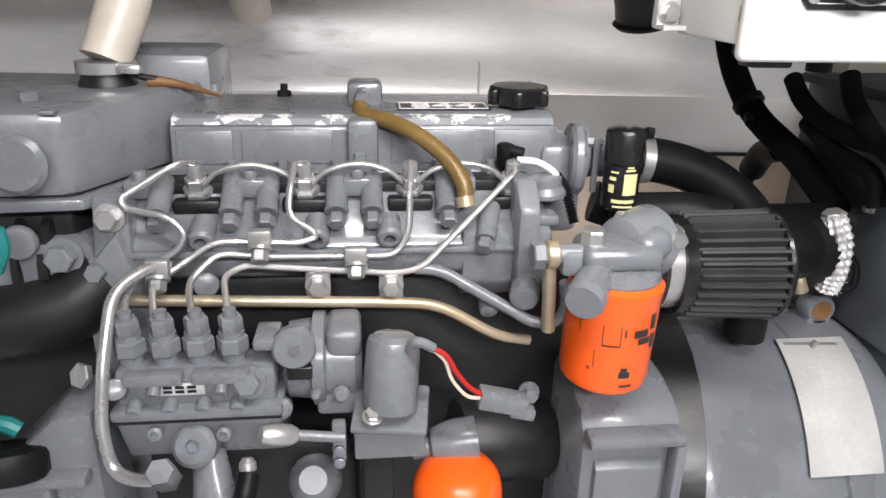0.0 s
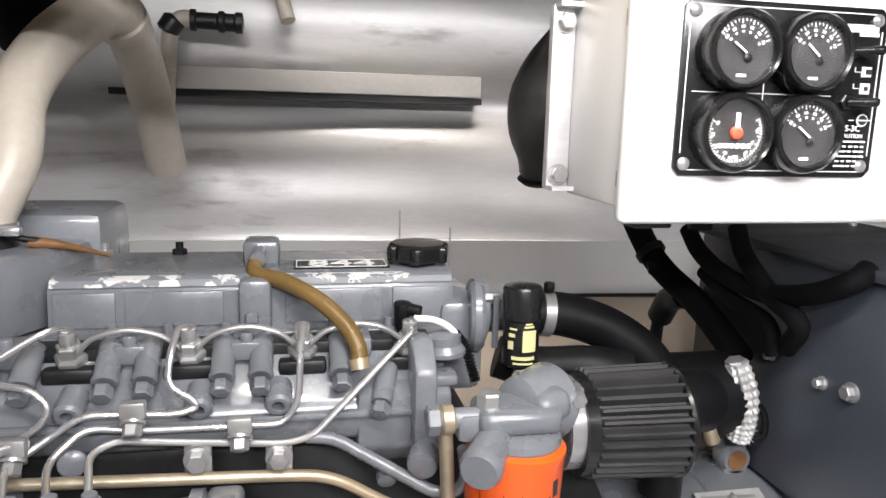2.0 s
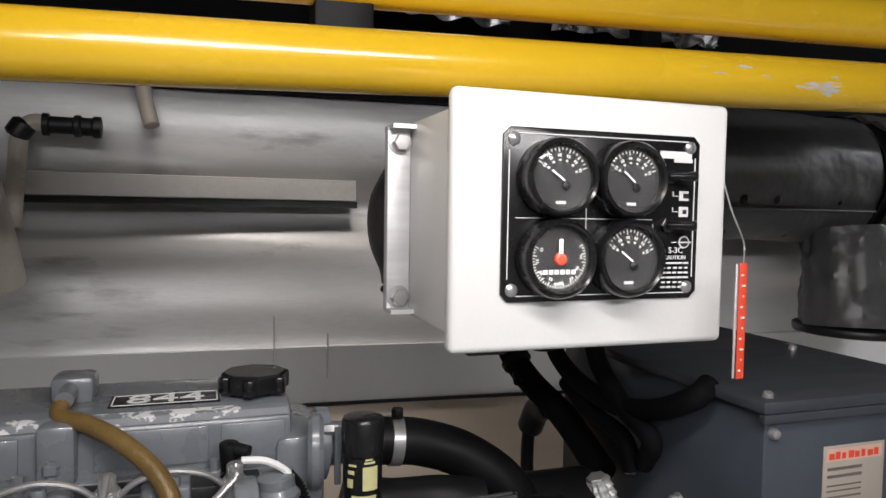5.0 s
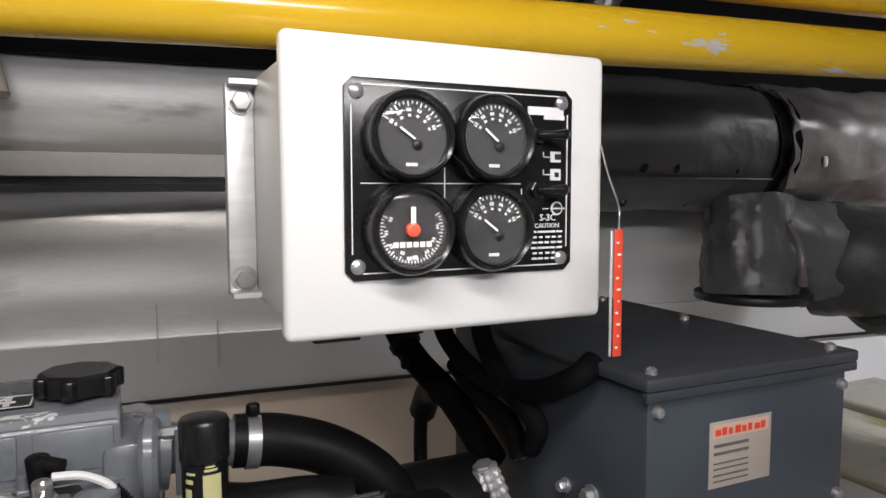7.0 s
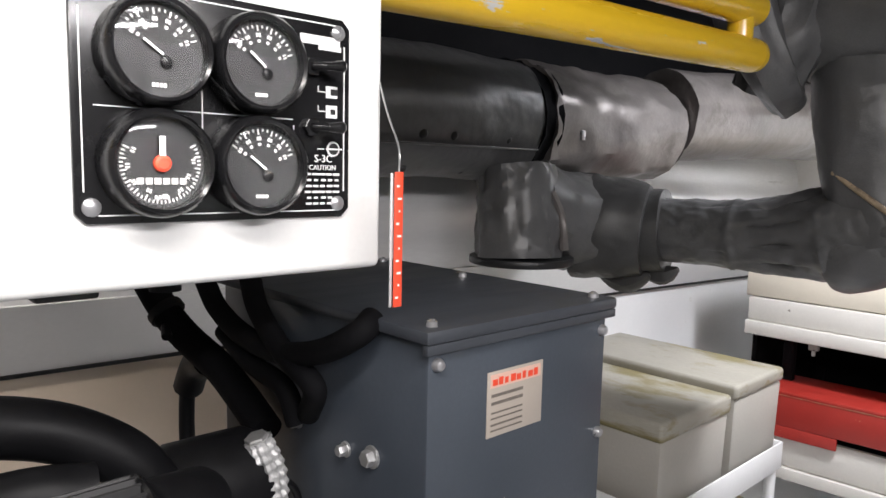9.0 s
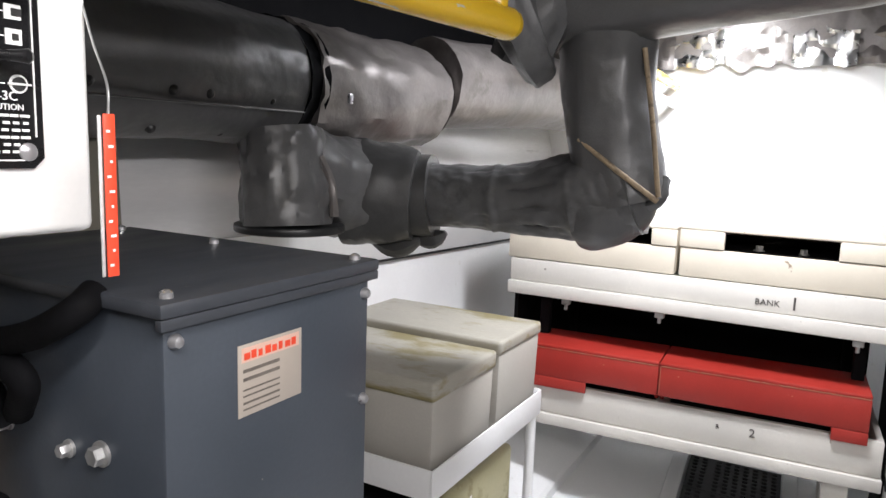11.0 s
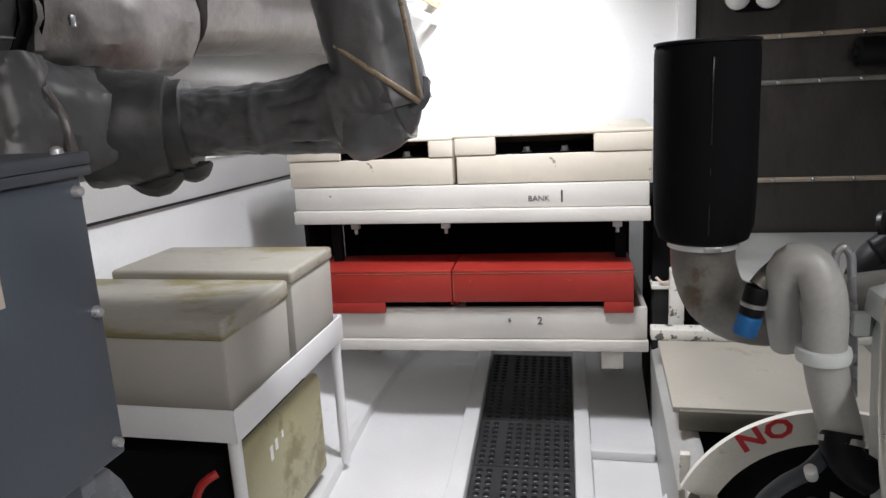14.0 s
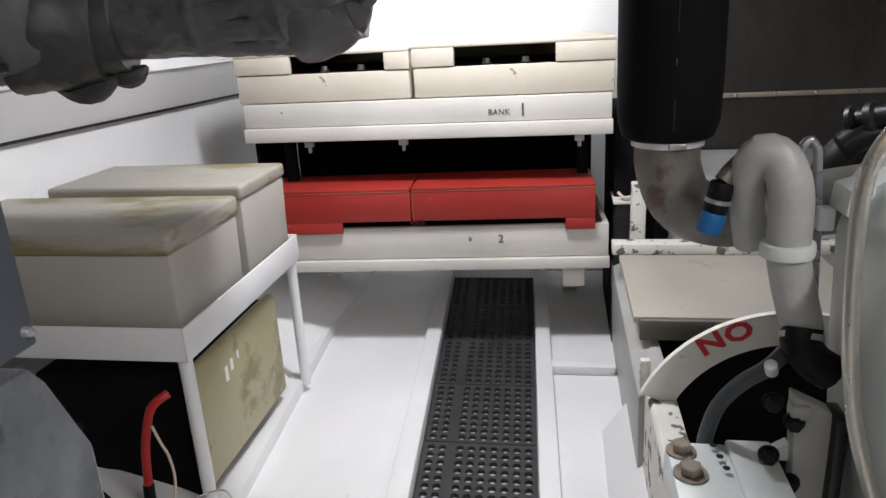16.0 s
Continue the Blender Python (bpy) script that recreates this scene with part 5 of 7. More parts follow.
    part("small_boss", cyl((0.36, 0.85, 1.012), (0.352, 0.825, 1.008), 0.014, bev=0.004), ENGINE, e)
    part("small_boss", cyl((0.325, 0.86, 0.993), (0.325, 0.845, 0.985), 0.009, bev=0.003), ENGINE, e)
    # air cleaner
    ac = part("air_cleaner", air_cleaner_mesh(), FILTERGREY, e, "black pleated cone air filter")
    part("filter_end", lathe((0.590, 0.852, 1.0255), (0.598, 0.852, 1.0255), [(0, 0.0525), (0.003, 0.0542), (0.006, 0.0525), (0.008, 0.045)], 40), BLACKGLOSS, ac)
    part("filter_collar", cyl((0.494, 0.850, 1.028), (0.505, 0.850, 1.028), 0.0475, seg=40), BLACKGLOSS, ac)
    part("band_clamp", lathe((0.480, 0.850, 1.030), (0.495, 0.850, 1.030), [(0, 0.0405), (0.0003, 0.0425), (0.0137, 0.0425), (0.014, 0.0405)], 40), CHROME, ac, "bright band clamp with a worm screw")
    part("clamp_screw", join(box(0.475, 0.494, 0.820, 0.84, 1.064, 1.074, 0.003), hexnut((0.484, 0.822, 1.069), (0.484, 0.806, 1.067), 0.0075)), CHROME, ac)
    # black labelled can behind
    can = part("restriction_gauge", lathe((0.4595, 0.90, 1.068), (0.4595, 0.90, 1.148), [(0, 0.014), (0.003, 0.0175), (0.046, 0.0175), (0.048, 0.0190), (0.076, 0.0190), (0.079, 0.0175), (0.080, 0.010)], 32), BLACKGLOSS, e, "black cylindrical air restriction gauge with a yellow window")
    def on_gauge(a0, a1, z0, z1, r=0.0178):
        bm = bmesh.new()
        n = 8
        vs = []
        for i in range(n + 1):
            a = radians(a0 + (a1 - a0) * i / n)
            vs.append([bm.verts.new((0.4595 + r * math.sin(a), 0.90 - r * math.cos(a), z)) for z in (z0, z1)])
        for p, q in zip(vs, vs[1:]):
            bm.faces.new((p[0], q[0], q[1], p[1]))
        return bm
    part("window", on_gauge(-12, 34, 1.086, 1.107), YELLOWTAG, can, "yellow indicator window")
    for a0, a1, z0, z1 in ((-60, -40, 1.088, 1.096), (-58, -36, 1.100, 1.1035), (-45, 30, 1.078, 1.0815), (-40, 25, 1.0735, 1.0755), (-8, 25, 1.1095, 1.1115), (-5, 18, 1.1125, 1.114), (-55, -30, 1.107, 1.109)):
        part("print", on_gauge(a0, a1, z0, z1), YELLOWTAG, can)
    part("stem", cyl((0.4595, 0.90, 1.05), (0.4595, 0.90, 1.07), 0.007), BLACK, can)
    # lifting eye
    eye = lathe((0.415, 0.930, 1.110), (0.430, 0.928, 1.110), [(0, 0.012), (0.0, 0.025), (0.004, 0.028), (0.010, 0.028), (0.014, 0.025), (0.014, 0.012)], 28)
    eye.transform(Matrix.Translation((0.42, 0.93, 1.112)) @ Matrix.Diagonal((1, 1, 1.25, 1)) @ Matrix.Translation((-0.42, -0.93, -1.112)))
    part("lifting_eye", eye, ENGINE_WORN, e)
    part("water_outlet", join(lathe((0.425, 0.965, 1.105), (0.50, 0.965, 1.10), [(0, 0.034), (0.012, 0.034), (0.013, 0.022), (0.03, 0.020), (0.075, 0.020)], 28), hexnut((0.43, 0.94, 1.125), (0.45, 0.938, 1.125), 0.006)), ENGINE, e)
    part("gasket_strip", box(0.440, 0.446, 0.930, 0.934, 1.075, 1.13, 0.001), ENGINE_WORN, e)
    part("water_hose", hose([(0.49, 0.965, 1.102), (0.53, 0.962, 1.098), (0.575, 0.955, 1.083), (0.615, 0.945, 1.055), (0.635, 0.938, 1.02), (0.64, 0.935, 0.97), (0.64, 0.935, 0.90)], 0.0235, 18), BLACK, e, "thick black rubber coolant hose")
    part("hose_clamp", lathe((0.500, 0.965, 1.1015), (0.512, 0.9645, 1.1005), [(0, 0.0235), (0.0003, 0.0255), (0.0117, 0.0255), (0.012, 0.0235)], 28), STEEL, e)
    part("clamp_screw", hexnut((0.506, 0.955, 1.126), (0.506, 0.955, 1.136), 0.006), BLACK, e)
    part("lower_hose", hose([(0.45, 0.95, 1.06), (0.49, 0.94, 1.05), (0.54, 0.92, 1.055), (0.58, 0.915, 1.05)], 0.022, 16), BLACK, e)
    # header tank and exhaust casting at the front
    tank = part("header_tank", prism([(-0.30, 0.835), (-0.028, 0.855), (0.035, 0.985), (0.05, 1.07), (-0.30, 1.10)], 1.098, 1.172, "z", 0.012), ENGINE, e, "grey painted header tank casting")
    part("tank_foot", prism([(-0.30, 0.84), (-0.024, 0.858), (0.03, 0.985), (0.03, 1.07), (-0.30, 1.09)], 1.086, 1.097, "z", 0.004), ENGINE, tank)
    part("tank_neck", prism([(-0.30, 0.87), (-0.045, 0.88), (0.0, 0.97), (-0.30, 1.06)], 1.04, 1.087, "z", 0.006), DARKSHADE, tank)
    part("tank_lower", prism([(-0.30, 0.85), (-0.03, 0.855), (0.0, 0.95), (-0.30, 1.03)], 1.018, 1.058, "z", 0.006), ENGINE, tank)
    part("tank_rear", box(-0.06, 0.055, 1.04, 1.16, 1.10, 1.198, 0.012), ENGINE, tank)
    part("tank_boss", lathe((-0.0635, 0.8420, 1.1324), Vector((-0.0635, 0.8420, 1.1324)) + Vector((0, -0.007, 0)), [(0, 0.025), (0.003, 0.025), (0.007, 0.021)], 26), ENGINE, tank)
    part("tank_bolt", hexnut((-0.0686, 0.8970, 1.1720), Vector((-0.0686, 0.8970, 1.1720)) + Vector((0, 0, 0.008)), 0.0075), ENGINE, tank)
    part("tank_bolt", bolt((-0.0438, 0.8520, 1.0505), (0, -1, 0), 0.012, 0.014), ENGINE, tank)
    part("tank_bolt", cyl((-0.0754, 0.8520, 1.0640), Vector((-0.0754, 0.8520, 1.0640)) + Vector((0, -0.012, 0)), 0.015, bev=0.004), ENGINE, tank)
    part("paint_chip", box(-0.045, -0.032, 0.850, 0.864, 1.169, 1.1728, 0.003), ENGINE_WORN, tank)
    part("riser_flange", lathe((-0.035, 0.995, 1.168), (-0.035, 0.995, 1.186), [(0, 0.027), (0.006, 0.027), (0.012, 0.024), (0.018, 0.024)], 28), DARKSHADE, tank)
    part("riser_clamp", lathe((-0.035, 0.995, 1.184), (-0.035, 0.995, 1.195), [(0, 0.0255), (0.0003, 0.028), (0.0107, 0.028), (0.011, 0.0255)], 28), CHROME, tank, "bright hose clamp")
    part("clamp_screw", box(-0.018, 0.004, 0.968, 0.98, 1.185, 1.194, 0.003), CHROME, tank)
    part("orange_lead", sweep(curve_points([(0.0052, 0.9850, 1.1778), (0.0343, 0.9900, 1.1728), (0.0634, 1.0300, 1.1554)], 8), lambda t: 0.0062 * (1 - 0.75 * t), 12), COPPER, e, "tapering orange-brown sleeve")
    part("black_lead", hose([(-0.0101, 0.9750, 1.1865), (0.0008, 0.9800, 1.1816), (0.0174, 0.9850, 1.1778), (0.0238, 0.9900, 1.1750)], 0.0032, 8), BLACK, e)
    part("dark_downpipe", hose([(-0.35, 0.86, 0.99), (-0.15, 0.855, 0.985), (-0.06, 0.86, 0.995), (-0.02, 0.875, 1.02)], 0.034, 22), DARKSHADE, e, "dark glossy water pipe")
    part("pulley", lathe((-0.09, 0.90, 1.03), (-0.06, 0.90, 1.03), [(0, 0.05), (0.006, 0.05), (0.014, 0.035), (0.022, 0.05), (0.03, 0.05)], 28), DARKSHADE, e)
    part("mount_bracket", prism([(-0.11, 0.70), (-0.105, 0.88), (-0.04, 0.945), (-0.008, 0.95), (-0.008, 0.70)], 0.76, 0.83, "y", 0.006), ENGINE, e, "grey front support bracket")
    part("bracket_rib", box(-0.055, -0.045, 0.748, 0.765, 0.80, 0.895, 0.003), ENGINE, e)
    part("bracket_bar", box(-0.085, -0.015, 0.745, 0.765, 0.890, 0.900, 0.003), ENGINE, e)
    part("teal_hose", hose([(-0.0748, 0.8000, 1.0579), (-0.0662, 0.8000, 1.0766), (-0.0678, 0.8000, 1.0928)], 0.006, 10), TEAL, e)
    part("teal_hose", hose([(-0.0860, 0.7700, 0.9387), (-0.0770, 0.7700, 0.9371), (-0.0687, 0.7700, 0.9312)], 0.007, 10), TEAL, e)
    part("black_knob", cyl((-0.0744, 0.7500, 0.8988), (-0.0739, 0.7600, 0.9237), 0.030, bev=0.006), BLACK, e)
    # flywheel housing and alternator
    part("flywheel_housing", prism([(0.78, 0.35), (0.78, 0.885), (0.80, 0.905), (0.84, 0.915), (1.06, 0.92), (1.16, 0.88), (1.16, 0.35)], 0.405, 0.505, "x", 0.010), ENGINE, e, "grey flywheel housing casting")
    # Dark part added to fill the shaded gap behind the flywheel cover.
    part("bell_housing", lathe((0.41, 1.0, 0.72), (0.533, 1.0, 0.70), [(0, 0.19), (0.06, 0.205), (0.10, 0.215), (0.123, 0.225)], 40), DARKSHADE, e, "added dark filler shaped as a bell housing behind the flywheel cover")
    part("housing_recess", prism([(0.772, 0.70), (0.772, 0.855), (0.782, 0.865), (0.782, 0.70)], 0.418, 0.482, "x", 0.002), ENGINE, e)
    part("housing_rib", join(box(0.407, 0.498, 0.762, 0.785, 0.884, 0.896, 0.004), box(0.489, 0.500, 0.762, 0.785, 0.70, 0.884, 0.004)), ENGINE, e)
    alt = part("alternator", lathe((0.535, 1.0, 0.66), (1.0, 1.0, 0.66), [(0, 0.225), (0.02, 0.235), (0.03, 0.235), (0.032, 0.222), (0.18, 0.222), (0.182, 0.226), (0.34, 0.226), (0.40, 0.222), (0.44, 0.21), (0.46, 0.17)], 56), ENGINE, e, "grey painted alternator barrel")
    part("alternator_band", lathe((0.565, 1.0, 0.66), (0.66, 1.0, 0.66), [(0, 0.223), (0.0005, 0.2245), (0.0945, 0.2245), (0.095, 0.223)], 56), ENGINE_WORN, alt, "scuffed grey band")
    part("name_plate", name_plate_mesh(), PLATE, alt, "bare curved aluminium name plate")
    part("plate_bar", join(cyl((0.6997, 0.9450, 0.8784), (0.7647, 0.9420, 0.8773), 0.0045, seg=8), cyl((0.7285, 0.9380, 0.8735), (0.7369, 0.9380, 0.8868), 0.0035, seg=8)), STEEL, alt)
    part("alternator_eye", join(box(0.754, 0.786, 0.985, 1.015, 0.870, 0.892, 0.004), lathe((0.770, 0.985, 0.902), (0.770, 1.012, 0.902), [(0, 0.010), (0.0, 0.017), (0.005, 0.020), (0.022, 0.020), (0.027, 0.017), (0.027, 0.010)], 20)), ENGINE, alt, "rusty lifting eye")
    part("eye_rust", lathe((0.770, 0.9845, 0.902), (0.770, 0.984, 0.902), [(0, 0.0125), (0.0005, 0.0125)], 18), COPPER, alt)
    # braided cable and harness
    br = curve_points([Vector((0.7438, 0.9700, 1.0329)), Vector((0.7540, 0.9650, 1.0000)), Vector((0.7570, 0.9650, 0.9643)), Vector((0.7571, 0.9700, 0.9387))], 26)
    part("braided_sleeve", sweep(br, lambda t: 0.0125 + 0.002 * math.sin(min(1, t * 1.1) * math.pi), 48, lambda i, a: 0.16 * math.sin(6 * a + i * 0.45) * math.sin(6 * a - i * 0.45)), SILVERBRAID, e, "frayed silver braided cable sleeve")
    part("sleeve_ferrule", hexnut((0.7421, 0.9700, 1.0370), (0.7455, 0.9700, 1.0260), 0.012), STEEL, e)
    for k in range(7):
        q = Vector((0.7602, 0.9680, 0.9447))
        part("frayed_strand", cyl(q, q + Vector((0.008 + 0.004 * (k % 3), -0.006, -0.012 + 0.006 * k * 0.6)), 0.0006, seg=5), STEEL, e)
    part("cable_ring", hose([(0.7603, 0.9600, 0.9948), (0.7799, 0.9600, 0.9730), (0.7827, 0.9600, 0.9476), (0.7741, 0.9650, 0.9382)], 0.004, 8), BLACK, e)
    part("dark_drum", cyl((0.66, 1.0, 0.985), (0.76, 1.0, 0.985), 0.05, bev=0.012, seg=28), BLACK, e)
    part("hub_boss", cyl((0.60, 0.87, 1.035), (0.66, 0.90, 1.02), 0.032, bev=0.008, seg=24), BLACK, e)
    part("small_brass", cyl((0.705, 0.955, 0.965), (0.712, 0.95, 0.945), 0.008, bev=0.002), BRASS, e)
    # Matt black instead of rubber: the box's shadow is put into the colour.
    part("control_harness", hose([(0.700, 1.245, 1.30), (0.722, 1.225, 1.19), (0.738, 1.20, 1.135), (0.752, 1.165, 1.10), (0.765, 1.10, 1.072), (0.768, 1.045, 1.048), (0.768, 0.998, 1.027)], 0.0175, 16), MATTBLACK, e, "black taped cable harness behind the instrument box")
    part("harness_tie", lathe((0.742, 1.193, 1.125), (0.746, 1.182, 1.115), [(0, 0.0185), (0.0005, 0.0215), (0.010, 0.0215), (0.0105, 0.0185)], 16), BLACK, e)
    part("tie_tail", cyl((0.735, 1.17, 1.108), (0.730, 1.155, 1.100), 0.006, seg=10), BLACK, e)
    part("harness_branch", hose([(0.766, 1.11, 1.075), (0.772, 1.17, 1.055), (0.774, 1.205, 1.02), (0.772, 1.205, 0.95), (0.770, 1.18, 0.88), (0.77, 1.14, 0.82)], 0.0095, 12), BLACK, e)
    part("branch_sleeve", hose([(0.768, 1.13, 1.072), (0.772, 1.175, 1.055), (0.774, 1.203, 1.022)], 0.0185, 12), BLACK, e)
    # Cables drawn blacker than rubber, to carry the shadow they lie in.
    for pts, r in (([(0.7680, 1.1369, 1.1623), (0.7650, 1.0994, 1.1383), (0.7620, 1.0367, 1.1216), (0.7600, 0.9594, 1.1186), (0.7620, 0.8903, 1.1328), (0.7680, 0.8417, 1.1569), (0.7880, 0.8468, 1.1670)], 0.0135), ([(0.7680, 1.0294, 1.1808), (0.7620, 1.0013, 1.1527), (0.7580, 0.9448, 1.1211), (0.7620, 0.8991, 1.0986), (0.7750, 0.9293, 1.0626)], 0.0130), ([(0.7650, 1.0846, 1.1148), (0.7600, 1.0131, 1.0962), (0.7600, 0.9477, 1.0860), (0.7680, 0.9389, 1.0525)], 0.012)):
        part("cabinet_cable", hose(pts, r * 0.85, 14), MATTBLACK, e, "thick black cable looping beside the cabinet")
    # Dark sheet added to hide the pale hull behind the engine's front.
    part("dark_backing", box(-0.40, -0.045, 0.965, 0.985, 0.10, 1.02, 0.004), DARKSHADE, e, "added dark backing sheet at the engine's front end")
    part("end_foot", prism([(1.0, 0.83), (1.105, 0.826), (1.122, 0.802), (1.165, 0.70), (1.165, 0.12), (1.0, 0.12)], 0.86, 0.93, "y", 0.006), ENGINE, e, "grey painted foot plate at the alternator end")
    part("cabinet_pedestal", box(0.80, 1.02, 0.82, 1.12, 0.80, 0.891, 0.004), GENBOX, e)


def air_cleaner_mesh():
    """A cylinder of deep pleats along its length, slightly conical."""
    bm = bmesh.new()
    n = 30
    a0, b0 = Vector((0.503, 0.850, 1.028)), Vector((0.592, 0.852, 1.0255))
    m, L = frame_to(a0, b0)
    rings = []
    for d, k in ((0, 0.90), (0.002, 1.0), (L - 0.002, 1.06), (L, 0.96)):
        ring = []
        for i in range(n * 4):
            a = 2 * math.pi * i / (n * 4)
            r = (0.0500 if i % 4 in (0, 1) else 0.0430) * k
            ring.append(bm.verts.new((r * math.cos(a), r * math.sin(a), d)))
        rings.append(ring)
    for p, q in zip(rings, rings[1:]):
        for i in range(n * 4):
            j = (i + 1) % (n * 4)
            bm.faces.new((p[i], p[j], q[j], q[i]))
    bm.faces.new(rings[0][::-1])
    bm.faces.new(rings[-1])
    bm.transform(m)
    return bm


def name_plate_mesh():
    """A thin plate bent round the alternator barrel."""
    bm = bmesh.new()
    out, back = [], []
    for i in range(13):
        a = radians(102 + 42 * i / 12)
        for lst, r in ((out, 0.2285), (back, 0.2268)):
            lst.append([bm.verts.new((x - 0.022 * (i / 12), 1.0 - r * math.sin(a - math.pi / 2), 0.66 + r * math.cos(a - math.pi / 2))) for x in (0.694, 0.778)])
    for L in (out, back):
        for p, q in zip(L, L[1:]):
            bm.faces.new((p[0], p[1], q[1], q[0]))
    for k in (0, 1):
        for (p, q), (r, s) in zip(zip(out, out[1:]), zip(back, back[1:])):
            bm.faces.new((p[k], q[k], s[k], r[k]))
    return bm


EDGEWEAR = material("edge_wear", (0.60, 0.60, 0.60), 0.5, 0.0, 0.1, 40, 200, 0.1, chips=(0.160, 0.172, 0.190), chip_at=0.45, chip_scale=34, aniso=(0.7, 1, 1))
SILVERBRAID = material("silver_braid", (0.62, 0.62, 0.62), 0.4, 0.5, 0.3, 60, 500, 0.6)
generator_set()

# ---- lagged exhaust ----
def wrinkle(amount, sx=3.0, seed=0.0, ridge=0.0, nridge=9):
    def w(i, a):
        v = Vector((i * 0.16 + seed, math.cos(a) * sx * 0.5, math.sin(a) * sx * 0.5))
        return amount * noise.noise(v) + 0.5 * amount * noise.noise(v * 2.7) + ridge * math.sin(nridge * a + 2 * noise.noise(v))
    return w


def dense(pts, n):
    """Evenly spaced points along a smooth line."""
    P = curve_points(pts, 24)
    d = [0.0]
    for a, b in zip(P, P[1:]):
        d.append(d[-1] + (b - a).length)
    out, j = [], 0
    for k in range(n + 1):
        s = d[-1] * k / n
        while j < len(d) - 2 and d[j + 1] < s:
            j += 1
        t = (s - d[j]) / max(1e-9, d[j + 1] - d[j])
        out.append(P[j].lerp(P[j + 1], t))
    return out


def lagged_exhaust():
    e = thing("lagged_exhaust", "exhaust silencer and elbow wrapped in stitched grey lagging", "exhaust", (1.7, 1.4, 1.1))
    drum = part("silencer_drum", sweep(dense([(0.85, 1.62, 1.425), (1.3, 1.60, 1.425), (1.74, 1.585, 1.42)], 30), lambda t: 0.148, 40, wrinkle(0.05, 4, 1.0)), LAGGING, e, "grey stitched lagging over the silencer drum")
    for k in range(8):
        x = 1.12 + 0.085 * k
        for z, yy in ((1.366, 1.457), (1.296, 1.522)):
            if (k + (z < 1.35)) % 3 != 2:
                part("lagging_stud", lathe((x, yy + 0.012, z + 0.004), (x, yy - 0.005, z - 0.003), [(0, 0.011), (0.010, 0.011), (0.014, 0.008), (0.017, 0.003)], 10), DARKSHADE, drum)
    part("drum_seam", box(0.9, 1.73, 1.452, 1.462, 1.345, 1.349, 0.001), LAGGING, drum)
    part("tie_strap", sweep(dense([(1.735, 1.585, 1.42), (1.80, 1.583, 1.42)], 10), lambda t: 0.152 - 0.012 * math.sin(t * math.pi), 36, wrinkle(0.05, 5, 4.0, 0.012, 17)), MATTBLACK, e, "dark gathered strap between two lagging jackets")
    foil = part("foil_jacket", sweep(dense([(1.79, 1.583, 1.42), (2.05, 1.56, 1.42), (2.32, 1.53, 1.425)], 26), lambda t: 0.150 - 0.006 * t, 44, wrinkle(0.09, 5, 9.0, 0.008, 13)), LAGFOIL, e, "foil-faced lagging jacket with creases")
    part("jacket_end", lathe((2.32, 1.53, 1.425), (2.36, 1.527, 1.425), [(0, 0.144), (0.02, 0.13), (0.03, 0.08), (0.035, 0.01)], 36), LAGFOIL, e)
    part("rear_jacket", sweep(dense([(2.34, 1.50, 1.47), (2.8, 1.44, 1.49), (3.3, 1.36, 1.50), (3.59, 1.32, 1.50)], 30), lambda t: 0.135, 40, wrinkle(0.06, 4, 90.0)), LAGFOIL, e, "foil-faced lagging over the pipe to the bulkhead")
    for q in ((1.8475, 1.4300, 1.3861), (2.3004, 1.4300, 1.3729)):
        part("jacket_clip", box(q[0] - 0.008, q[0] + 0.008, q[1] - 0.02, q[1] - 0.012, q[2] - 0.012, q[2] + 0.012, 0.003), CHROME, foil)
    part("drain_stub", sweep(dense([(1.70, 1.50, 1.30), (1.695, 1.48, 1.20), (1.69, 1.47, 1.092)], 20), lambda t: 0.094 + 0.008 * t, 48, wrinkle(0.10, 6, 14.0, 0.025, 7)), LAGGING, e, "lagged stub with a bunched wrapping")
    part("stub_plate", cyl((1.70, 1.47, 1.096), (1.70, 1.47, 1.078), 0.125, seg=36, bev=0.004), DARKSHADE, e)
    part("stub_lacing", sweep(dense([(1.715, 1.398, 1.25), (1.735, 1.382, 1.1945), (1.740, 1.378, 1.115)], 10), lambda t: 0.010, 10, wrinkle(0.6, 6, 2.0)), LAGFOIL, e)
    part("transition_jacket", sweep(dense([(1.74, 1.50, 1.22), (1.84, 1.47, 1.18), (1.95, 1.43, 1.165)], 14), lambda t: 0.11 + 0.01 * t, 30, wrinkle(0.12, 5, 21.0, 0.01, 9)), LAGGING, e)
    part("pipe_cuff", sweep(dense([(1.925, 1.475, 1.16), (1.955, 1.40, 1.16), (1.99, 1.31, 1.155)], 14), lambda t: 0.132 - 0.020 * t * t, 36, wrinkle(0.10, 4, 30.0)), DARKLAG, e, "dark padded cuff with loose flaps")
    part("cuff_flap", sweep(dense([(1.97, 1.43, 1.035), (1.985, 1.36, 1.022), (2.00, 1.30, 1.045)], 8), lambda t: 0.022 * (0.4 + math.sin(t * math.pi)), 12, wrinkle(0.3, 3, 5.0)), DARKLAG, e)
    part("cuff_flap", sweep(dense([(2.01, 1.33, 1.05), (2.02, 1.27, 1.048), (2.025, 1.24, 1.065)], 8), lambda t: 0.018 * (0.4 + math.sin(t * math.pi)), 12, wrinkle(0.3, 3, 8.0)), DARKLAG, e)
    part("cuff_band", sweep(dense([(2.005, 1.325, 1.155), (2.02, 1.275, 1.158)], 6), lambda t: 0.104, 32, wrinkle(0.04, 3, 3.0)), DARKLAG, e)
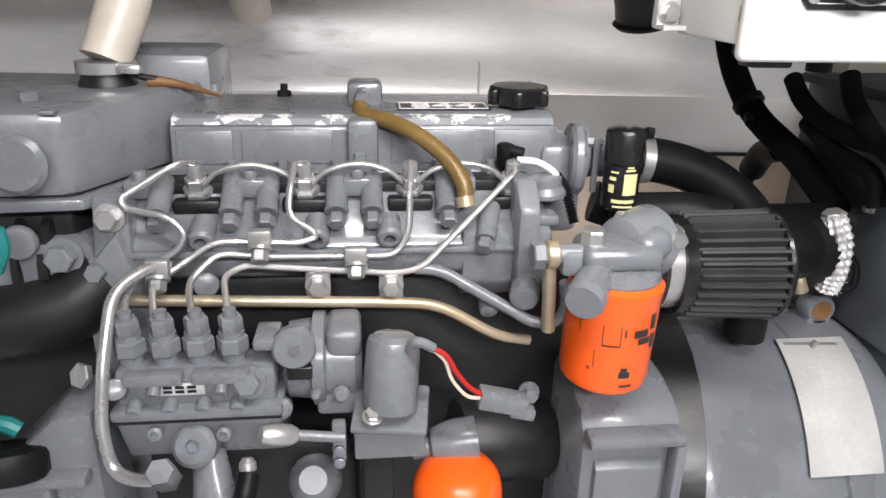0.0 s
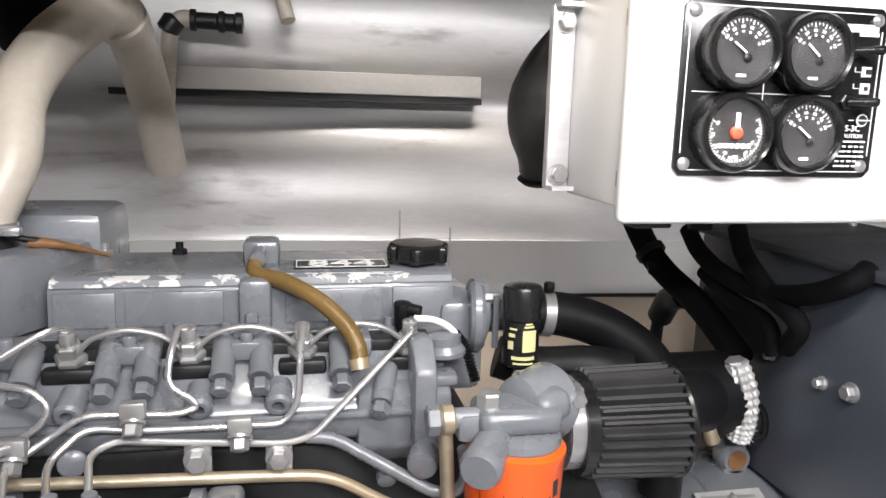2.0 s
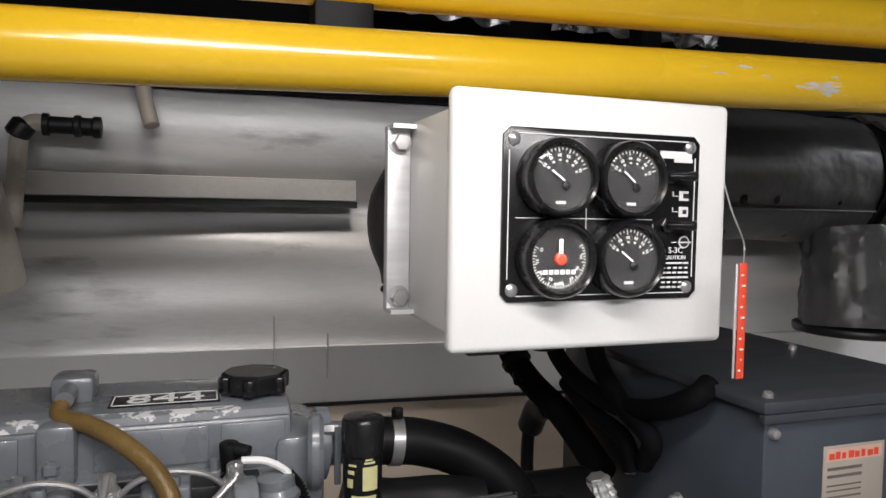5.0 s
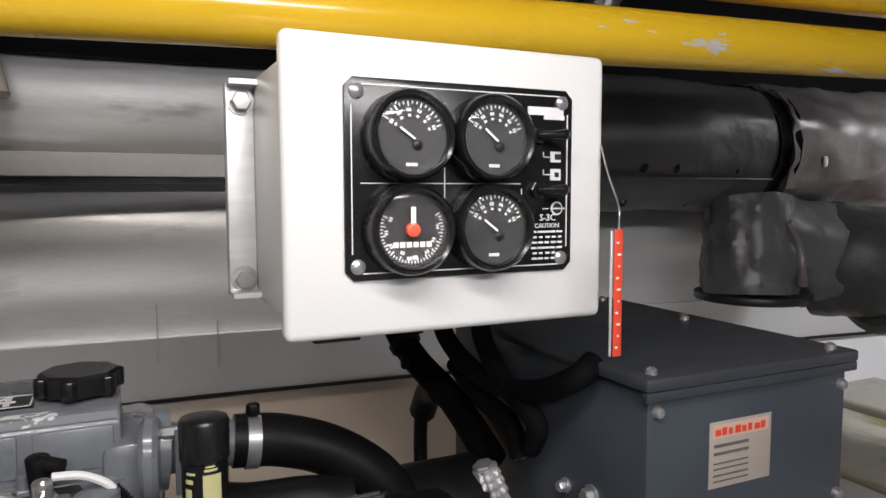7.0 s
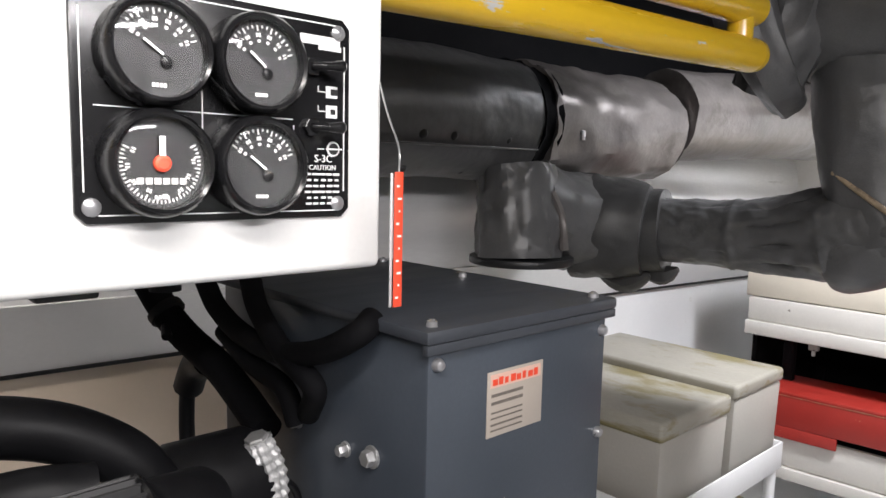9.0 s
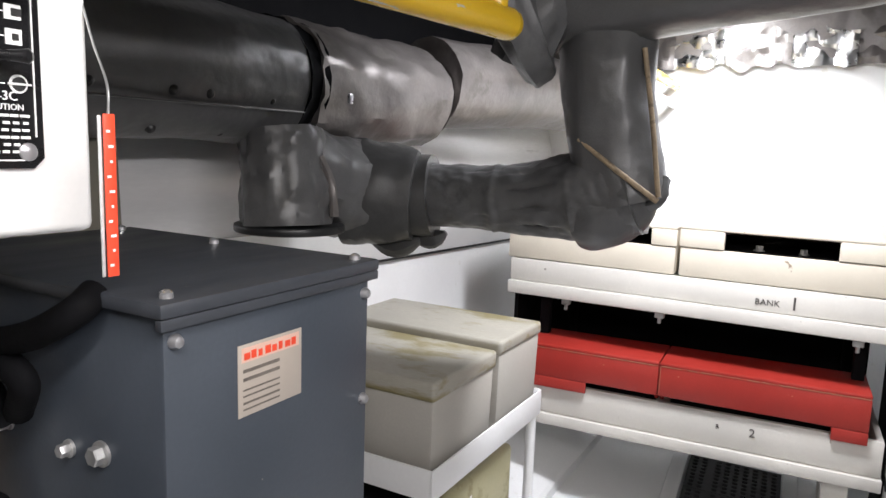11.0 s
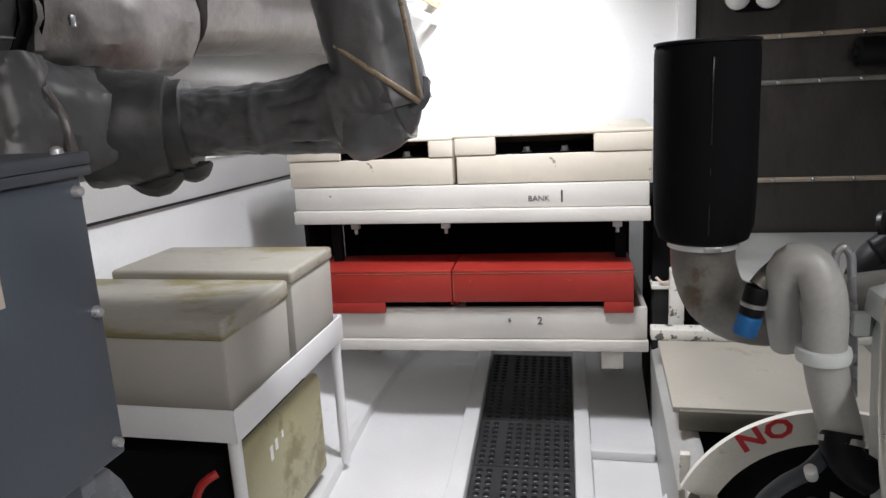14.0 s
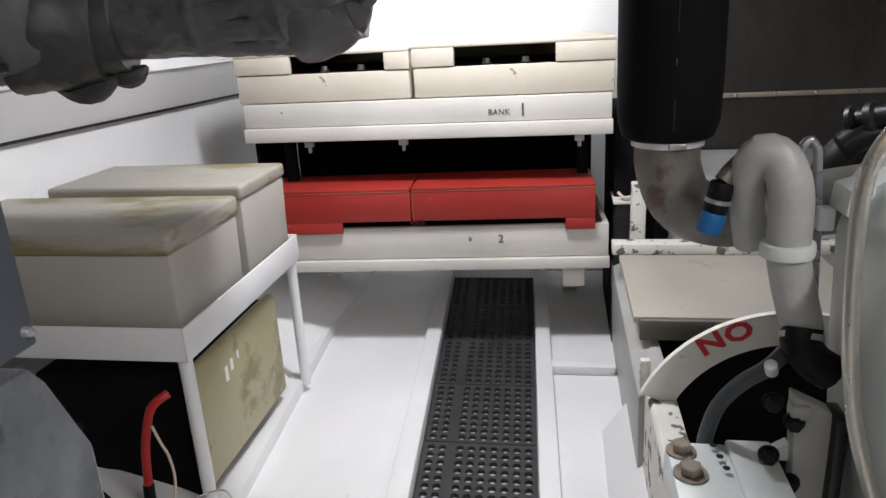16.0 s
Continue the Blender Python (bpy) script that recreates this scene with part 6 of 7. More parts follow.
    run = dense([(2.015, 1.29, 1.16), (2.03, 1.15, 1.16), (2.05, 1.00, 1.165), (2.06, 0.86, 1.185), (2.062, 0.775, 1.205)], 84)
    def run_r(t): return 0.078 + 0.030 * max(0, min(1, (t - 0.35) * 2.2)) - 0.01 * max(0, t - 0.8)
    part("elbow_jacket", sweep(run, run_r, 96, lambda i, a: wrinkle(0.07, 5, 40.0)(i * 0.65, a) - 0.15 * (1 - abs(math.sin(a * 5.5 + 0.03 * (i - 46)))) ** 3 * math.exp(-((i - 46) / 9.0) ** 2) - 0.05 * (1 - abs(math.sin(a * 4 + 0.5 + 0.02 * i))) ** 3 * math.exp(-((i - 24) / 8.0) ** 2) + 0.06 * math.exp(-((i - 30) / 1.6) ** 2) + 0.05 * math.exp(-((i - 62) / 1.3) ** 2) * max(0, math.cos(a))), LAGGING, e, "grey silicone cloth elbow jacket with gathered creases")
    part("elbow_heel", sweep(dense([(2.055, 0.905, 1.150), (2.055, 0.83, 1.165), (2.052, 0.745, 1.200)], 16), lambda t: 0.098 * math.sqrt(max(0.02, 1 - (1.25 * t - 0.35) ** 2)), 40, wrinkle(0.06, 4, 33.0)), LAGGING, e, "rounded heel of the elbow jacket")
    part("elbow_tip", sweep(dense([(2.0300, 0.7573, 1.1708), (2.0300, 0.7228, 1.1835), (2.0500, 0.7206, 1.2287)], 8), lambda t: 0.018, 12, wrinkle(0.3, 4, 3.0)), LAGGING, e)
    up = dense([(2.06, 0.80, 1.165), (2.058, 0.825, 1.26), (2.052, 0.848, 1.38), (2.045, 0.858, 1.50), (2.02, 0.85, 1.60)], 30)
    part("riser_jacket", sweep(up, lambda t: 0.100 + 0.006 * t, 40, wrinkle(0.06, 4, 50.0)), LAGGING, e, "upright grey lagging jacket")
    part("riser_seam", hose([(1.9950, 0.7647, 1.4996), (1.9920, 0.7366, 1.3487), (1.9850, 0.7113, 1.1912)], 0.0055, 12), TANSEAM, e, "frayed tan edge of the cloth")
    part("elbow_seam", hose([(1.9680, 0.8865, 1.3076), (1.9560, 0.7939, 1.2431), (1.9850, 0.7127, 1.1820)], 0.0060, 12), TANSEAM, e, "frayed tan edge of the cloth")
    part("overhead_jacket", sweep(dense([(2.02, 0.98, 1.64), (2.0, 0.80, 1.66), (1.98, 0.5, 1.69), (1.95, 0.1, 1.72), (1.94, -0.6, 1.74)], 40), lambda t: 0.145, 40, wrinkle(0.05, 4, 60.0, 0.006, 9)), LAGGING, e, "overhead lagged pipe under the deckhead")
    part("gathered_jacket", sweep(dense([(1.93, 1.02, 1.47), (1.92, 0.98, 1.55), (1.93, 0.96, 1.66), (1.95, 0.96, 1.86)], 24), lambda t: 0.06 + 0.05 * t, 32, wrinkle(0.18, 5, 70.0, 0.05, 9)), LAGGING, e, "gathered end of a lagging jacket")
    part("gathered_jacket", sweep(dense([(1.80, 1.10, 1.86), (1.82, 1.02, 1.62), (1.86, 0.98, 1.50), (1.95, 0.98, 1.455)], 20), lambda t: 0.075 - 0.035 * t, 28, wrinkle(0.2, 5, 80.0, 0.05, 8)), LAGGING, e, "gathered end of a lagging jacket")
    part("hanger_strap", box(2.02, 2.06, 0.84, 0.88, 1.7, 1.9, 0.003), MATTBLACK, e)
    part("drum_hanger", box(1.2, 1.25, 1.58, 1.63, 1.55, 1.91, 0.003), MATTBLACK, e)


DARKLAG = material("dark_lagging_cloth", (0.045, 0.045, 0.045), 0.42, 0.0, 0.25, 7, 260, 0.25, folds=0.007, stain=(0.12, 0.07, 0.04), stain_at=0.68, stain_scale=6)
TANSEAM = material("frayed_tan_cloth", (0.34, 0.26, 0.17), 0.7, 0.0, 0.3, 40, 200, 0.3, stain=(0.12, 0.09, 0.06), stain_at=0.52, stain_scale=20)
lagged_exhaust()
solo("support_leg", prism([(1.30, 0.0), (1.16, 1.0), (1.20, 1.28), (1.36, 1.28), (1.40, 0.0)], 1.60, 1.66, "y", 0.01), LIPGREY, "dark grey support leg under the silencer", "support", (1.28, 1.63, 0))
solo("junction_block", box(2.30, 2.52, 1.62, 1.76, 1.22, 1.275, 0.006), WHITEHULL, "white painted block on the hull side", "block", (2.4, 1.7, 1.2))

# upper hull lining: black foam with torn silver facing
# Foam edge brought lower to darken the band in the rail's shadow.
solo("wall_north_foam", hull_strip(1.58, 1.9, 0.06, 0.09, 60, 6, lambda x, z: 0.02 * noise.noise(Vector((x * 5, z * 9, 0)))), MATTBLACK, "black foam insulation under the deckhead, carried down as the rail's shadow", "wall", kind="structure")


def torn_foil(x0, x1, z0, y, seed, h=0.05):
    bm = bmesh.new()
    n = 40
    grid = []
    for i in range(n + 1):
        x = x0 + (x1 - x0) * i / n
        row = []
        for k in range(6):
            v = Vector((x * 14 + seed, k * 0.9, 0))
            row.append(bm.verts.new((x, y + 0.03 * noise.noise(v * 1.3), z0 + h * k / 5 + 0.03 * noise.noise(v + Vector((0, 5, 0))))))
        grid.append(row)
    for a, b in zip(grid, grid[1:]):
        for k in range(5):
            bm.faces.new((a[k], b[k], b[k + 1], a[k + 1]))
    return bm


for k, (x0, x1) in enumerate(((0.55, 0.95), (1.05, 1.5), (-0.9, -0.3))):
    solo("torn_foil", torn_foil(x0, x1, 1.735, 1.70, k * 7.0), SILVERFOIL, "torn crumpled silver facing on the black foam", "insulation foil", group="torn insulation facing")
for k in range(7):
    y0 = 0.15 + 0.22 * k
    bm = torn_foil(0, 0.3, 0, 0, 30 + k * 3.0, 0.14)
    bm.transform(pose(3.545, y0, 1.635, 0, 0, 86))
    solo("torn_foil", bm, SILVERFOIL if k % 2 else LAGFOIL, "torn crumpled silver facing on the black foam", "insulation foil", group="torn insulation facing")

def foam_edge():
    """Insulation that ends in a ragged lower edge."""
    bm = bmesh.new()
    rows = []
    for i in range(61):
        y = 0.05 + 1.60 * i / 60
        z = 1.665 + 0.035 * noise.noise(Vector((y * 6, 3.1, 0))) + 0.012 * noise.noise(Vector((y * 23, 1.7, 0)))
        rows.append([bm.verts.new(p) for p in ((3.598, y, z), (3.565, y, z + 0.006), (3.555, y, z + 0.05), (3.555, y, 1.899), (3.598, y, 1.899))])
    for p, q in zip(rows, rows[1:]):
        for k in range(4):
            bm.faces.new((p[k], q[k], q[k + 1], p[k + 1]))
    return bm


solo("wall_east_foam", foam_edge(), LAGFOIL, "grey foil-faced insulation with a ragged edge above the white bulkhead", "wall", kind="structure")
solo("trim_beam", box(3.50, 3.598, -1.0, -0.032, 1.628, 1.68, 0.005), CRATE, "cream painted beam above the smoky bulkhead", "beam", kind="structure")

# ---- things on the hull side ----
def riser():
    e = thing("cooling_pipe", "thick cream painted cooling pipe rising and bending down", "pipe", (-0.03, 1.0, 1.19))
    pts = [(-0.035, 0.995, 1.195), (-0.0161, 1.0200, 1.2532), (-0.0195, 1.0600, 1.3127), (-0.0161, 1.1500, 1.3674), (0.0003, 1.2600, 1.4168), (0.0119, 1.3400, 1.4316), (0.0188, 1.4200, 1.3857), (0.0229, 1.5000, 1.3015), (0.0286, 1.5600, 1.2094)]
    part("pipe_run", sweep(dense(pts, 60), lambda t: 0.0235 + 0.009 * min(1, t * 2), 26), CREAMPIPE, e)
    part("pipe_end", lathe((0.0286, 1.5600, 1.2094), (0.0292, 1.5650, 1.1963), [(0, 0.032), (0.008, 0.028), (0.014, 0.015), (0.016, 0.001)], 24), CREAMPIPE, e)
    part("pipe_collar", lathe((0.0127, 1.3450, 1.4277), (0.0156, 1.3750, 1.4125), [(0, 0.034), (0.001, 0.0365), (0.02, 0.0365), (0.022, 0.034)], 28), CREAMPIPE, e)


riser()
bat = thing("hull_batten", "pale grey painted batten fixed along the hull side", "batten", (0.3, 1.85, 1.35))
part("batten_board", prism([(1.80, 1.350), (1.80, 1.394), (1.92, 1.40), (1.92, 1.346)], 0.0, 0.64, "x", 0.003), WALLPAINT, bat)
# Dark strip drawn as the shadow that the batten casts below it.
part("painted_shadow", box(-0.12, 0.645, 1.81, 1.93, 1.335, 1.348), DARKSHADE, bat, "dark strip painted as the shadow under the batten")
valve = thing("pipe_valve", "dark pipe elbow with a short valve above the batten", "valve", (0.05, 1.78, 1.47))
part("elbow", hose([(-0.0082, 1.7800, 1.2893), (0.0015, 1.7800, 1.4013), (0.0074, 1.7800, 1.4567), (0.0272, 1.7800, 1.4816), (0.0560, 1.7800, 1.4806)], 0.016, 14), CREAMPIPE, valve)
part("valve_body", lathe((0.0453, 1.7800, 1.4802), (0.1429, 1.7800, 1.4785), [(0, 0.021), (0.01, 0.021), (0.012, 0.016), (0.05, 0.016), (0.054, 0.021), (0.062, 0.021), (0.066, 0.017), (0.082, 0.017), (0.086, 0.021), (0.098, 0.02), (0.10, 0.01)], 16), DARKSHADE, valve, "dark bronze valve body")
part("elbow_knuckle", lathe((-0.0012, 1.7800, 1.4542), (0.0210, 1.7800, 1.4879), [(0, 0.016), (0.005, 0.022), (0.03, 0.022), (0.036, 0.014)], 18), DARKSHADE, valve)
solo("drain_stub", sweep(dense([(0.2137, 1.8000, 1.6024), (0.2175, 1.8000, 1.5464), (0.2320, 1.7800, 1.4877)], 10), 0.015, 14), CREAMPIPE, "short grey drain pipe hanging from the hull lining", "pipe", (0.22, 1.8, 1.5))
horn = thing("vent_cowl", "dark grey wrapped vent cowl behind the instrument box", "vent", (0.6, 1.3, 1.3))
part("cowl", sweep(dense([(0.6400, 1.2500, 1.4200), (0.6150, 1.2400, 1.3750), (0.5927, 1.2400, 1.3028), (0.6049, 1.2600, 1.2242)], 20), lambda t: 0.038 + 0.018 * math.sin(min(1, t * 1.15) * math.pi) if t < 0.99 else 0.034, 24, wrinkle(0.06, 3, 2.0)), DARKLAG, horn)
part("cowl_rim", lathe((0.6048, 1.2600, 1.2267), (0.6067, 1.2620, 1.2165), [(0, 0.036), (0.004, 0.042), (0.010, 0.036), (0.012, 0.015)], 26), BLACK, horn)
solo("dark_duct", sweep(dense([(-0.2308, 1.4500, 1.4853), (-0.1720, 1.4500, 1.4722), (-0.1419, 1.4700, 1.4518), (-0.1381, 1.5000, 1.4130)], 12), 0.06, 20), MATTBLACK, "dark rubber duct near the deckhead", "duct", (-0.2, 1.45, 1.4))

# ---- main engine side ----
def dry_muffler():
    e = thing("exhaust_muffler", "black wrapped cylindrical exhaust muffler with a vertical seam", "muffler", (1.87, 0.155, 0.9))
    c = (1.88, 0.155)
    part("shell", lathe((c[0] - 0.005, c[1] - 0.002, 0.905), (c[0], c[1], 1.262), [(0, 0.070), (0.006, 0.080), (0.03, 0.088), (0.10, 0.0905), (0.335, 0.0905), (0.350, 0.089), (0.357, 0.084)], 44), MATTBLACK, e)
    part("top_rim", lathe((c[0], c[1], 1.258), (c[0], c[1], 1.266), [(0, 0.085), (0.002, 0.0915), (0.006, 0.0915), (0.008, 0.085)], 44), BLACK, e)
    part("seam_strip", box(c[0] - 0.0935, c[0] - 0.089, 0.1545, 0.1575, 0.93, 1.05, 0.001), BLACKGLOSS, e, "thin shiny seam strip")
    part("seam_strip", box(c[0] - 0.0935, c[0] - 0.089, 0.1545, 0.1575, 1.09, 1.235, 0.001), BLACKGLOSS, e, "thin shiny seam strip")
    part("outlet_clamp", lathe((1.874, 0.153, 0.893), (1.874, 0.153, 0.909), [(0, 0.060), (0.001, 0.064), (0.015, 0.064), (0.016, 0.060)], 36), ALU, e, "grey band clamp")
    part("clamp_screw", box(1.805, 1.822, 0.13, 0.16, 0.894, 0.906, 0.003), STEEL, e)
    part("outlet_elbow", sweep(dense([(1.874, 0.153, 0.91), (1.874, 0.150, 0.85), (1.872, 0.12, 0.785), (1.868, 0.05, 0.76), (1.86, -0.05, 0.775), (1.85, -0.20, 0.80)], 30), 0.058, 30), DULLSTEEL, e, "sooty steel elbow below the muffler")


dry_muffler()


def hose_union():
    e = thing("blue_hose", "short black and blue silicone hose joint", "hose", (1.70, 0.11, 0.8))
    a, b, c = Vector((1.7200, 0.0854, 0.8583)), Vector((1.7200, 0.0952, 0.8085)), Vector((1.7200, 0.1044, 0.7728))
    part("black_sleeve", cyl(a, b, 0.0195, seg=22, bev=0.003), BLACK, e)
    part("blue_sleeve", cyl(b, c, 0.0205, seg=22, bev=0.004), BLUE, e, "bright blue silicone sleeve")
    part("clip", lathe(a.lerp(b, 0.55), a.lerp(b, 0.68), [(0, 0.0195), (0.0005, 0.021), (0.007, 0.021), (0.0075, 0.0195)], 22), STEEL, e)
    part("stub_pipe", hose([a + Vector((0.02, -0.05, 0.045)), a + Vector((0.005, -0.015, 0.018)), a], 0.016, 14), DULLSTEEL, e)


hose_union()


def exhaust_u_bend():
    e = thing("exhaust_pipe", "grey painted exhaust pipe bent over in a U", "pipe", (1.72, 0.0, 0.6))
    pts = [(1.7600, 0.0255, 0.7420), (1.7400, 0.0407, 0.8073), (1.7200, 0.0498, 0.8642), (1.7000, 0.0387, 0.9069), (1.6900, 0.0122, 0.9012), (1.6800, -0.0031, 0.8635), (1.6800, -0.0094, 0.8140), (1.6800, -0.0106, 0.7585), (1.6800, -0.0219, 0.7013), (1.6800, -0.0400, 0.6376), (1.6800, -0.0459, 0.6126)]
    part("bend", sweep(dense(pts, 50), lambda t: 0.027 + 0.006 * max(0, min(1, (t - 0.25) * 4)), 28), GREYPIPE, e)
    part("clamp_band", lathe((1.6800, -0.0087, 0.7698), (1.6800, -0.0098, 0.7396), [(0, 0.034), (0.001, 0.040), (0.010, 0.042), (0.022, 0.040), (0.024, 0.034)], 32), ENGINEWHITE, e, "white painted clamp band")
    part("mask_plate", box(1.70, 1.705, -0.035, 0.0, 0.80, 0.86, 0.002), ENGINEWHITE, e)
    part("rubber_joint", hose([(1.6700, -0.0414, 0.6272), (1.6600, -0.0393, 0.6018), (1.6600, -0.0610, 0.5720), (1.6600, -0.0887, 0.5524)], 0.031, 20), BLACK, e, "black rubber hose joint")
    for k in range(2):
        part("joint_clamp", lathe(Vector((1.6700, -0.0416, 0.6172)) + Vector((0, -0.012 * k, -0.03 * k)), Vector((1.6650, -0.0402, 0.6075)) + Vector((0, -0.012 * k, -0.03 * k)), [(0, 0.032), (0.0005, 0.0345), (0.010, 0.0345), (0.0105, 0.032)], 26), STEEL, e)


exhaust_u_bend()
solo("vent_tube", pipe([(1.7800, -0.0520, 0.8344), (1.7800, -0.0456, 0.8990), (1.7800, -0.0577, 0.9154), (1.7800, -0.0715, 0.8984), (1.7800, -0.0838, 0.7655), (1.7600, -0.0842, 0.6502)], 0.0075, 0.018, 14), CHROME, "thin bright steel vent tube bent over", "pipe", (1.78, -0.05, 0.7))


def main_engine():
    e = thing("main_engine", "pale painted main diesel engine beside the walkway", "engine", (1.4, -0.5, 0.0))
    side = [(-0.118, 0.40), (-0.100, 0.60), (-0.092, 0.78), (-0.105, 0.835), (-0.135, 0.868), (-0.75, 0.90), (-0.75, 0.15), (-0.15, 0.15)]
    part("engine_body", prism(side, 1.10, 1.74, "x", 0.02), ENGINEWHITE, e, "pale green-white engine casing")
    part("casing_flange", prism([(-0.100, 0.835), (-0.13, 0.888), (-0.75, 0.92), (-0.75, 0.88), (-0.12, 0.85)], 1.68, 1.75, "x", 0.006), ENGINEWHITE, e)
    part("casing_rim", prism([(-0.080, 0.815), (-0.085, 0.855), (-0.12, 0.865), (-0.12, 0.80)], 1.66, 1.735, "x", 0.005), ENGINEWHITE, e)
    part("bracket_tab", box(1.715, 1.735, -0.088, -0.062, 0.775, 0.815, 0.004), ENGINEWHITE, e)
    part("sump", prism([(-0.16, 0.15), (-0.75, 0.15), (-0.70, -0.0), (-0.25, -0.0)], 1.12, 1.72, "x", 0.02), ENGINEWHITE, e)
    brass = [(1.4500, -0.0494, 0.9903), (1.4500, -0.0331, 0.9677), (1.4500, -0.0180, 0.9275), (1.4500, -0.0151, 0.8642), (1.4500, -0.0194, 0.7749), (1.4500, -0.0286, 0.6800), (1.4500, -0.0475, 0.5794), (1.4500, -0.0821, 0.4714), (1.4600, -0.1133, 0.4008)]
    part("dipstick_tube", sweep(dense(brass, 50), 0.0105, 18), TUBESTEEL, e, "bright steel tube streaked with yellow paint")
    # support plate with bolts
    part("support_plate", prism([(-0.025, 0.53), (-0.085, 0.50), (-0.10, 0.20), (-0.045, 0.20)], 1.62, 1.655, "x", 0.004), GREYPIPE, e, "grey engine support plate")
    part("plate_edge", box(1.60, 1.66, -0.105, -0.085, 0.20, 0.50, 0.004), DARKSHADE, e)
    for q in ((1.6200, 0.0070, 0.5201), (1.6200, -0.0278, 0.4852), (1.6200, 0.0053, 0.4217), (1.6200, -0.0310, 0.3700)):
        part("support_bolt", bolt(q, (-1, 0.2, 0), 0.0125, 0.016), BLACK, e)
    part("clevis_pin", cyl((1.6200, 0.0161, 0.5856), (1.6400, 0.0069, 0.5601), 0.010, bev=0.003), ALU, e)
    part("clevis", box(1.61, 1.64, -0.05, -0.02, 0.49, 0.515, 0.005), GREYPIPE, e)
    part("drain_hose", hose([(1.6800, -0.0246, 0.5814), (1.6600, 0.0068, 0.5597), (1.6800, 0.0430, 0.5159), (1.7000, 0.0718, 0.4590), (1.7200, 0.0843, 0.3822), (1.7400, 0.0839, 0.3014)], 0.0135, 14), HOSEGREY, e, "grey-black rubber hose")
    # flywheel guard ring
    ring = bmesh.new()
    n = 48
    cy, cz, r0, r1 = -0.12, 0.218, 0.252, 0.322
    loops = []
    for i in range(n + 1):
        a = radians(24 + 140 * i / n)
        loops.append([ring.verts.new((xx, cy + r * math.cos(a), cz + r * math.sin(a))) for xx, r in ((1.93, r0), (1.93, r1), (1.945, r1), (1.945, r0))])
    for p, q in zip(loops, loops[1:]):
        for k in range(4):
            ring.faces.new((p[k], p[(k + 1) % 4], q[(k + 1) % 4], q[k]))
    ring.faces.new(loops[0][::-1])
    ring.faces.new(loops[-1])
    bmesh.ops.bevel(ring, geom=[ed for ed in ring.edges if len(ed.link_faces) == 2 and ed.calc_face_angle(0) > 1.0], offset=0.003, segments=2, affect="EDGES")
    g = part("flywheel_guard", ring, GUARD, e, "dirty white arched flywheel guard with red stencil letters")
    for ch, ang in (("N", 57.6), ("O", 68.8)):
        a = radians(ang)
        bm = letters(ch, 0.056, pose(1.9285, cy + 0.298 * math.cos(a), cz + 0.298 * math.sin(a), 90, 0, -90) @ pose(0, 0, 0, 0, 0, 90 - ang) @ Matrix.Diagonal((1.25, 1.0, 1, 1)), 0.0004, 0.0020)
        part("stencil_letter", bm, REDPAINT, g, "red stencilled letter")
    # Black disc added to stand in for the guard's shaded inside.
    part("flywheel", cyl((2.02, cy, cz), (2.07, cy, cz), 0.240, seg=40), MATTBLACK, e, "black disc filling the dark inside of the guard")
    part("guard_bracket", box(1.98, 2.0, 0.150, 0.172, 0.33, 0.40, 0.003), FLAKED, e)
    # mount
    m = part("engine_mount", join(box(1.50, 1.70, 0.055, 0.158, 0.325, 0.385, 0.005), box(1.50, 1.70, -0.02, 0.056, 0.345, 0.395, 0.005)), ENGINEWHITE, e, "white painted engine mount")
    for q, r in (((1.6679, 0.1348, 0.3850), 0.017), ((1.6038, 0.1292, 0.3850), 0.019)):
        part("mount_bolt", join(cyl(q, Vector(q) + Vector((0, 0, 0.004)), r * 1.5, seg=22), hexnut(Vector(q) + Vector((0, 0, 0.004)), Vector(q) + Vector((0, 0, 0.020)), r)), STEELRUST, m, "heavy rusty mounting bolt")
    for q in ((1.6781, 0.0795, 0.3950), (1.6450, 0.0748, 0.3950), (1.6119, 0.0707, 0.3950)):
        part("mount_hole", cyl(q, Vector(q) + Vector((0, 0, 0.001)), 0.006, seg=14), DARKSHADE, m)
    part("mount_gusset", prism([(0.02, 0.395), (-0.03, 0.43), (-0.05, 0.395)], 1.64, 1.66, "x", 0.002), ENGINEWHITE, m)
    # hoses at the top
    for k in range(3):
        part("coolant_hose", hose([Vector((1.9000, -0.1516, 0.8745)) + Vector((0, -0.02 * k, 0.012 * k)), Vector((1.9000, -0.1862, 0.8958)) + Vector((0, -0.02 * k, 0.02 * k)), Vector((1.9000, -0.2495, 0.8990)) + Vector((0, -0.03 * k, 0.02 * k))], 0.026 - 0.004 * k, 14), BLACK, e)
    part("pump_housing", lathe((1.9200, -0.1629, 0.9184), (1.8800, -0.2082, 0.9325), [(0, 0.02), (0.004, 0.028), (0.012, 0.028), (0.015, 0.018), (0.03, 0.018), (0.034, 0.028), (0.045, 0.028), (0.05, 0.02), (0.09, 0.02)], 20), DARKSHADE, e, "dark ribbed pump fitting")
    part("dark_manifold", hose([(1.9500, -0.1587, 0.7922), (1.9500, -0.1735, 0.8351), (1.9500, -0.2087, 0.8639), (1.9500, -0.2737, 0.8748)], 0.045, 18), BLACK, e)


TUBESTEEL = material("yellow_streaked_tube", (0.55, 0.53, 0.48), 0.25, 0.8, 0.15, 10, 120, 0.05, stain=(0.45, 0.38, 0.03), stain_at=0.56, stain_scale=12, aniso=(1, 1, 0.4))
HOSEGREY = material("grey_black_hose", (0.05, 0.06, 0.07), 0.45, 0.0, 0.2)
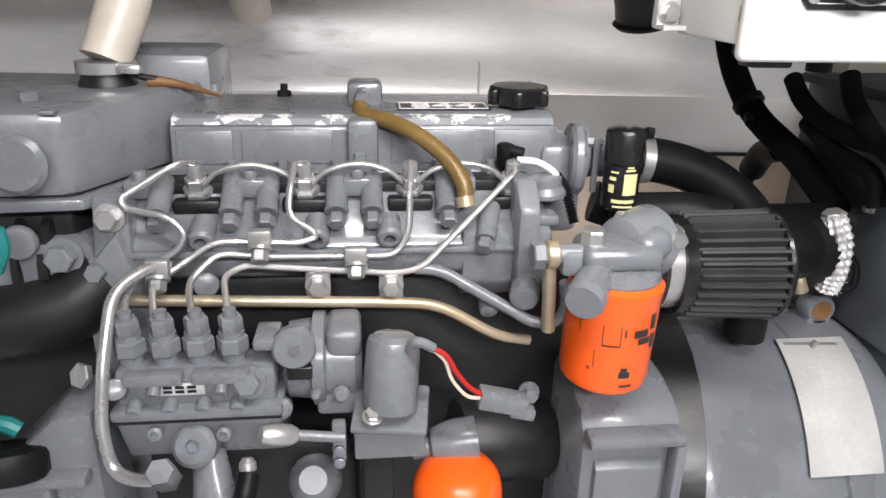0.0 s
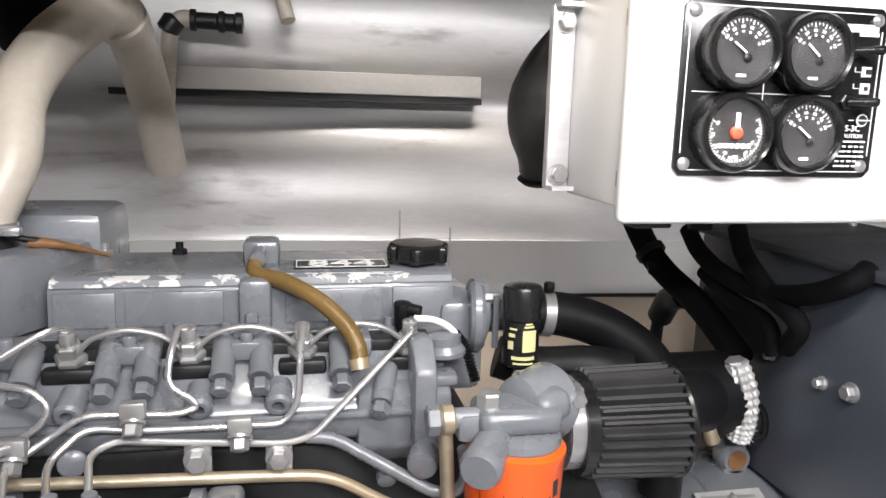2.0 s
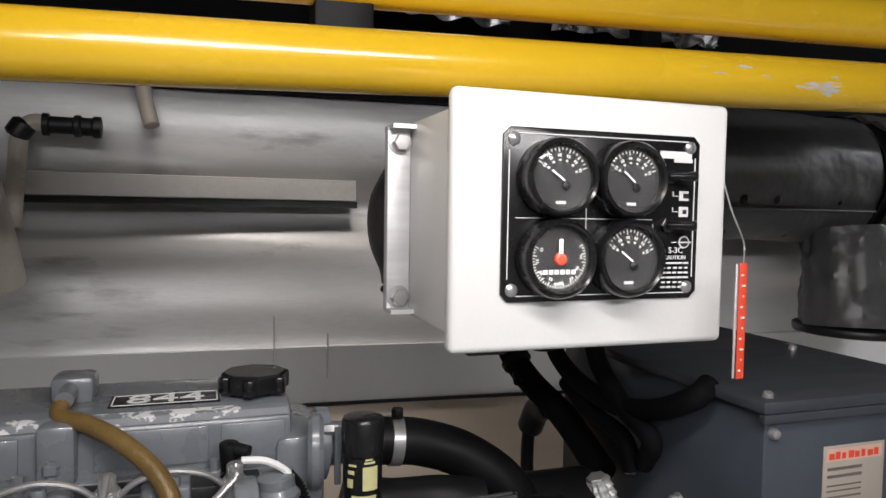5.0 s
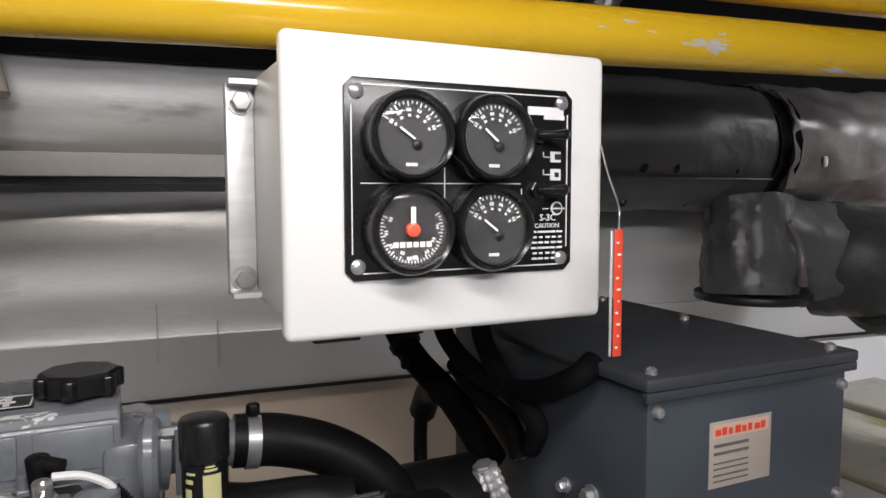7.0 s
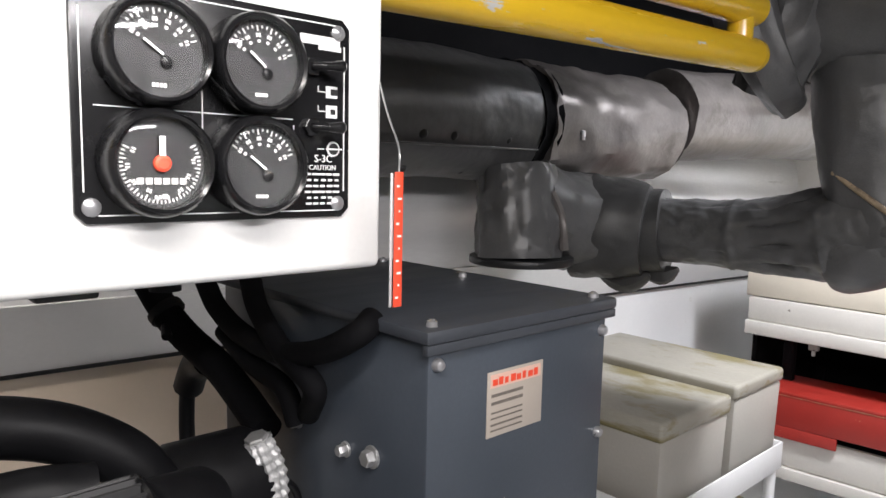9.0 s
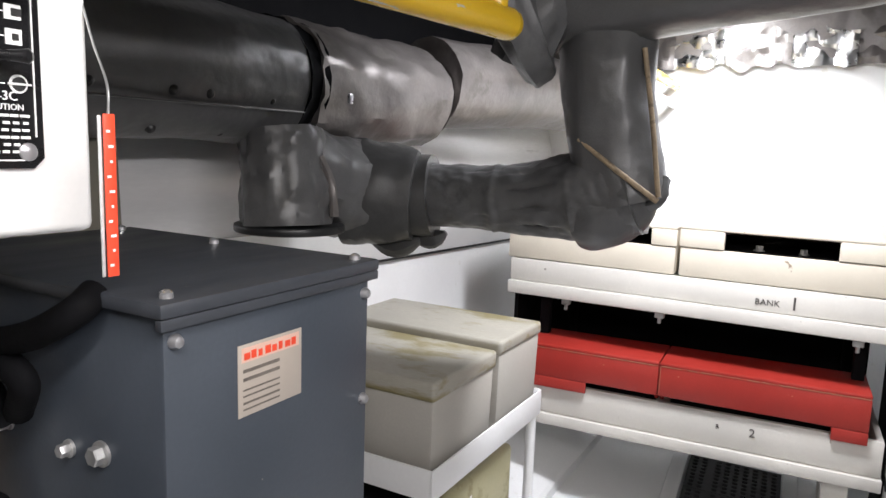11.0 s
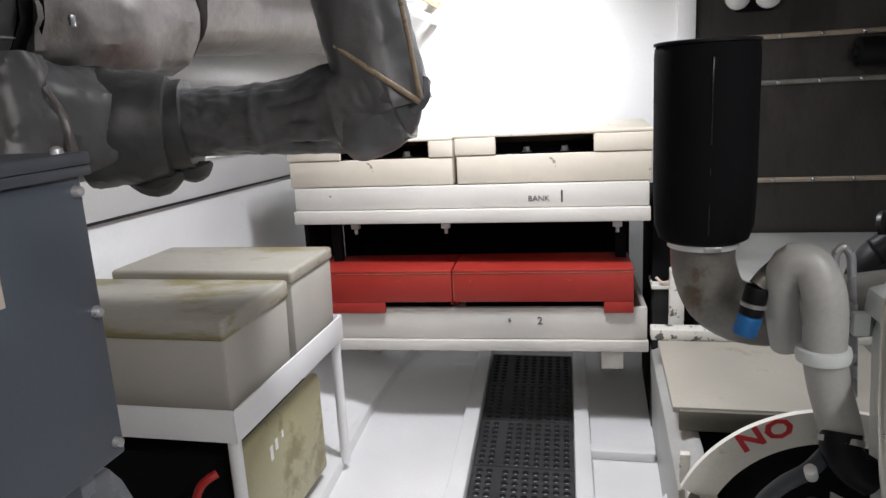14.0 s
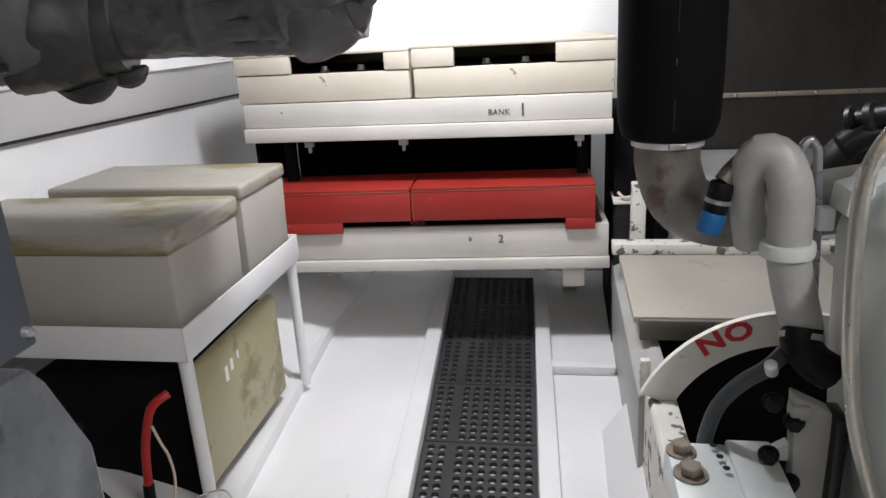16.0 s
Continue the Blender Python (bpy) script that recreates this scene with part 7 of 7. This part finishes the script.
STEELRUST = material("rusty_bolt_steel", (0.30, 0.26, 0.21), 0.45, 0.6, 0.3, 20, 140, 0.2, stain=(0.22, 0.11, 0.05), stain_at=0.55)
main_engine()

# engine bearer and hatch
solo("engine_bearer", prism([(0.155, -0.03), (0.158, 0.325), (0.150, 0.335), (0.10, 0.335), (0.10, -0.03)], 1.0, 2.0, "x", 0.003), FLAKED, "engine bearer with flaking white paint", "engine bearer", (1.5, 0.13, 0))
solo("engine_bearer", prism([(0.165, -0.03), (0.172, 0.30), (0.120, 0.33), (0.10, 0.33), (0.10, -0.03)], 2.0, 2.92, "x", 0.004), GREYPIPE, "grey painted engine bearer beside the hatch", "engine bearer", (2.4, 0.13, 0))
hatch = thing("deck_hatch", "grey-beige deck panel on a dark frame", "hatch", (2.45, -0.03, 0.38))
part("panel", box(2.215, 2.69, -0.42, 0.165, 0.385, 0.402, 0.003), HATCH, hatch)
part("front_lip", box(2.20, 2.214, -0.42, 0.150, 0.345, 0.398, 0.002), LIPGREY, hatch, "olive grey front lip")
part("back_ledge", box(2.692, 2.75, -0.5, 0.185, 0.40, 0.435, 0.004), FLAKED, hatch, "flaking white ledge")
# Solid black filler stands in for the shaded void below the panel.
part("void_fill", box(2.25, 2.69, -0.42, 0.095, -0.03, 0.384), MATTBLACK, hatch, "black filler block for the dark void under the hatch")
solo("stub_post", box(2.80, 2.85, 0.075, 0.12, -0.03, 0.60, 0.004), FLAKED, "white painted stub post beside the rack", "post", (2.82, 0.1, 0))
dk = thing("sea_strainer", "dark fitting with a loose line beside the rack", "fitting", (2.95, 0.13, 0.4))
part("body", box(2.86, 2.98, 0.10, 0.17, -0.03, 0.52, 0.01), DARKSHADE, dk)
part("cap", box(2.85, 2.99, 0.085, 0.175, 0.52, 0.535, 0.004), FLAKED, dk)
part("line", hose([(2.86, 0.16, 0.56), (2.85, 0.14, 0.545), (2.86, 0.11, 0.55), (2.87, 0.09, 0.57)], 0.005, 8), PINKWIRE, dk)
solo("black_block", box(2.90, 3.42, 0.03, 0.17, -0.03, 0.80, 0.004), MATTBLACK, "plain black block beside the battery rack", "cabinet", (3.1, 0.1, 0))
# Added black sheets keep bulkhead light out, so the rack's inside stays dark.
part("rear_blackout", box(3.442, 3.455, 0.19, 1.41, 0.31, 0.757), MATTBLACK, shelf2, "added black sheet for the dark void behind the rack")
part("end_blackout", box(3.0, 3.42, 1.405, 1.42, 0.318, 0.757), MATTBLACK, shelf2, "added black sheet keeping light out of the rack's end")

# smoky bulkhead fittings
sheet = thing("bulkhead_lamp", "twin round lamp on a black base plate", "lamp", (3.58, -0.3, 1.6))
pa, pb = Vector((3.5750, -0.1861, 1.4957)), Vector((3.5750, -0.2984, 1.4932))
part("base_plate", box(3.585, 3.598, pb.y - 0.02, pa.y + 0.005, pa.z - 0.055, pa.z + 0.055, 0.003), MATTBLACK, sheet)
for q in (pa, pb):
    part("lens", lathe((3.585, q.y, q.z), (3.55, q.y, q.z), [(0, 0.048), (0.012, 0.047), (0.024, 0.036), (0.032, 0.018), (0.035, 0.002)], 26), LENS, sheet, "milky round lens")
for z, mat in (((3.5900, -0.5266, 0.7741)[2], STRIPTAN), ((3.5900, -0.5026, 1.1631)[2], DULLSTEEL), ((3.5900, -0.4917, 1.3392)[2], STRIPTAN)):
    s = thing("sheet_batten", "narrow metal batten fastening the bulkhead sheets", "batten", (3.59, -0.7, z), "battens on the smoky bulkhead")
    part("strip", box(3.586, 3.5985, -1.6, -0.04, z - 0.010, z + 0.010, 0.003), mat, s)
    for k in range(8):
        part("screw", lathe((3.586, -0.35 - 0.15 * k, z), (3.579, -0.35 - 0.15 * k, z), [(0, 0.009), (0.004, 0.008), (0.007, 0.003)], 10), CHROME, s)
solo("black_tube", lathe((3.5460, -0.5997, 1.2629), (3.5460, -0.8363, 1.2591), [(0, 0.015), (0.005, 0.022), (0.012, 0.022), (0.015, 0.055), (0.30, 0.055)], 24), BLACK, "black cylinder on the smoky bulkhead", "cylinder", (3.45, -0.6, 1.3))
solo("gearbox_casing", prism([(-0.02, 0.36), (-0.04, 0.54), (-0.10, 0.56), (-1.2, 0.56), (-1.2, 0.0), (-0.02, 0.0)], 2.80, 3.58, "x", 0.02), GREYPIPE, "grey painted casing in front of the smoky bulkhead", "casing", (3.2, -0.6, 0))

far = thing("grab_rail", "yellow and white painted grab rail running to the end bulkhead", "rail", (3.0, 1.2, 1.6))
part("yellow_bar", cyl((2.5000, 1.0752, 1.6310), (3.5980, 1.0219, 1.5662), 0.019), YELLOW, far)
part("white_bar", cyl((2.5000, 1.0758, 1.5379), (3.5980, 1.0253, 1.4910), 0.017), WHITEHULL, far)

# ---- lamps on the deckhead ----
def lamp_fixture(x, y, sx, sy, label):
    e = thing("ceiling_light", label, "light", (x, y, 1.9))
    part("housing", box(x - sx / 2 - 0.02, x + sx / 2 + 0.02, y - sy / 2 - 0.02, y + sy / 2 + 0.02, 1.878, 1.901, 0.004), WHITEBOX, e)
    part("diffuser", box(x - sx / 2, x + sx / 2, y - sy / 2, y + sy / 2, 1.872, 1.8785, 0.002), LIT, e, "lit white diffuser")


lamp_fixture(0.45, -0.65, 1.2, 0.08, "long white tube light on the deckhead")
hang = thing("hanging_light", "short white strip light hung on two thin rods", "light", (0.42, 0.40, 1.66))
part("housing", box(0.12, 0.72, 0.37, 0.43, 1.662, 1.69, 0.006), WHITEBOX, hang)
part("diffuser", cyl((0.14, 0.40, 1.655), (0.70, 0.40, 1.655), 0.012, seg=16), LIT, hang, "lit white tube")
for x in (0.2, 0.64):
    part("hanger_rod", cyl((x, 0.40, 1.688), (x, 0.40, 1.905), 0.004, seg=10), STEEL, hang)
# Fixture for the added hull lamp, out of view.
lamp_fixture(0.48, 1.36, 0.6, 0.05, "unseen tube light added to brighten the hull side")
# Fixture invented to go with the walkway fill.
lamp_fixture(2.32, 0.62, 0.12, 0.6, "unseen tube light added as fill over the walkway")
lamp_fixture(3.28, 0.78, 0.12, 0.6, "short white tube light by the end bulkhead")
for x, z0, z1 in ((0.47, 0.985, 1.13), (0.585, 0.96, 1.09)):
    solo("trim_panel_seam", box(x, x + 0.0016, hull_y(x) - 0.1025, hull_y(x) - 0.085, z0, z1 - 0.03), SEAMGREY, "thin vertical seam in the insulation facing", "seam", kind="structure")
